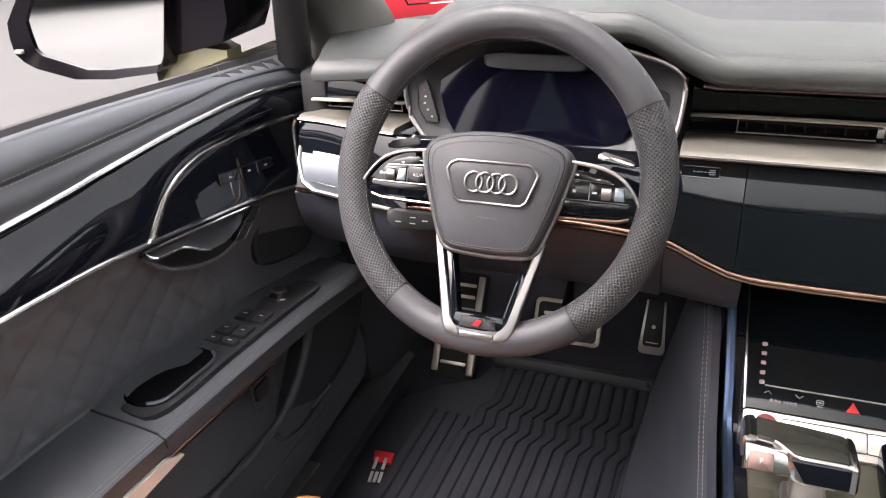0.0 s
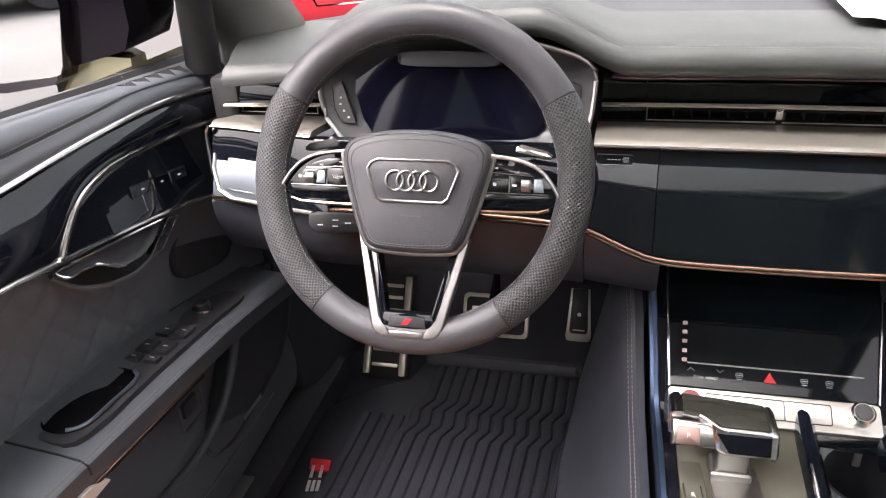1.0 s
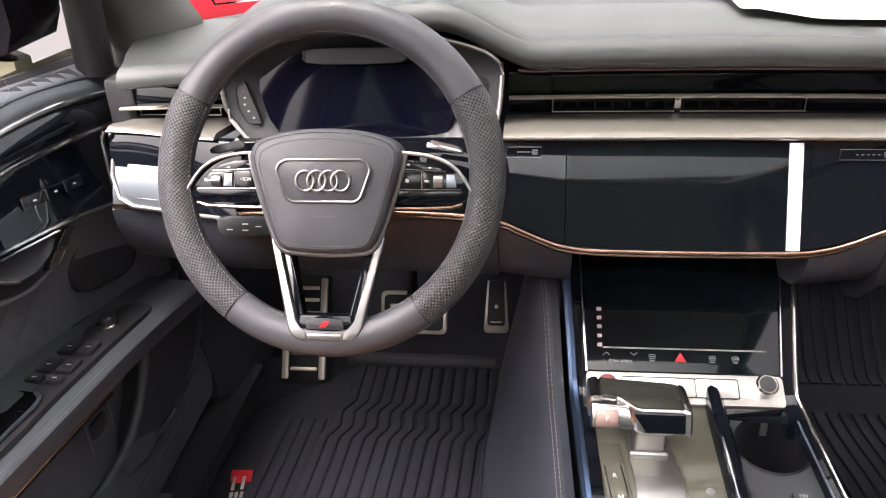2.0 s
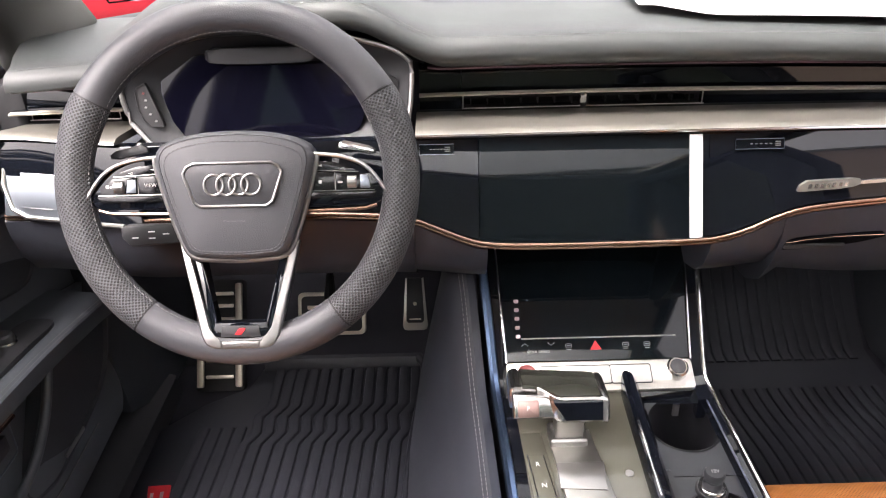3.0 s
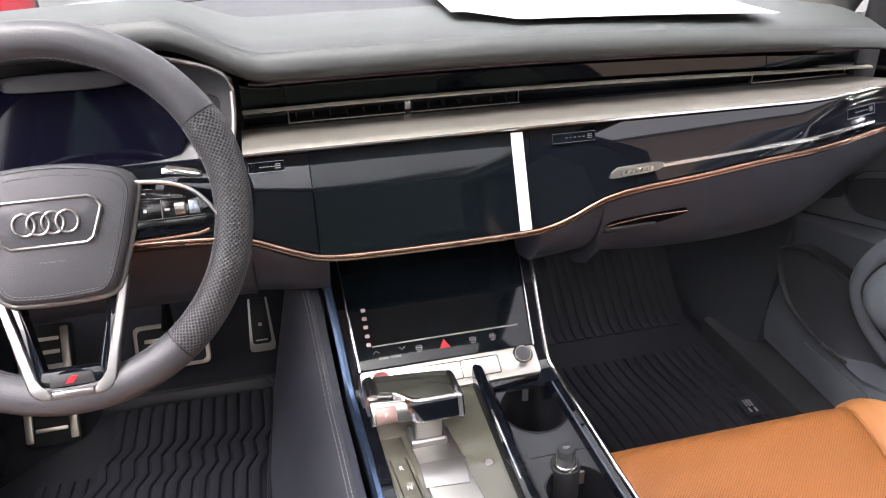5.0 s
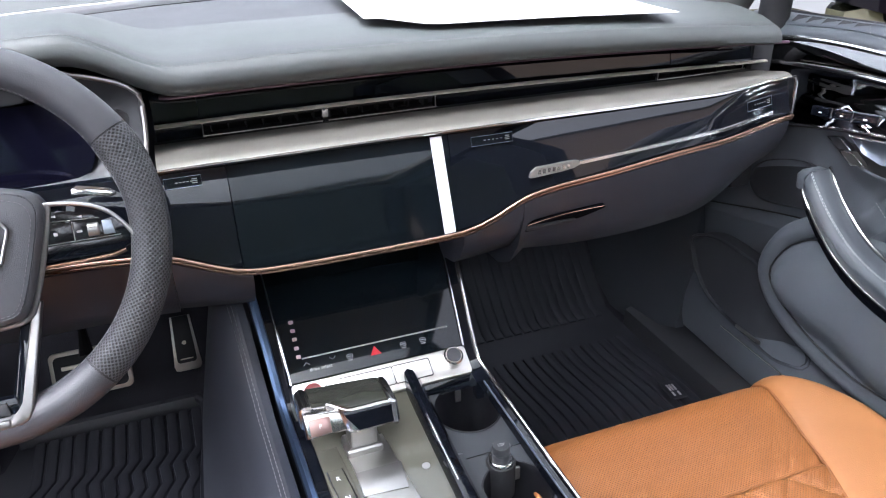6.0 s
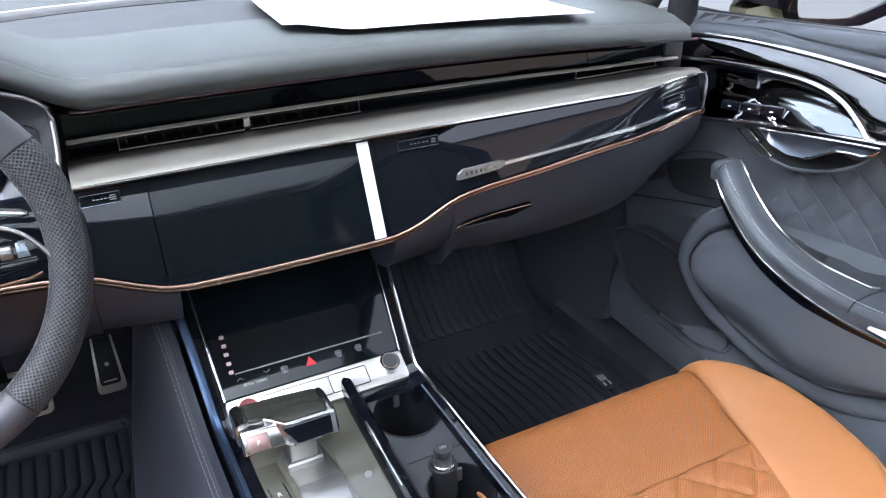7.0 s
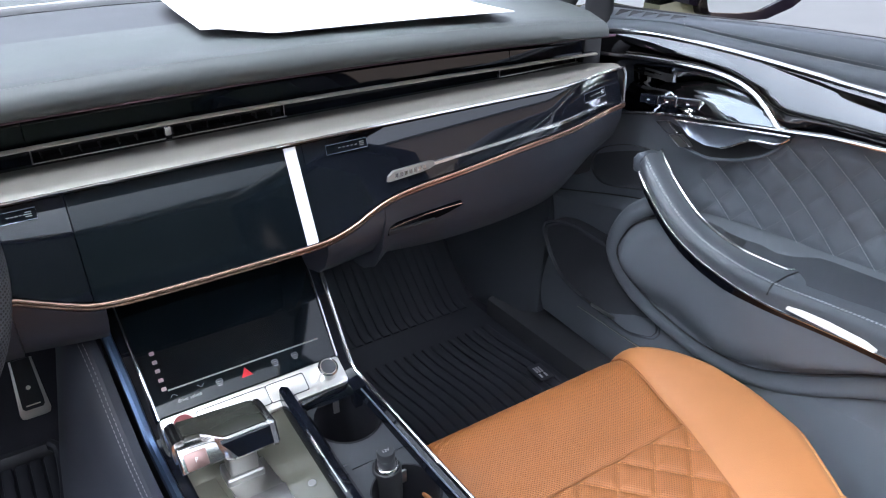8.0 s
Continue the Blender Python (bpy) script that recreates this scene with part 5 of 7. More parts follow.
def door(s):
    dz = 0.006 * s
    name = "passenger" if s > 0 else "driver"
    d = thing("door_trim_panel", (s * 0.75, -0.1, 0.1), "black leather and suede %s door trim with gloss black inlay" % name, "car door", "car doors")
    A = row(0.790, [(-0.75, 0.736), (-0.2, 0.729), (0.10, 0.714), (0.33, 0.702)], dz * 0.6)
    B = row(0.765, [(-0.75, 0.746), (-0.2, 0.739), (0.10, 0.723), (0.33, 0.709)], dz)
    C = row(0.748, [(-0.75, 0.718), (-0.25, 0.711), (0.00, 0.712), (0.12, 0.714), (0.33, 0.69)], dz)
    D = row(0.738, [(-0.75, 0.670), (-0.255, 0.684), (-0.14, 0.690), (0.0, 0.696), (0.146, 0.694), (0.28, 0.676), (0.33, 0.664)], dz * 1.3)
    E = row(0.706, [(-0.75, 0.646), (-0.27, 0.627), (-0.146, 0.615), (0.012, 0.593), (0.09, 0.580), (0.165, 0.563), (0.33, 0.531)], dz * 2)
    part("window_ledge", skin([[Vector((s * q[0], y, q[1])) for q in ((0.802, A(y).z + 0.011), (0.788, A(y).z + 0.013), (0.779, A(y).z + 0.001), (0.80, A(y).z - 0.03))] for y in YS]), DARK, d, "black window seal")
    strip(B, C, s, YS, "upper_pad", LEATHER, d, "black leather door top", 0.006, 0.02, 8, 0.0)
    strip(A, B, s, YS, "upper_pad", LEATHER, d, "black leather door top", -0.002, 0.01, 4)
    strip(C, D, s, YS, "upper_pad", LEATHER, d, "black leather door top", 0.004, 0.02, 6)
    ys2 = [y for y in YS if y < 0.06]
    for o in (0.0, 0.005):
        part("pad_stitching", stitches([Vector((s * (C(y).x - 0.0035 + o * 0.3), y, C(y).z + o)) for y in ys2] , 0.0032, 0.0022, 0.0003), THREAD, d)
    part("pad_stitching", stitches([Vector((s * (C(0.055).x - 0.0035), 0.055, C(0.055).z)), Vector((s * 0.742, 0.075, 0.722)), Vector((s * 0.752, 0.088, 0.733)), Vector((s * 0.762, 0.09, 0.735))], 0.0032, 0.0022, 0.0003), THREAD, d)
    # demister slots near the mirror
    for k in range(5):
        y = 0.10 + 0.028 * k
        z = B(y).z
        part("demister_slot", skin([[Vector((s * (x - o * 0.3), y + o, z + h)) for x, h in ((0.777, -0.001), (0.7655, 0.0015), (0.754, -0.0065), (0.760, -0.012), (0.777, -0.010))] for o in (0, 0.016)]), DARK, d, "dark demister slot")
    # gloss inlay with its two chrome lines
    curve = [(0.33, 0.628), (0.27, 0.641), (0.138, 0.656), (0.025, 0.663), (-0.035, 0.660), (-0.075, 0.650), (-0.105, 0.633), (-0.128, 0.616), (-0.142, 0.602)]
    arc_z = lambda y: E(y).z + 0.0015 if y < -0.140 else max(E(y).z + 0.0015, min(D(y).z - 0.01, at(curve, y) + 1.6 * dz))

    def inlay(y):
        """The inlay's section: rounded upper strip, hollow under the arc, lower face leaning up."""
        a, b, z = D(y), E(y), arc_z(y)
        k = (z - b.z) / 0.07
        xa = b.x + 0.019 * min(1, max(0, k))
        up = [Vector((a.x + (xa - a.x) * q - (0.0035 + 0.0085 * step(-y, 0.02, 0.20) if s > 0 else 0.007) * 4 * q * (1 - q), y, a.z + (z - a.z) * q)) for q in np.linspace(0, 1, 8)]
        low = [Vector((xa + (0.010 if s > 0 else 0.002) * k * math.sin(math.pi * q ** 0.45) + (b.x - xa) * q, y, z + (b.z - z) * q)) for q in np.linspace(0.08, 1, 10)]
        return up + low

    # Passenger inlay is metallic to brighten its reflections; the driver's stays piano black.
    part("gloss_inlay", skin([[Vector((s * p.x, p.y, p.z)) for p in inlay(y)[:8]] + [Vector((s * 0.775, y, inlay(y)[7].z)), Vector((s * 0.775, y, D(y).z))] for y in YS]), MIRRORED if s > 0 else GLOSS, d, "gloss inlay reflecting the windows", angle=60)
    part("gloss_inlay", skin([[Vector((s * p.x, p.y, p.z)) for p in inlay(y)[7:]] + [Vector((s * 0.775, y, E(y).z)), Vector((s * 0.775, y, inlay(y)[7].z))] for y in YS]), BRIGHTHOLLOW if s > 0 else GLOSS, d, "gloss hollow below the arc, brighter on the passenger door", angle=60)
    line_on(D, s, YS, 0.0034, "chrome_line", CHROME, d, "bright chrome line along the door", 0.002)
    line_on(E, s, YS, 0.0028, "chrome_line", CHROME, d, "chrome line below the inlay", 0.001)
    pts = [Vector((s * (inlay(y)[7].x - 0.001), y, inlay(y)[7].z)) for y in np.linspace(0.32, -0.139, 60)]
    part("chrome_arc", tube(pts, 0.0034, 8), CHROME, d, "curved chrome line over the inlay")
    # speaker slots in the inlay: a darker recess with seat memory keys
    on = lambda y, z, o=0.0: Vector((s * (float(np.interp(-z, [-p.z for p in inlay(y)], [p.x for p in inlay(y)])) - o), y, z))
    key_z = lambda y: 0.6245 - 0.143 * y + dz * 0.5
    for y0, y1 in ((0.122, 0.086), (0.082, 0.050), (0.046, 0.008)):
        lp = []
        for y in (y0, y1):
            z = key_z(y) - 0.003
            x = on(y, z).x * s - 0.003
            lp.append([Vector((s * (x + o), y, z + h)) for o, h in ((0.008, -0.0075), (0.0008, -0.007), (0.0, -0.006), (0.001, 0.006), (0.002, 0.007), (0.010, 0.0075))])
        k = part("memory_key", skin(lp), GLOSS, d, "small dark seat memory key")
        part("key_edge", tube([lp[1][1] + Vector((-s * 0.0004, -0.001, 0)), lp[1][4] + Vector((-s * 0.0004, -0.001, 0))], 0.0016, 6), CHROME, k)
        part("mark", skin([[lp[0][2].lerp(lp[1][2], f) + Vector((-s * 0.0004, 0, 0.0045 + h)) for h in (0, 0.0016)] + [lp[0][2].lerp(lp[1][2], f) + Vector((s * 0.002, 0, 0.0045 + h)) for h in (0.0016, 0)] for f in (0.42, 0.56)]), WHITE, k)
    # suede panel with quilting
    F = row([(-0.75, 0.745), (0.0, 0.748), (0.33, 0.735)], [(-0.75, 0.47), (-0.34, 0.455), (-0.2, 0.447), (-0.08, 0.440), (0.12, 0.41), (0.33, 0.36)], 0.008 * (1 + s))

    def puff(y, v):
        """How far the padding swells between the quilt seams."""
        a, b = (y - 0.03) / 0.056, 0.165 * (v - 0.5) / 0.056
        w = min(abs(a - b - round(a - b)), abs(a + b - round(a + b)))
        return 0.0060 * (1 - math.exp(-w / 0.15)) * step(v, 0.06, 0.16) * step(1 - v, 0.0, 0.09) * step(0.05 - 0.10 * (1 - v) - y, -0.01, 0.02)

    lp = []
    for y in np.linspace(0.325, -0.58, 220):
        a, b = E(float(y)) + Vector((0.010, 0, -0.001)), F(float(y))
        lp.append([Vector((s * (p.x + 0.010 * 4 * v * (1 - v) - puff(float(y), v)), p.y, p.z)) for v, p in ((float(v), a.lerp(b, float(v))) for v in np.linspace(0, 1, 54))])
        lp[-1] += [Vector((s * (b.x + 0.02), y, b.z)), Vector((s * (a.x + 0.02), y, a.z))]
    part("suede_panel", skin(lp), SUEDE, d, "quilted dark suede panel", angle=80)
    sp = lambda y, v: (E(y) + Vector((0.010, 0, -0.001))).lerp(F(y), v) + Vector((0.010 * 4 * v * (1 - v) - 0.0012, 0, 0))
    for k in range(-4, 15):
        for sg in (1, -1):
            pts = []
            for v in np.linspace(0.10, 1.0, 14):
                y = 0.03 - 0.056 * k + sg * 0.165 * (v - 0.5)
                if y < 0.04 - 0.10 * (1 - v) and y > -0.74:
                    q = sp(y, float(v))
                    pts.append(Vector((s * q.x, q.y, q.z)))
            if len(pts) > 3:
                # Seam tone varies by door and diagonal: palest on one diagonal of the passenger door.
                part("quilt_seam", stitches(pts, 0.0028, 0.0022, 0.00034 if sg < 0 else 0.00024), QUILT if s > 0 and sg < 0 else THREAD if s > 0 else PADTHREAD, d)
    # opener flap in its scoop, chrome along its top and the hooked pull
    HB = [(0.040, 0.007), (0.034, 0.0105), (0.014, 0.0275), (-0.017, 0.038), (-0.045, 0.0385), (-0.060, 0.034), (-0.072, 0.028), (-0.089, 0.020), (-0.108, 0.019), (-0.128, 0.020), (-0.140, 0.016), (-0.148, 0.009)]
    ho = sorted(HB)
    low = lambda y: float(np.interp(y, [q[0] for q in ho], [q[1] for q in ho]))
    fy = [float(v) for v in np.linspace(0.040, -0.148, 40)]
    # Driver's opener takes dull plastic so that it shows no bright reflection.
    op = part("opener", skin([[Vector((s * (E(y).x + o), y, E(y).z - 0.006 - (low(y) - 0.006) * k)) for o, k in ((0.000, 0), (0.004, 0.25), (0.0055, 0.55), (0.003, 0.85), (-0.001, 1.0), (0.004, 1.05), (0.012, 0.6), (0.010, 0))] for y in fy]), GRAPHITE if s > 0 else KICK, d, "grey door opener in its scoop, duller on the driver door", angle=50)
    part("opener_edge", tube([Vector((s * (E(y).x - 0.001), y, E(y).z - 0.0065)) for y in fy], 0.0018, 6), CHROME, op, "chrome upper edge of the opener")
    part("opener_edge", tube([Vector((s * (E(y).x - 0.0015), y, E(y).z - low(y))) for y in fy if y < -0.045], 0.0018, 6), CHROME, op, "chrome pull edge")
    sc_low = [(0.060, 0.018), (0.034, 0.046), (-0.008, 0.060), (-0.040, 0.060), (-0.075, 0.054), (-0.112, 0.040), (-0.140, 0.016)]
    part("opener_scoop", skin([[Vector((s * (E(y).x + o), y, E(y).z - 0.004 - (h - 0.004) * k)) for o, k in ((0.014, 0.0), (0.019, 0.5), (0.017, 0.85), (0.012, 0.96), (0.0125, 1.02), (0.03, 1.02), (0.03, 0.0))] for y, h in spline(sc_low, 24)]), DARK, d, "dark hollow behind the opener", angle=50)
    part("scoop_lip", tube([Vector((s * (E(y).x + 0.0125), y, E(y).z - h)) for y, h in spline(sc_low, 24)], 0.0028, 8), SUEDE, d)
    # two lock keys
    quad = lambda u, v: (0.084 - 0.020 * u - 0.049 * v, 0.5790 + 0.005 * u - 0.0275 * v)
    for k, (v0, v1) in enumerate(((0.0, 0.46), (0.54, 1.0))):
        cs = [quad(u, v) for u, v in ((0, v0), (1, v0), (1, v1), (0, v1))]
        lk0 = part("lock_key", skin([[Vector((s * x, y, z + 2 * dz - 0.012)) for y, z in cs] for x in (0.740, 0.7145)]), HARD if k == 0 else SATIN, d, "small door lock key")
        part("outline", tube([Vector((s * 0.7143, y, z + 2 * dz - 0.012)) for y, z in cs], 0.0011, 5, ring=True), CHROME, lk0)
    # front speaker in the panel
    out = smooth_outline([(0.245, 0.452), (0.225, 0.487), (0.17, 0.512), (0.115, 0.520), (0.085, 0.495), (0.095, 0.455), (0.15, 0.435), (0.215, 0.425)], 40)
    sk = part("speaker", skin([[Vector((s * (0.742 - o), 0.165 + (y - 0.165) * k, 0.472 + (z - 0.472) * k)) for y, z in out] for k, o in ((1.0, -0.01), (1.0, 0.004), (0.955, 0.007), (0.93, 0.003))]), GRILLE, d, "dark speaker cover in the door")
    # lower door: bulge, speaker, pocket
    G = row([(-0.75, 0.70), (-0.2, 0.70), (0.05, 0.715), (0.33, 0.725)], [(-0.75, 0.40), (-0.3, 0.40), (-0.05, 0.40), (0.10, 0.41), (0.33, 0.36)])
    H = row([(-0.75, 0.695), (-0.2, 0.690), (0.05, 0.700), (0.33, 0.715)], [(-0.75, 0.29), (-0.35, 0.285), (-0.1, 0.26), (0.05, 0.235), (0.33, 0.21)])
    I = row([(-0.75, 0.70), (0.33, 0.715)], [(-0.75, 0.10), (0.0, 0.10), (0.33, 0.11)])
    strip(lambda y: F(y) + Vector((0.002, 0, 0.0)), G, s, YS, "lower_trim", DOORLOW, d, "soft black lower door", 0.006, 0.03, 5)
    strip(G, H, s, YS, "lower_trim", DOORLOW, d, "dark lower door", -0.012, 0.03, 6)
    strip(H, I, s, YS, "map_pocket", DOORLOW, d, "dark map pocket", 0.008, 0.03, 6)
    ls = smooth_outline([(0.318, 0.300), (0.300, 0.325), (0.25, 0.341), (0.184, 0.340), (0.14, 0.333), (0.065, 0.279), (0.012, 0.243), (0.012, 0.218), (0.041, 0.203), (0.094, 0.193), (0.232, 0.213), (0.285, 0.245)], 56)
    line_on(lambda y: F(y) + Vector((0.0, 0, -0.001)), s, [y for y in YS if y > 0.05], 0.0016, "trim_gap", DARK, d, "dark gap between suede and lower door", 0.001)
    lk = part("bass_speaker", skin([[Vector((s * (0.705 - o), 0.19 + (y - 0.19) * k, 0.245 + (z - 0.245) * k)) for y, z in ls] for k, o in ((1.0, -0.02), (1.0, 0.006), (0.96, 0.009), (0.93, 0.004))]), GRILLE, d, "dark bass speaker cover low in the door")
    part("speaker_rim", tube([Vector((s * 0.6975, y, z)) for y, z in ls], 0.0022, 6, ring=True, side=(1, 0, 0)), KICK, lk, "thin rim round the speaker")
    part("speaker_badge", slab([(-0.03, -0.003), (0.03, -0.003), (0.03, 0.003), (-0.03, 0.003)], 0, 0.002, Matrix.Translation((s * 0.697, 0.14, 0.205)) @ Matrix.Rotation(radians(-90 * s), 4, "Y") @ Matrix.Rotation(radians(90), 4, "Z")), SATIN, lk)
    part("sill_line", tube([Vector((s * 0.6885, 0.197, 0.190)), Vector((s * 0.6870, 0.10, 0.1885)), Vector((s * 0.6870, -0.05, 0.1875))], 0.0011, 6), SATIN, d, "thin bright line low on the door")
    return d, A, D, E, F


dl, LA, LD, LE, LF = door(-1)
dr, RA, RD, RE, RF = door(1)

# passenger armrest with a rising grab handle
top = spline([(0.674, 0.072, 0.532), (0.664, 0.050, 0.520), (0.658, 0.010, 0.490), (0.654, -0.04, 0.461), (0.653, -0.10, 0.443), (0.655, -0.18, 0.434), (0.656, -0.27, 0.440), (0.656, -0.36, 0.446), (0.656, -0.60, 0.452), (0.656, -0.74, 0.455)], 70)
lp = []
for p in top:
    x, y, z = p
    w = at([(-0.75, 0.088), (-0.235, 0.088), (-0.205, 0.064), (-0.15, 0.054), (-0.10, 0.046), (0.0, 0.044), (0.08, 0.048)], y)
    hgt = at([(-0.75, 0.03), (-0.30, 0.03), (-0.1, 0.024), (0.08, 0.024)], y)
    lp.append([Vector(q) for q in ((x + 0.002, y, z - hgt), (x - 0.001, y, z - hgt * 0.5), (x + 0.001, y, z - 0.006), (x + 0.007, y, z), (x + w * 0.5, y, z + 0.003), (x + w - 0.004, y, z + 0.001), (x + w, y, z - 0.006), (x + w - 0.002, y, z - hgt))])
arm = part("armrest", skin(lp), LEATHER, dr, "black leather armrest rising into a grab handle")
part("handle_end", skin([[Vector((0.689 + dx * k, 0.076 + o, 0.522 + dz * k)) for dx, dz in ((-0.016, -0.016), (-0.018, 0.004), (-0.008, 0.012), (0.022, 0.012), (0.032, 0.004), (0.031, -0.016))] for k, o in ((1.0, -0.006), (1.0, 0.002), (0.94, 0.008), (0.72, 0.012))]), LEATHER, arm, angle=80)
part("chrome_edge", tube([q[0] + Vector((-0.002, 0, -0.001)) for q in lp], 0.0021, 8), CHROME, arm, "chrome line under the armrest")
part("arm_underside", skin([[q[0] + Vector((0.004, 0, -0.004)), q[0] + Vector((0.0, 0, -0.003)), q[0] + Vector((0.004, 0, -0.022)), q[0] + Vector((0.03, 0, -0.03)), q[7] + Vector((-0.004, 0, -0.002))] for q in lp]), GLOSS, arm, "dark gloss underside")
part("chrome_edge", tube([q[5] + Vector((0.003, 0, 0.0014)) for q in lp if q[0].y > -0.215], 0.0024, 8), CHROME, arm, "chrome inner edge of the handle")
for k in (2, 2.5):
    part("arm_stitching", stitches([q[3] + Vector((0.002 + 0.005 * (k - 2), 0, 0.0012)) for q in lp], 0.0032, 0.0022, 0.0004), QUILT, arm)
seam_at = min(lp, key=lambda q: abs(q[0].y + 0.19))
part("arm_seam", tube([q + Vector((0, 0, 0.0006)) for q in seam_at[1:7]], 0.0014, 6), DARK, arm, "dark seam across the armrest")
part("reflector", skin([[Vector((0.6500 + (z + 0.008) * 0.55, y, z + 0.424)) for z in (-0.008, h)] + [Vector((0.662, y, z + 0.424)) for z in (h, -0.008)] for y, h in ((-0.225, -0.005), (-0.245, -0.001), (-0.28, 0.001), (-0.33, -0.001), (-0.345, -0.006))]), PALEREF, arm, "insert in the armrest edge, toned as bright metal")
LID = [(0.020, 0.444), (0.060, 0.425), (0.088, 0.396), (0.106, 0.352), (0.085, 0.322), (0.043, 0.300), (-0.022, 0.279), (-0.092, 0.270), (-0.172, 0.278), (-0.24, 0.308), (-0.32, 0.355), (-0.40, 0.412), (-0.2, 0.425), (-0.05, 0.445)]
lid_s = smooth_outline(LID, 84)


def lid_out(y, z):
    """How far the bin stands into the cabin: a padded brow over a hollow with a low swell."""
    brow = 0.017 * step(z, 0.268, 0.340) + 0.005 * math.sin(math.pi * min(1, max(0, (z - 0.31) / 0.13)))
    return brow - 0.006 * (1 - step(z, 0.275, 0.320)) * step(z, 0.250, 0.275) + 0.013 * math.exp(-((y + 0.128) / 0.060) ** 2 - ((z - 0.293) / 0.030) ** 2)


loops = []
for k in (1.0, 0.985, 0.96, 0.92, 0.86, 0.78, 0.70, 0.60, 0.50, 0.40, 0.30, 0.20, 0.10, 0.02):
    fade = step(1 - k, 0.0, 0.14)
    loops.append([Vector((0.681 - fade * lid_out(-0.09 + (y + 0.09) * k, 0.352 + (z - 0.352) * k), -0.09 + (y + 0.09) * k, 0.352 + (z - 0.352) * k)) for y, z in lid_s])
pl = part("door_bin", skin([[Vector((0.712, p.y, p.z)) for p in loops[0]]] + loops), DOORLOW, dr, "padded door bin with a shadowed hollow", angle=70)
part("bin_gap", tube([Vector((0.6800, y, z)) for y, z in lid_s], 0.0016, 6, ring=True, side=(1, 0, 0)), DARK, pl)
part("bin_rim", tube([Vector((0.688 + 0.004 * step(y, -0.1, -0.3), y, z)) for y, z in spline([(0.045, 0.458), (0.094, 0.416), (0.121, 0.356), (0.104, 0.316), (0.055, 0.284), (-0.020, 0.263), (-0.092, 0.254), (-0.175, 0.261), (-0.25, 0.290), (-0.34, 0.343), (-0.46, 0.40)], 60)], 0.0165, 16, flat=0.55, side=(1, 0, 0)), DOORLOW, dr, "raised rim round the door bin", angle=70)
# switch tray behind the handle
part("switch_tray", skin([[Vector(q) for q in ((0.690, y, z), (0.712, y, z + 0.006), (0.742, y, z + rise), (0.748, y, z + rise - 0.003), (0.748, y, z - 0.03), (0.690, y, z - 0.03))] for y, z, rise in ((-0.01, 0.424, 0.016), (-0.06, 0.421, 0.022), (-0.15, 0.4225, 0.028), (-0.195, 0.4275, 0.027), (-0.225, 0.4390, 0.019), (-0.35, 0.4475, 0.016), (-0.74, 0.4560, 0.012))]), KICK, arm, "dark switch tray")
ws = part("window_switch", slab([(-0.022, -0.010), (0.020, -0.012), (0.024, 0.008), (-0.018, 0.010)], 0, 0.006, Matrix.Translation((0.724, -0.080, 0.4310)) @ Matrix.Rotation(radians(-22), 4, "Y") @ Matrix.Rotation(radians(90), 4, "Z"), 0.002), HARD, arm, "window switch")
part("switch_edge", tube([Vector((0.717, -0.066, 0.4345)), Vector((0.717, -0.100, 0.4345))], 0.0012, 6), CHROME, ws)

# driver armrest with switch pack and grip well
lp = []
for y in np.linspace(0.26, -0.75, 44):
    z = at([(-0.75, 0.458), (-0.34, 0.444), (-0.235, 0.438), (0.04, 0.413), (0.20, 0.388), (0.26, 0.376)], float(y))
    x = 0.652
    xi = 0.742
    zi = at([(-0.75, 0.468), (-0.34, 0.455), (-0.2, 0.447), (-0.08, 0.440), (0.12, 0.412), (0.26, 0.386)], float(y))
    lp.append([Vector(q) for q in ((-(x + 0.004), y, z - 0.030), (-(x + 0.0), y, z - 0.016), (-(x + 0.001), y, z - 0.005), (-(x + 0.007), y, z), (-(x + 0.030), y, z + 0.004), (-xi, y, zi), (-xi, y, zi - 0.035))])
arm2 = part("armrest", skin(lp), LEATHER, dl, "black leather armrest with double seam")
for k in (0, 0.006):
    part("arm_stitching", stitches([q[2] + Vector((-0.002 - k * 0.6, 0, 0.0035 + k * 0.35)) for q in lp], 0.0032, 0.0022, 0.0003), THREAD, arm2)
part("chrome_edge", tube([q[0] + Vector((0.001, 0, -0.002)) for q in lp if q[0].y < 0.0], 0.0028, 8), COPPER, arm2, "metal line under the armrest")
part("reflector", skin([[Vector((-0.650, y, z + 0.404)) for z in (-0.006, h)] + [Vector((-0.655, y, z + 0.404)) for z in (h, -0.006)] for y, h in ((-0.215, -0.004), (-0.24, 0.008), (-0.29, 0.012), (-0.33, 0.010), (-0.40, -0.005))]), PALEREF, arm2, "insert in the armrest edge, toned as bright metal")
part("arm_seam", tube([q + Vector((0, 0, 0.0006)) for q in lp[21][1:6]], 0.0014, 6), DARK, arm2, "dark seam across the armrest")
zt = lambda x, y: at([(-0.34, 0.452), (-0.235, 0.444), (0.04, 0.419), (0.20, 0.392)], y) + 0.003
tray = smooth_outline([(-0.672, -0.205), (-0.672, -0.08), (-0.672, 0.06), (-0.676, 0.14), (-0.70, 0.155), (-0.725, 0.14), (-0.731, 0.06), (-0.731, -0.08), (-0.727, -0.20), (-0.70, -0.222)], 60)
pk = part("switch_pack", skin([[Vector((x, y, zt(x, y) + o)) for x, y in tray] for o in (-0.010, 0.0)]), HARD, arm2, "dark switch pack")
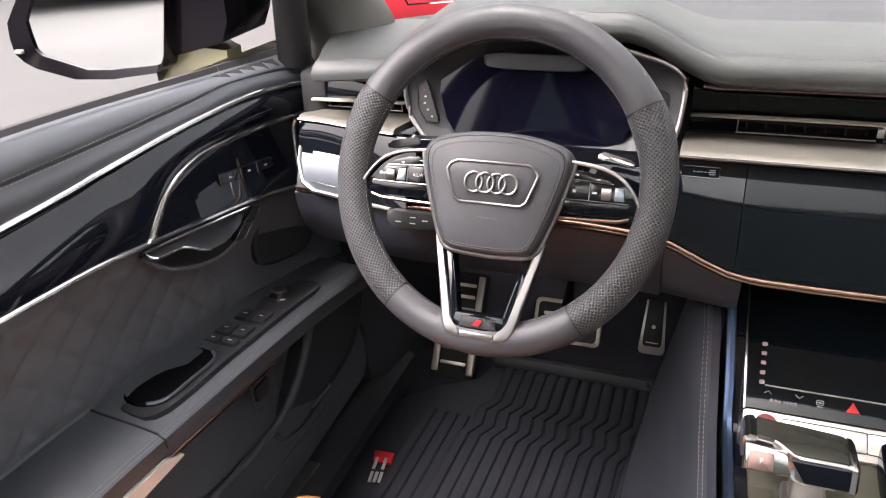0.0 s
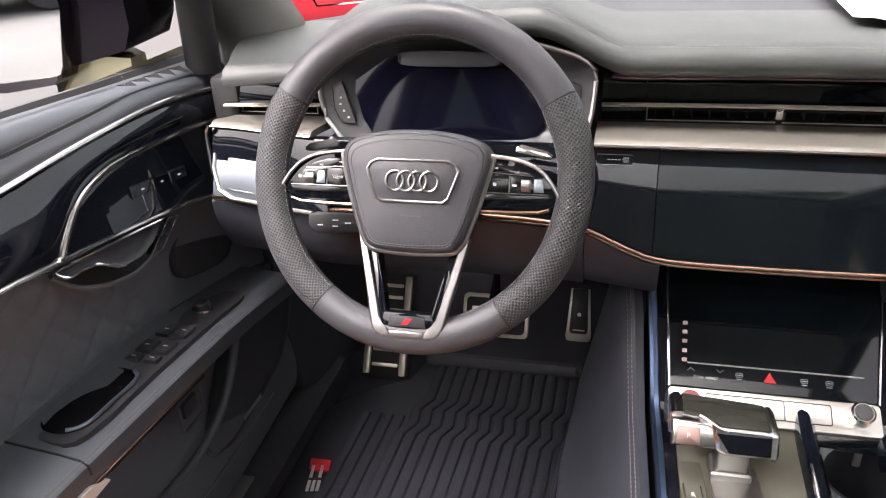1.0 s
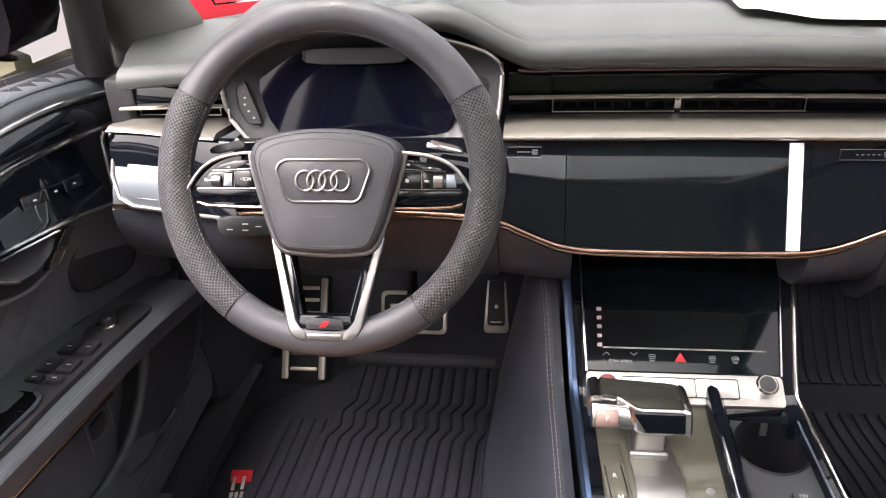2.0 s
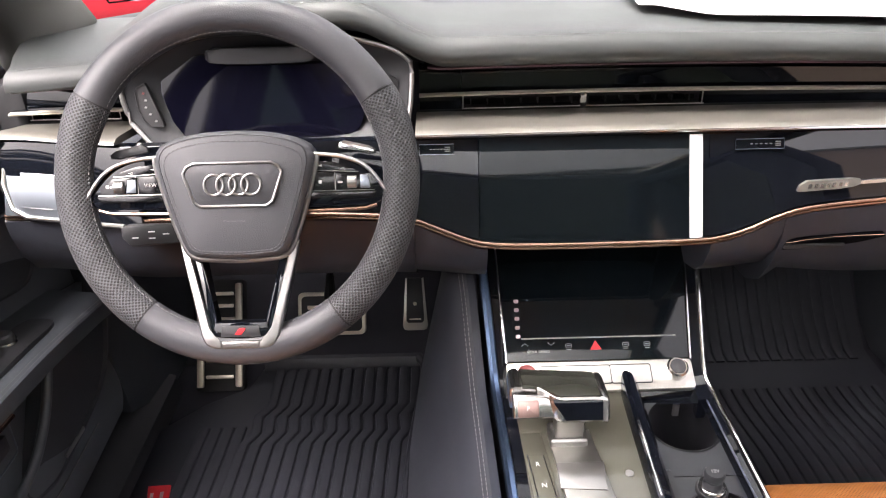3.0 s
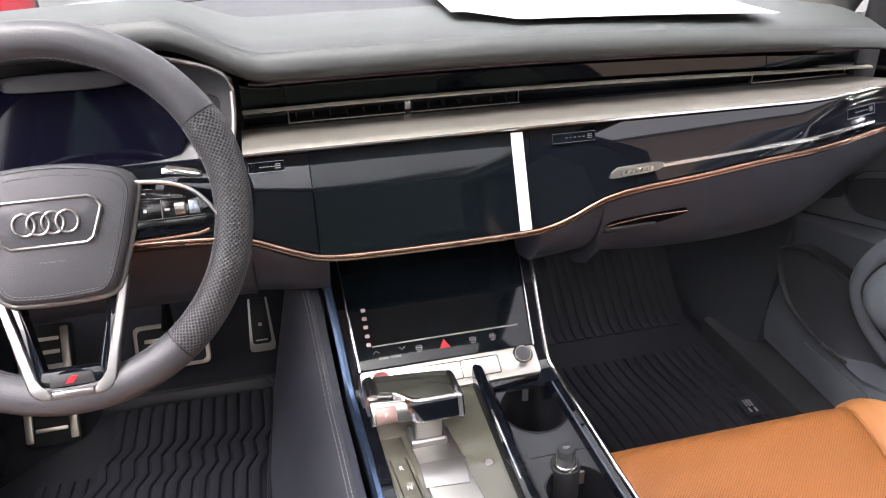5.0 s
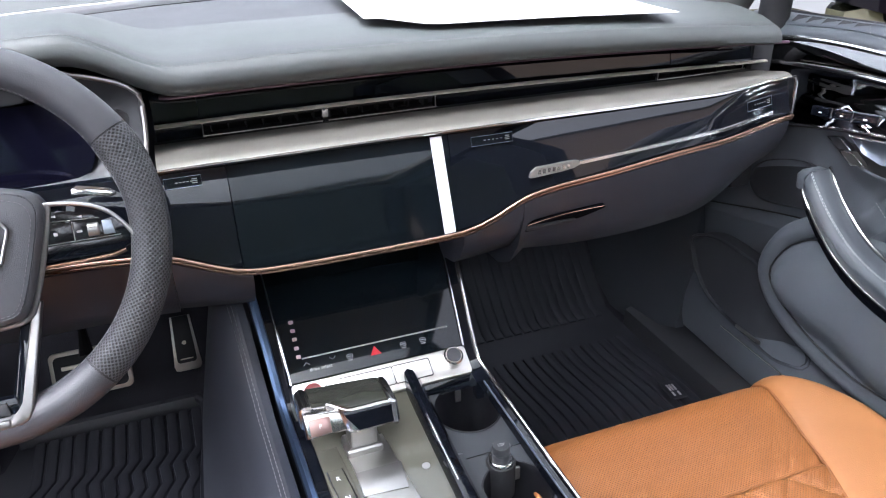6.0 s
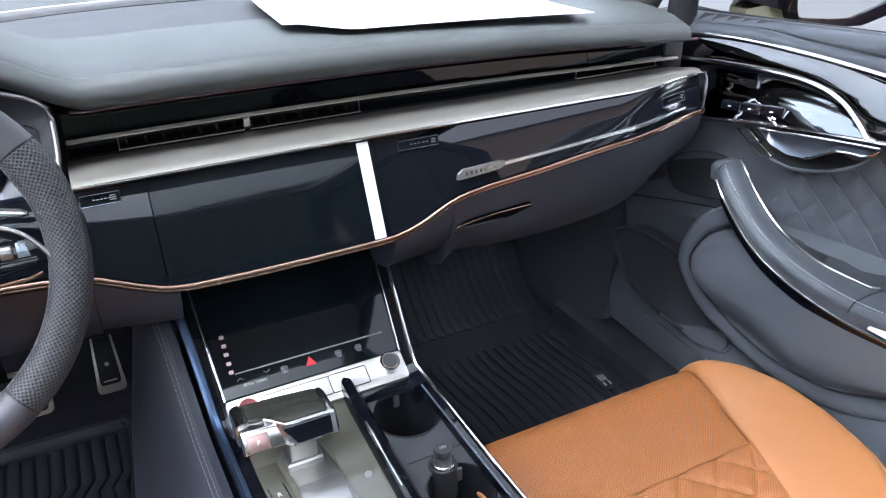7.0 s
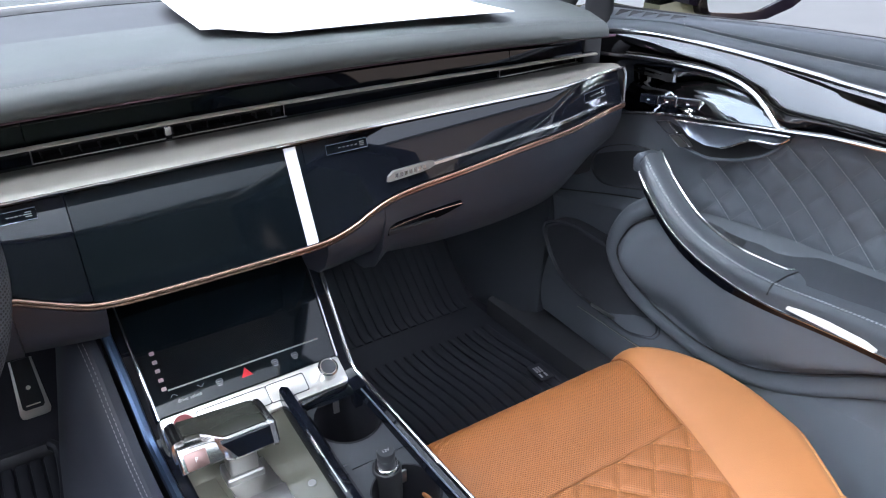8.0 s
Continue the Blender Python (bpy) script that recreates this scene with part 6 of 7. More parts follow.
well = smooth_outline([(-0.682, -0.190), (-0.681, -0.15), (-0.682, -0.108), (-0.692, -0.090), (-0.715, -0.084), (-0.732, -0.092), (-0.737, -0.13), (-0.737, -0.175), (-0.728, -0.200), (-0.70, -0.206)], 50)
# No hollow is cut here; black on the surface gives the shade of one.
part("grip_well", skin([[Vector((-0.702 + (x + 0.702) * k, -0.125 + (y + 0.125) * k, zt(x, y) + o)) for x, y in well] for k, o in ((1.03, 0.0), (1.0, 0.002), (0.97, 0.0006), (0.5, 0.0005))]), VOID, pk, "flat black patch for the shaded grip well")
part("well_edge", tube([Vector((x, y, zt(x, y) + 0.0025)) for x, y in sorted([w for w in well if w[0] > -0.6985], key=lambda w: w[1])], 0.0022, 6), GRAPHITE, pk, "pale edge of the grip well")
for i, y in enumerate((0.010, -0.032, -0.060)):
    for xx in (-0.690, -0.714):
        wk = part("window_switch", slab(rounded(0.019, 0.028 if i < 2 else 0.014, 0.002), 0, 0.005, Matrix.Translation((xx, y, zt(xx, y))) @ Matrix.Rotation(radians(-5), 4, "X"), 0.0015), HARD, pk, "window switch")
        part("mark", slab(rounded(0.006, 0.0014, 0.0005, 3), 0.0048, 0.0055, Matrix.Translation((xx, y, zt(xx, y)))), WHITE, wk)
mk = part("mirror_knob", disc(0.012, 0.0105, 0, 0.012, 28, Matrix.Translation((-0.706, 0.082, zt(0, 0.082))), 0.002), HARD, pk, "round mirror knob")
part("knob_ring", disc(0.0145, 0.0135, 0, 0.003, 28, Matrix.Translation((-0.706, 0.082, zt(0, 0.082)))), CHROME, mk, "chrome ring")
# boot release in the pocket
part("boot_switch", slab(rounded(0.03, 0.022, 0.002), 0, 0.005, Matrix.Translation((-0.688, -0.02, 0.335)) @ Matrix.Rotation(radians(90), 4, "Y") @ Matrix.Rotation(radians(90), 4, "Z"), 0.001), HARD, dl, "boot release switch")
part("switch_bezel", tube([Vector((-0.6835, -0.02 + a, 0.335 + b)) for a, b in rounded(0.052, 0.050, 0.006, 4)], 0.0012, 6, ring=True), GRAPHITE, dl, "bezel round the boot release")
part("pocket_lip", tube([Vector((-0.682, y, z)) for y, z in spline([(0.125, 0.395), (0.105, 0.352), (0.085, 0.322), (0.055, 0.292), (0.01, 0.268), (-0.06, 0.262), (-0.16, 0.272), (-0.30, 0.285)], 30)], 0.0065, 10, side=(1, 0, 0)), LEATHER, dl, "soft lip of the door pocket", angle=70)

# ---- seats ----
def seat(x0, front, group_label, flip=False):
    """A seat with perforated cushion, quilted insert, bolsters and backrest. x0: its middle; front: y of its front edge."""
    st = thing("front_seat", (x0, front - 0.25, 0.05), group_label, "car seat", "front seats")

    def side(y):
        """Half width of the cushion, narrowing to the rear."""
        return float(np.interp(front - y, [0, 0.03, 0.08, 0.14, 0.20, 0.28, 0.36, 0.42, 0.52], [0.165, 0.187, 0.213, 0.236, 0.246, 0.236, 0.195, 0.158, 0.10]))

    def seam(y):
        """Where the outer bolster meets the cushion: it runs inwards to the rear."""
        return float(np.interp(front - y, [0, 0.06, 0.20, 0.325, 0.52], [0.132, 0.118, 0.087, 0.048, -0.01]))

    def z_at(x, y):
        u = abs(x - x0)
        q = min(1, max(0, (x - x0 - seam(y)) / max(0.02, side(y) - seam(y))))
        b = 0.012 * math.sin(math.pi * q ** 0.8) - 0.050 * max(0, (u - (side(y) if x > x0 else 0.30) + 0.045) / 0.045) ** 2
        f = front - (0.045 * step(u, 0.13, 0.21) if x > x0 else 0) - y
        roll = -0.075 * (1 - min(1, max(0, f) / 0.075)) ** 2.4
        return 0.297 + b + roll - 0.03 * step(f, 0.1, 0.5) + 0.006 * math.sin(min(1, max(0, f) / 0.15) * math.pi)

    def patch(xa, xb, ya, yb, name, mat, label, dens=None, quilt=False, nx=24, ny=24, bound=None):
        bm = bmesh.new()
        lay = bm.loops.layers.uv.new("uv")
        g = {}
        for i in range(nx + 1):
            for j in range(ny + 1):
                lo, hi = (xa, xb) if bound is None else bound(ya + (yb - ya) * j / ny)
                x = lo + (hi - lo) * i / nx
                y = ya + (yb - ya) * j / ny
                z = z_at(x, y)
                e = min(i, nx - i, 3) / 3 if not quilt else 1
                z -= 0.004 * (1 - min(1, e)) ** 2 + 0.004 * (1 - min(1, min(j, ny - j) / 2)) ** 2
                if quilt:
                    a, b = (x - x0) / 0.062 + y / 0.062, (x - x0) / 0.062 - y / 0.062
                    w = min(abs(a - round(a)), abs(b - round(b)))
                    z += 0.005 * (1 - math.exp(-w / 0.10)) - 0.004
                g[i, j] = bm.verts.new((x, y, z))
        for i in range(nx):
            for j in range(ny):
                f = bm.faces.new((g[i, j], g[i + 1, j], g[i + 1, j + 1], g[i, j + 1]))
                for lo in f.loops:
                    lo[lay].uv = (lo.vert.co.x / 0.0029, lo.vert.co.y / 0.0029)
        return part(name, bm, mat, st, label, angle=80)

    patch(x0 - 0.240, x0 + 0.130, front + 0.0, front - 0.193, "front_cushion", CAMELP, "perforated camel leather cushion front", bound=lambda y: (x0 - 0.240, x0 + seam(y) - 0.0008))
    patch(x0 - 0.240, x0 + 0.130, front - 0.193, front - 0.52, "insert", CAMELP, "quilted perforated camel leather insert", quilt=True, nx=80, ny=130, bound=lambda y: (x0 - 0.240, x0 + seam(y) - 0.0008))
    for sgn, xa, xb in ((1, 0.1315, 0.26), (-1, -0.2415, -0.262)):
        lo, hi = x0 + min(xa, xb), x0 + max(xa, xb)

        def bnd(y, sgn=sgn, xa=xa, xb=xb):
            wide = sgn * (side(y) if sgn > 0 else 0.262)
            inner = seam(y) + 0.0008 if sgn > 0 else xa
            return (x0 + min(inner, wide), x0 + max(inner, wide))

        patch(lo, hi, front - 0.004, front - 0.52, "bolster", CAMEL, "smooth camel leather side bolster", nx=30, ny=50, bound=bnd)
        if sgn < 0:
            continue
        edge = lambda y, inset: x0 + sgn * (abs(bnd(y)[1 if sgn > 0 else 0] - x0) - inset)
        for inset, r, lift, mat, lab in ((0.017, 0.0026, 0.0012, CAMEL, "leather piping on the bolster"), (0.0205, 0.0011, 0.0003, THREADC, "tan seam beside the piping")):
            part("piping", tube([Vector((edge(y, inset), y, z_at(edge(y, inset), y) + lift)) for y in np.linspace(front - 0.03, front - 0.5, 36)], r, 8), mat, st, lab)
    part("seam", tube([Vector((x, front - 0.1928, z_at(x, front - 0.193) - 0.0036)) for x in np.linspace(x0 - 0.235, x0 + seam(front - 0.193), 16)], 0.0016, 6), material("dark_tan", (0.25, 0.09, 0.025), 0.7, bump=0.0) if "dark_tan" not in bpy.data.materials else bpy.data.materials["dark_tan"], st)
    part("seam", tube([Vector((x0 + seam(y), y, z_at(x0 + seam(y), y) - 0.0022)) for y in np.linspace(front - 0.015, front - 0.5, 30)], 0.0018, 6), bpy.data.materials["dark_tan"], st)
    for k in range(-12, 13):
        for sg in (1, -1):
            pts = []
            for y in np.linspace(front - 0.197, front - 0.51, 40):
                a = x0 + 0.062 * k - sg * y
                if x0 - 0.232 < a < x0 + seam(y) - 0.004:
                    pts.append(Vector((a, y, z_at(a, y) - 0.0030)))
            if len(pts) > 2:
                part("quilt_seam", stitches(pts, 0.0035, 0.0022, 0.0004), THREADC, st)
    part("seat_base", skin([[Vector((x0 + w * a, front + o - 0.005, z)) for a, w in ((-1, 0.16), (1, 0.16))] + [Vector((x0 + w, front - 0.5, z)), Vector((x0 - w, front - 0.5, z))] for o, w, z in ((-0.10, 0.18, 0.06), (-0.03, 0.19, 0.16), (-0.022, 0.20, 0.205))]), LEATHER, st, "dark seat base")
    part("skirt", skin([[Vector((x0 + k * math.copysign(1, math.cos(a)) * abs(math.cos(a)) ** 0.5, front - 0.27 + (0.262 + 0.0 * k) * math.copysign(1, math.sin(a)) * abs(math.sin(a)) ** 0.4, z)) for a in np.linspace(0, 2 * math.pi, 40, endpoint=False)] for k, z in ((0.19, 0.20), (0.205, 0.21), (0.208, 0.235))]), CAMEL, st, "camel leather seat side")
    bk = front - 0.50
    # Unseen backrest and headrest, blackened and laid flat so the fascia reflects no camel.
    part("backrest", skin([[Vector((x0 + w * math.copysign(1, math.cos(a)) * abs(math.cos(a)) ** 0.6, y + 0.06 * math.copysign(1, math.sin(a)) * abs(math.sin(a)) ** 0.6, z)) for a in np.linspace(0, 2 * math.pi, 36, endpoint=False)] for w, y, z in ((0.20, bk - 0.02, 0.24), (0.235, bk - 0.16, 0.30), (0.24, bk - 0.36, 0.37), (0.20, bk - 0.54, 0.43), (0.13, bk - 0.60, 0.45))]), LEATHER, st, "unseen backrest, blackened and laid flat to keep it out of reflections", angle=70)
    part("headrest", skin([[Vector((x0 + w * math.cos(a), bk - 0.68 + 0.05 * math.sin(a), z)) for a in np.linspace(0, 2 * math.pi, 30, endpoint=False)] for w, z in ((0.09, 0.42), (0.125, 0.44), (0.13, 0.50), (0.09, 0.53))]), LEATHER, st, "unseen headrest, blackened like the backrest", angle=70)
    for sg in (-1, 1):
        part("post", tube([Vector((x0 + sg * 0.05, bk - 0.56, 0.44)), Vector((x0 + sg * 0.05, bk - 0.66, 0.47))], 0.006, 8), CHROME, st)
    if flip:
        for ob in st.children:
            ob.data.transform(Matrix.Translation((x0, 0, 0)) @ Matrix.Scale(-1, 4, (1, 0, 0)) @ Matrix.Translation((-x0, 0, 0)))
            ob.data.flip_normals()
    return st


seat(0.402, -0.020, "camel leather passenger seat with perforated, quilted cushion")
seat(-0.41, -0.098, "camel leather driver seat pushed far back", True)
# Unseen bench, added dark so that screen and fascia reflect little.
rear = thing("rear_bench", (0, -1.6, 0.05), "unseen rear bench, kept dark for the fascia reflection", "car seat")
part("cushion", box(-0.62, 0.62, -1.75, -1.25, 0.12, 0.34, 0.05, 4), LEATHER, rear)
part("backrest", box(-0.62, 0.62, -1.93, -1.74, 0.3, 0.85, 0.05, 4), LEATHER, rear)

# ---- body shell: pillars, roof, glass ----
shell = thing("cabin_shell", (0, 0, 0), "olive car body shell with taupe headliner", "car body")
PILLAR = material("pillar_cloth", (0.115, 0.115, 0.112), 0.9, grain=700, bump=0.4, spec=0.2)
for s in (-1, 1):
    lp = []
    for x, y, z, w, dd in ((0.697, 0.37, 0.68, 0.068, 0.05), (0.693, 0.352, 0.735, 0.060, 0.05), (0.702, 0.338, 0.765, 0.061, 0.045), (0.722, 0.32, 0.79, 0.057, 0.04), (0.715, 0.25, 0.86, 0.050, 0.04), (0.67, 0.12, 0.98, 0.036, 0.04), (0.60, -0.12, 1.16, 0.05, 0.04), (0.55, -0.30, 1.24, 0.06, 0.04)):
        lp.append([Vector((s * (x + w * math.cos(a)), y + dd * math.sin(a) * 0.6 - dd * 0.4 * math.cos(a), z + dd * 0.7 * math.sin(a))) for a in np.linspace(0, 2 * math.pi, 20, endpoint=False)])
    part("front_pillar", skin(lp), PILLAR, shell, "grey cloth pillar trim", angle=60)
    part("window_post", tube([Vector((s * 0.745, 0.262, 0.70)), Vector((s * 0.735, 0.25, 0.80)), Vector((s * 0.715, 0.12, 0.95)), Vector((s * 0.65, -0.1, 1.15))], 0.024, 20), DARK, shell, "black window frame")
    # Unseen pillar, set back, leant and blackened to bound the fascia's tan reflection.
    part("middle_pillar", skin([[Vector((s * (x + dx), y + dy, z)) for dx, dy in ((-0.03, -0.12), (-0.03, 0.12), (0.03, 0.12), (0.03, -0.12))] for x, y, z in ((0.735, -0.90, 0.05), (0.735, -0.88, 0.74), (0.60, -0.80, 1.22))]), DARK, shell, "unseen pillar, blackened to shape the fascia reflection")
    part("outer_skin", skin([[Vector((s * x, y, z)) for x, z in ((0.80, 0.722 - 0.09 * step(y, 0.3, 0.7)), (0.86, 0.70 - 0.09 * step(y, 0.3, 0.7)), (0.92, 0.55), (0.94, 0.30), (0.90, 0.0), (0.86, -0.1), (0.82, -0.1), (0.81, 0.3))] for y in (0.95, 0.7, 0.5, 0.3, -0.5, -0.84)]), material("olive_paint", (0.30, 0.285, 0.19), 0.16, 0.5, grain=60, bump=0.0, coat=1.0) if "olive_paint" not in bpy.data.materials else bpy.data.materials["olive_paint"], shell, "olive metallic car paint")
    # Rail darkened to keep it from showing in the fascia.
    part("roof_rail", tube([Vector((s * 0.60, -0.20, 1.205)), Vector((s * 0.60, -0.9, 1.225)), Vector((s * 0.56, -1.7, 1.12)), Vector((s * 0.62, -2.05, 0.86))], 0.045, 10), DARK, shell)
for s in (-1, 1):
    part("rear_quarter", skin([[Vector((s * x, y, z)) for x, z in ((0.82, 0.70 + 0.03 * step(y, -1.2, -2.0)), (0.87, 0.69 + 0.03 * step(y, -1.2, -2.0)), (0.93 - 0.1 * step(y, -2.2, -2.75), 0.55), (0.94 - 0.1 * step(y, -2.2, -2.75), 0.30), (0.90 - 0.1 * step(y, -2.2, -2.75), 0.0), (0.86, -0.1), (0.82, -0.1), (0.81, 0.3))] for y in (-0.845, -1.4, -2.0, -2.4, -2.75)]), bpy.data.materials["olive_paint"], shell, "olive metallic car paint")
    part("front_wing", skin([[Vector((s * x, y, z)) for x, z in ((0.80, 0.60 - 0.18 * step(y, 1.4, 2.1)), (0.90, 0.56 - 0.18 * step(y, 1.4, 2.1)), (0.94 - 0.12 * step(y, 1.6, 2.15), 0.30), (0.90 - 0.12 * step(y, 1.6, 2.15), 0.0), (0.80, -0.1))] for y in (0.955, 1.4, 1.8, 2.1)]), bpy.data.materials["olive_paint"], shell, "olive front wing")
    for wy in (1.35, -1.70):
        wl0 = part("wheel", disc(0.35, 0.35, -0.12, 0.12, 40, Matrix.Translation((s * 0.86, wy, -0.01)) @ Matrix.Rotation(radians(90), 4, "Y"), 0.02), RUBBER, shell, "black tyre")
        part("rim", disc(0.25, 0.24, 0.0, 0.128, 32, Matrix.Translation((s * 0.86, wy, -0.01)) @ Matrix.Rotation(radians(90 * s), 4, "Y"), 0.02), SATIN, wl0)
part("boot_lid", skin([[Vector((x, y, z - 0.05 * x * x)) for y, z in ((-2.0, 0.82), (-2.4, 0.80), (-2.72, 0.74), (-2.80, 0.55), (-2.80, 0.0), (-2.0, -0.05))] for x in np.linspace(-0.84, 0.84, 12)]), bpy.data.materials["olive_paint"], shell, "olive boot lid and bumper")
part("front_bumper", skin([[Vector((x, y - 0.12 * x * x, z)) for y, z in ((2.06, 0.42), (2.16, 0.36), (2.20, 0.15), (2.16, -0.12), (2.0, -0.14))] for x in np.linspace(-0.88, 0.88, 12)]), bpy.data.materials["olive_paint"], shell, "olive front bumper")
for x0, x1, y0, y1 in ((-0.62, 0.62, -0.08, -0.72), (-0.62, -0.48, -0.72, -1.50), (0.48, 0.62, -0.72, -1.50), (-0.62, 0.62, -1.50, -1.65)):
    part("roof_panel", skin([[Vector((x, y, 1.235 - 0.10 * x * x)) for y in (y0, y1)] + [Vector((x, y, 1.275 - 0.10 * x * x)) for y in (y1, y0)] for x in np.linspace(x0, x1, 6)]), LINER, shell, "taupe cloth headliner")
part("rear_shelf", box(-0.70, 0.70, -2.1, -1.9, 0.80, 0.84, 0.01), LEATHER, shell)
part("bulkhead", box(-0.80, 0.80, -2.0, -1.95, -0.02, 0.80), HARD, shell)
part("cowl", skin([[Vector((x, 0.715 - 0.55 * x * x + o, z)) for o, z in ((0.0, 0.737 - 0.035 * x * x), (0.02, 0.741 - 0.035 * x * x), (0.16, 0.72 - 0.05 * x * x), (0.16, 0.66), (0.0, 0.66))] for x in np.linspace(-0.74, 0.74, 14)]), DARK, shell, "black cowl at the windscreen base")
part("bonnet", skin([[Vector((x, y, z - 0.10 * x * x)) for y, z in ((0.86, 0.66), (1.3, 0.62), (1.8, 0.54), (2.05, 0.40), (2.05, 0.0), (0.86, 0.0))] for x in np.linspace(-0.88, 0.88, 14)]), bpy.data.materials["olive_paint"], shell, "olive bonnet")


# Unseen trim, added in bright tan for the passenger fascia to reflect.
REARTRIM = material("tan_rear_trim", (0.46, 0.33, 0.24), 0.6, grain=700, bump=0.25, vary=0.15)
for s in (-1, 1):
    part("rear_door_trim", skin([[Vector((s * x, y, z)) for x, z in ((0.755, 0.735), (0.735, 0.70), (0.73, 0.45), (0.735, 0.10), (0.79, 0.10), (0.79, 0.735))] for y in (-0.605, -1.2, -1.90)]), REARTRIM, shell, "unseen rear door trim, tan for the fascia reflection")


def glass_material(name, tint):
    m = bpy.data.materials.new(name)
    m.use_nodes = True
    b = m.node_tree.nodes["Principled BSDF"]
    b.inputs["Base Color"].default_value = (*tint, 1)
    b.inputs["Roughness"].default_value = 0.0
    b.inputs["Transmission Weight"].default_value = 1.0
    b.inputs["IOR"].default_value = 1.45
    return m


GLASS = glass_material("window_glass", (0.93, 0.97, 0.95))
g = part("windscreen", skin([[Vector((x, y - 0.55 * x * x * (1.3 - z) / 0.55, z)) for y, z in spline([(0.735, 0.745), (0.42, 0.95), (0.15, 1.11), (-0.08, 1.235)], 14)] + [Vector((x, y + 0.004 - 0.55 * x * x * (1.3 - z) / 0.55, z + 0.004)) for y, z in spline([(0.735, 0.745), (0.42, 0.95), (0.15, 1.11), (-0.08, 1.235)], 14)[::-1]] for x in np.linspace(-0.66, 0.66, 12)]), GLASS, shell, "clear windscreen")
g.visible_shadow = False

# Unseen roof opening, added and placed to light the cabin from behind.
g = part("sunroof", skin([[Vector((x, y, 1.268 - 0.10 * x * x)) for y in (-0.72, -1.50)] + [Vector((x, y, 1.273 - 0.10 * x * x)) for y in (-1.50, -0.72)] for x in np.linspace(-0.48, 0.48, 6)]), GLASS, shell, "clear roof opening added to let light into the cabin")
g.visible_shadow = False

# Unseen glass, its tint added to darken what screen and fascia reflect.
PRIVACY = glass_material("privacy_glass", (0.12, 0.18, 0.16))
g = part("rear_window", skin([[Vector((x, y - 0.10 * x * x, z - 0.12 * x * x)) for y, z in ((-1.66, 1.255), (-2.02, 0.83), (-2.025, 0.833), (-1.665, 1.258))] for x in np.linspace(-0.66, 0.66, 10)]), PRIVACY, shell, "unseen rear window, tinted to keep reflections dark")
for s in (-1, 1):
    part("rear_side_window", skin([[Vector((s * x, y, z)) for x, z in ((0.775, 0.73), (0.61, 1.20), (0.614, 1.20), (0.779, 0.73))] for y in (-0.90, -1.3, -1.66)]), PRIVACY, shell, "unseen rear side window, tinted to keep reflections dark")
    part("rear_pillar", skin([[Vector((s * x, y, z)) for x, z in ((0.78, 0.72), (0.60, 1.20), (0.64, 1.21), (0.81, 0.72))] for y in (-1.665, -2.02)]), DARK, shell, "dark rear pillar")

# ---- door mirrors ----
MCAP = material("mirror_housing", (0.004, 0.003, 0.005), 0.12, bump=0.0, spec=0.2)
MIRROR = material("mirror_glass", (0.9, 0.92, 0.92), 0.02, 1.0, bump=0.0, vary=0.02)
for s in (-1, 1):
    mi = thing("door_mirror", (s * 0.86, 0.2, 0.72), "dark door mirror with framed glass", "door mirror", "door mirrors")
    # angular outlines of housing and glass, on a plane across the car
    hull = [(-1.140, 0.765), (-1.143, 0.742), (-1.141, 0.721), (-1.128, 0.709), (-1.108, 0.700), (-1.041, 0.687), (-0.976, 0.690), (-0.901, 0.702), (-0.885, 0.712), (-0.879, 0.725), (-0.862, 0.801), (-0.862, 0.835), (-0.88, 0.850), (-1.05, 0.852), (-1.075, 0.842)]
    pane = [(-1.107, 0.768), (-1.106, 0.748), (-1.103, 0.729), (-1.098, 0.723), (-1.090, 0.719), (-1.017, 0.702), (-0.973, 0.704), (-0.901, 0.7125), (-0.890, 0.716), (-0.884, 0.727), (-0.866, 0.801), (-0.866, 0.830), (-0.88, 0.842), (-1.04, 0.843), (-1.062, 0.833)]
    mm = lambda x, z, y: Vector((-s * x, y + 0.03 * (x + 1.0), z))
    shrink = lambda k: [(-1.0 + (x + 1.0) * k, 0.77 + (z - 0.77) * k) for x, z in hull]
    part("housing", skin([[mm(x, z, 0.156) for x, z in pane], [mm(x, z, 0.150) for x, z in pane], [mm(x, z, 0.147) for x, z in shrink(0.985)], [mm(x, z, 0.152) for x, z in hull], [mm(x, z, 0.185) for x, z in hull], [mm(x, z, 0.235) for x, z in shrink(0.93)], [mm(x, z, 0.27) for x, z in shrink(0.7)]]), MCAP, mi, "gloss black housing", angle=25)
    part("glass", skin([[mm(x, z, y) for x, z in pane] for y in (0.1555, 0.1535)]), MIRROR, mi, "mirror glass")
    part("indicator", box(*sorted((-s * -1.135, -s * -1.122)), 0.138, 0.152, 0.722, 0.728, 0.002), PRINT, mi)
    part("foot", skin([[Vector((s * x, y, z)) for y, z in ((0.18, zl), (yb, zl), (yb, zh), (0.18, zh))] for x, zl, zh, yb in ((0.80, 0.70, 0.732, 0.215), (0.84, 0.695, 0.734, 0.245), (0.89, 0.68, 0.722, 0.27), (0.92, 0.672, 0.70, 0.27))]), bpy.data.materials["olive_paint"], mi, "olive mirror foot", angle=50)
    part("cap", skin([[Vector((s * x, y, z)) for y, z in ((0.17, lo), (0.28, lo + 0.005), (0.29, hi - 0.01), (0.17, hi))] for x, lo, hi in ((0.915, 0.685, 0.85), (0.885, 0.722, 0.86), (0.84, 0.733, 0.855), (0.798, 0.744, 0.84), (0.785, 0.772, 0.82))]), MCAP, mi, "gloss black inner cap", angle=25)

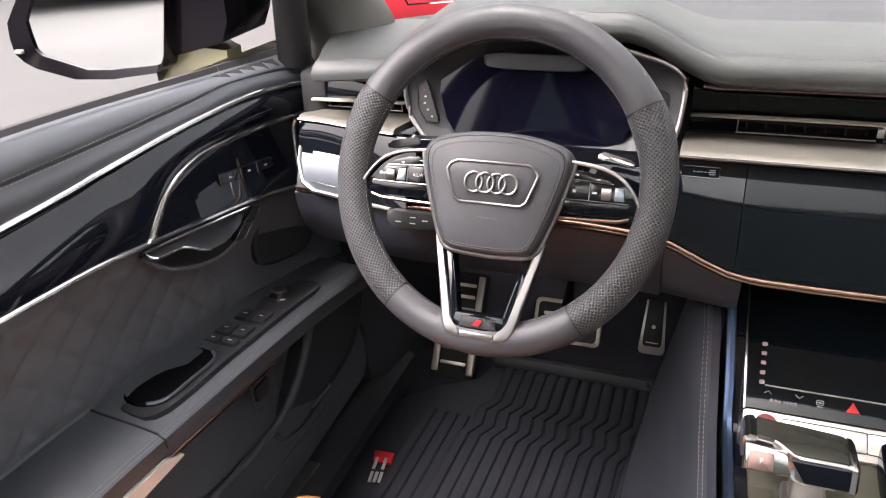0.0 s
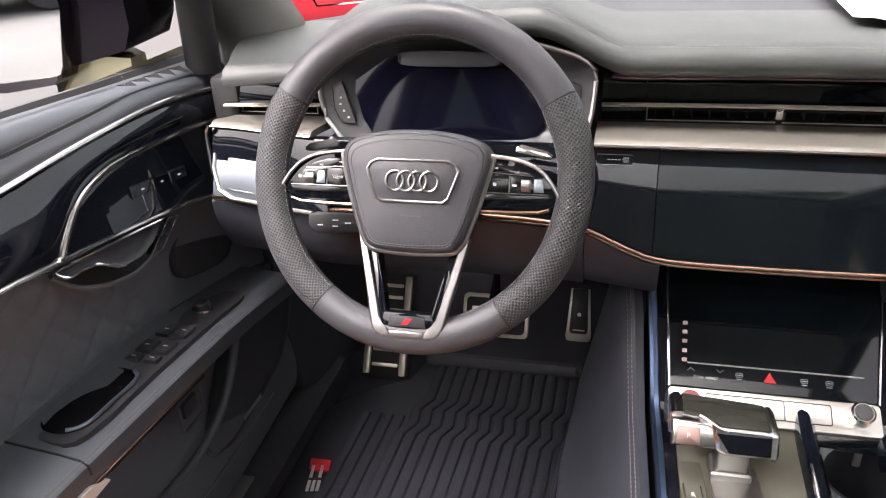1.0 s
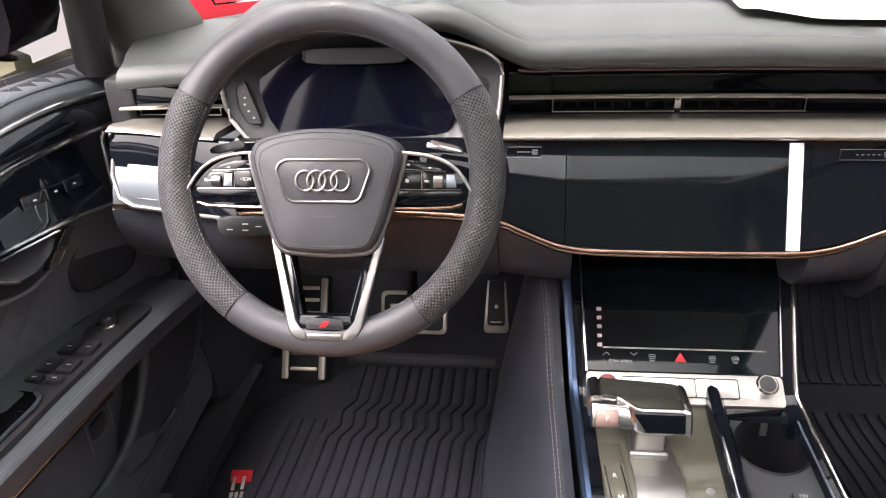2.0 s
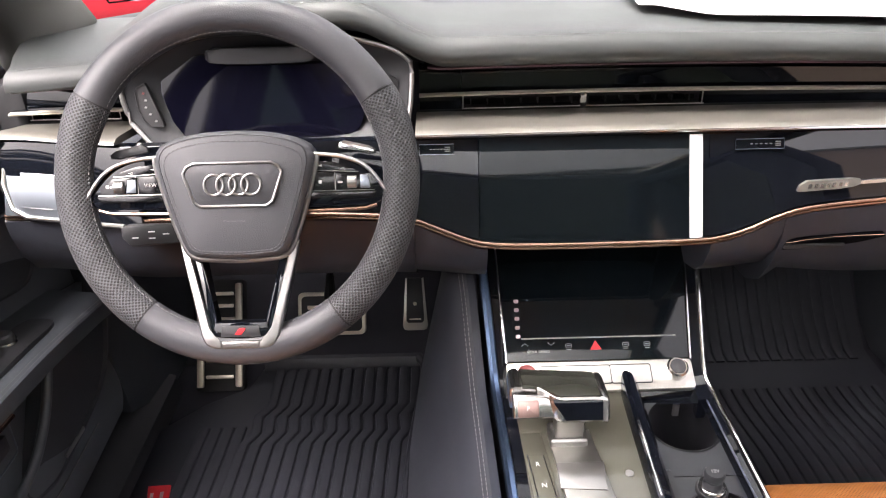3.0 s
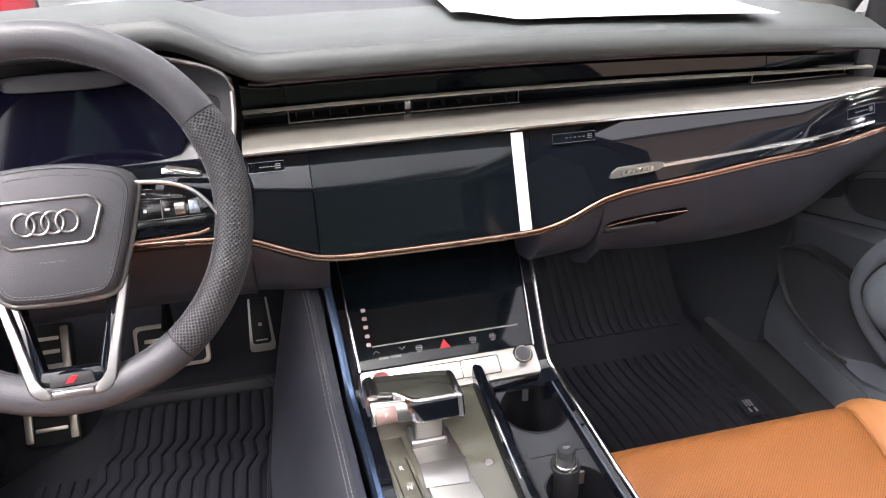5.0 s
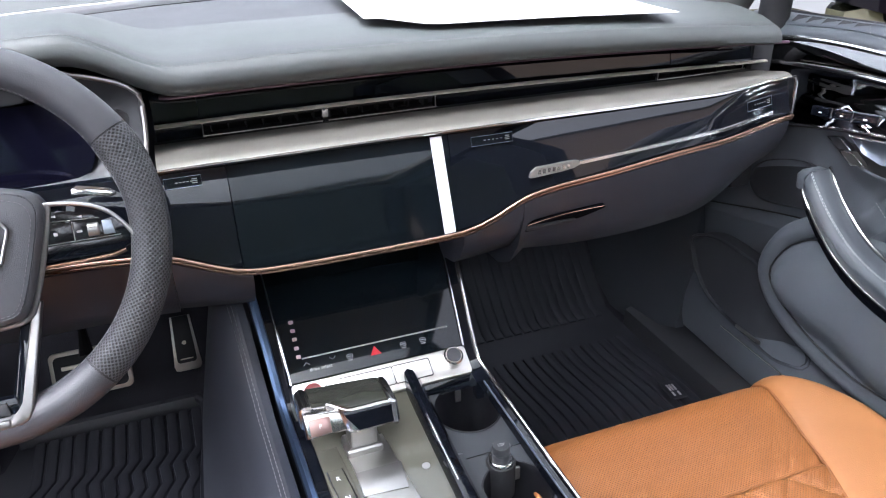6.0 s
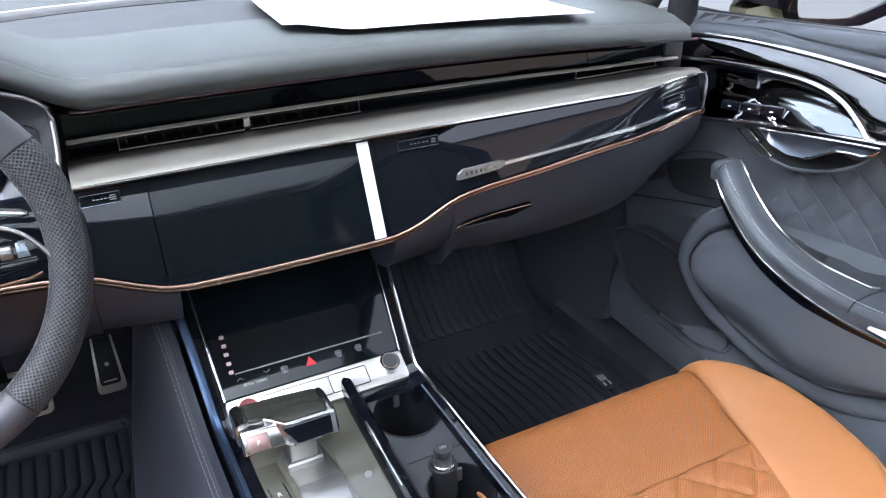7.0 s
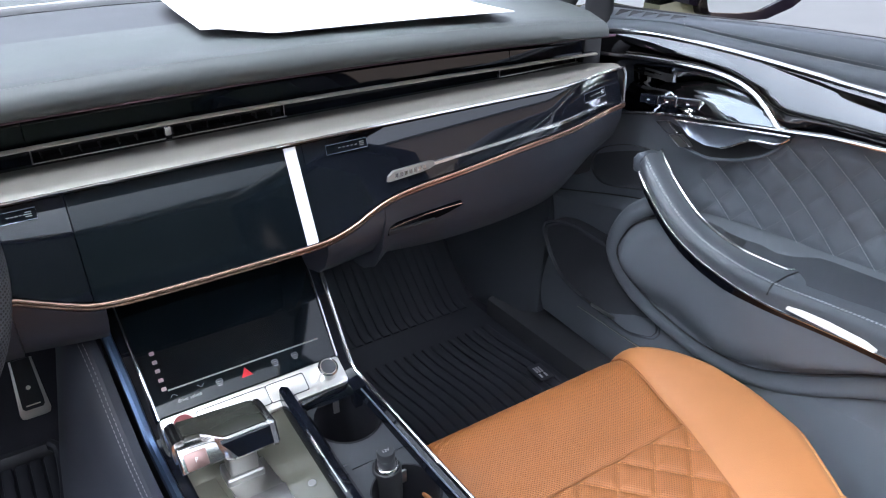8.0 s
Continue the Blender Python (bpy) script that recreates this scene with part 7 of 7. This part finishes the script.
# ---- loose sheet on the dash ----
sheet = thing("paper_sheet", (0.32, 0.36, 0.76), "white paper sheet lying on the dash top", "paper")
bm = bmesh.new()
zz = lambda x, y: at([(0.15, 0.766), (0.2, 0.764), (0.28, 0.762), (0.40, 0.7595), (0.52, 0.760), (0.75, 0.752)], y) - 0.045 * x * x + 0.006 * max(0, 1 - abs(x - 0.09) / 0.06) + 0.004
N = 26
gv = {}
for j in range(N):
    t = j / (N - 1)
    for i in range(N):
        u = i / (N - 1)
        x = 0.074 + 0.416 * u
        near = float(np.interp(x, [0.074, 0.137, 0.49], [0.240, 0.187, 0.163]))
        y = near + (0.60 - near) * t
        xx = x + 0.03 * t
        gv[i, j] = bm.verts.new((xx, y, zz(xx, y)))
for i in range(N - 1):
    for j in range(N - 1):
        bm.faces.new((gv[i, j], gv[i + 1, j], gv[i + 1, j + 1], gv[i, j + 1]))
bmesh.ops.solidify(bm, geom=bm.faces[:], thickness=0.0006)
part("sheet", bm, PAPER, sheet)

# ---- surroundings ----
CONC = material("pale_concrete", (0.056, 0.057, 0.058), 0.8, grain=12, bump=0.1, vary=0.15, stain=0.6)
gr = thing("ground", (0, 0, -0.36), "pale concrete forecourt", "ground", kind="structure")
bm = bmesh.new()
bmesh.ops.create_grid(bm, x_segments=24, y_segments=24, size=400)
part("forecourt", bm, CONC, gr, m=Matrix.Translation((0, 0, -0.36)))
WALLM = material("white_plaster", (0.24, 0.25, 0.23), 0.85, grain=40, bump=0.1, vary=0.06)


# Wall tan chosen for the brown reflection in the passenger fascia.
TANWALL = material("tan_brick_render", (0.58, 0.445, 0.35), 0.85, grain=40, bump=0.1, vary=0.15)


def hall(x, y, w, dpt, h, turn, wall=None, label="white showroom building with dark framed windows"):
    """A white showroom hall with a row of windows."""
    b = thing("showroom_hall", (x, y, -0.36), label, "building")
    M = Matrix.Translation((x, y, -0.36)) @ Matrix.Rotation(radians(turn), 4, "Z")
    part("wall", box(-w / 2, w / 2, 0, dpt, 0, h), wall or WALLM, b, m=M)
    part("roof_edge", box(-w / 2 - 0.2, w / 2 + 0.2, -0.2, dpt + 0.2, h, h + 0.3), WALLM, b, m=M)
    for k in range(int(w / 2.6)):
        xx = -w / 2 + 1.3 + 2.6 * k
        wd = part("window", box(xx - 0.9, xx + 0.9, -0.03, 0.02, 0.7, 2.7), GLOSS, b, m=M)
        for q in (-0.9, 0, 0.9):
            part("window_frame", box(xx + q - 0.04, xx + q + 0.04, -0.06, 0.0, 0.66, 2.74), HARD, wd, m=M)
    return b


hall(-12, 4, 26, 8, 4.2, 75)
hall(4, 22, 34, 8, 5.0, 0)
# Hall coloured tan to be mirrored in the passenger fascia.
hall(13, -2, 26, 8, 4.2, -100, TANWALL, "tan building added for the brown reflection in the fascia")
hall(-2, -20, 30, 8, 4.5, 180)
# Unseen hall, added where the passenger fascia's reflection points.
hall(7.5, -10, 24, 8, 6.5, 214, TANWALL, "tan building added for the brown reflection in the fascia")

# red car parked ahead
RP = material("red_paint", (0.62, 0.012, 0.03), 0.12, 0.1, grain=60, bump=0.0, coat=1.0)


def parked_car(x, y, turn, paint, label):
    c = thing("parked_car", (x, y, -0.36), label, "car", "parked cars")
    M = Matrix.Translation((x, y, -0.36)) @ Matrix.Rotation(radians(turn), 4, "Z")
    sec = []
    for yy, w, zl, zs, zr, wr in ((-2.25, 0.70, 0.35, 0.62, 0.63, 0.6), (-2.15, 0.82, 0.22, 0.72, 0.78, 0.7), (-1.2, 0.92, 0.2, 0.82, 0.92, 0.75), (-0.75, 0.93, 0.2, 0.86, 1.02, 0.72), (0.0, 0.93, 0.2, 0.88, 1.42, 0.58), (0.9, 0.93, 0.2, 0.9, 1.42, 0.57), (1.7, 0.92, 0.2, 0.92, 1.05, 0.62), (2.15, 0.84, 0.25, 0.9, 0.98, 0.65), (2.25, 0.74, 0.4, 0.7, 0.75, 0.6)):
        sec.append([Vector(p) for p in ((-w * 0.9, yy, zl), (-w, yy, zl + 0.15), (-w, yy, zs - 0.05), (-w * 0.95, yy, zs), (-wr, yy, zr - 0.02), (0, yy, zr + 0.03), (wr, yy, zr - 0.02), (w * 0.95, yy, zs), (w, yy, zs - 0.05), (w, yy, zl + 0.15), (w * 0.9, yy, zl))])
    part("body", skin(sec), paint, c, m=M, angle=50)
    for sx in (-1, 1):
        part("side_window", skin([[Vector((sx * (0.90 - 0.34 * (z - 0.9) / 0.5), yy, z)) for z in (0.92, zt2)] + [Vector((sx * (0.86 - 0.34 * (z - 0.9) / 0.5), yy, z)) for z in (zt2, 0.92)] for yy, zt2 in ((-0.6, 0.98), (0.0, 1.34), (0.9, 1.34), (1.5, 1.02))]), GLOSS, c, m=M)
        for yy in (-1.4, 1.4):
            wh = part("wheel", disc(0.33, 0.33, -0.11, 0.11, 32, Matrix.Translation((sx * 0.84, yy, 0.33)) @ Matrix.Rotation(radians(90), 4, "Y"), 0.02), RUBBER, c, m=M)
            part("rim", disc(0.22, 0.21, 0.0, 0.118, 24, Matrix.Translation((sx * 0.84, yy, 0.33)) @ Matrix.Rotation(radians(90 * sx), 4, "Y"), 0.02), SATIN, wh, m=M)
        part("headlight", box(sx * 0.66 - 0.14, sx * 0.66 + 0.14, -2.2, -2.05, 0.58, 0.68, 0.02), CHROME, c, m=M)
    return c


parked_car(-3.2, 6.75, 204.7, RP, "bright red car parked ahead")
parked_car(-8.0, -7.1, 48, bpy.data.materials["olive_paint"], "olive car parked beside the forecourt")
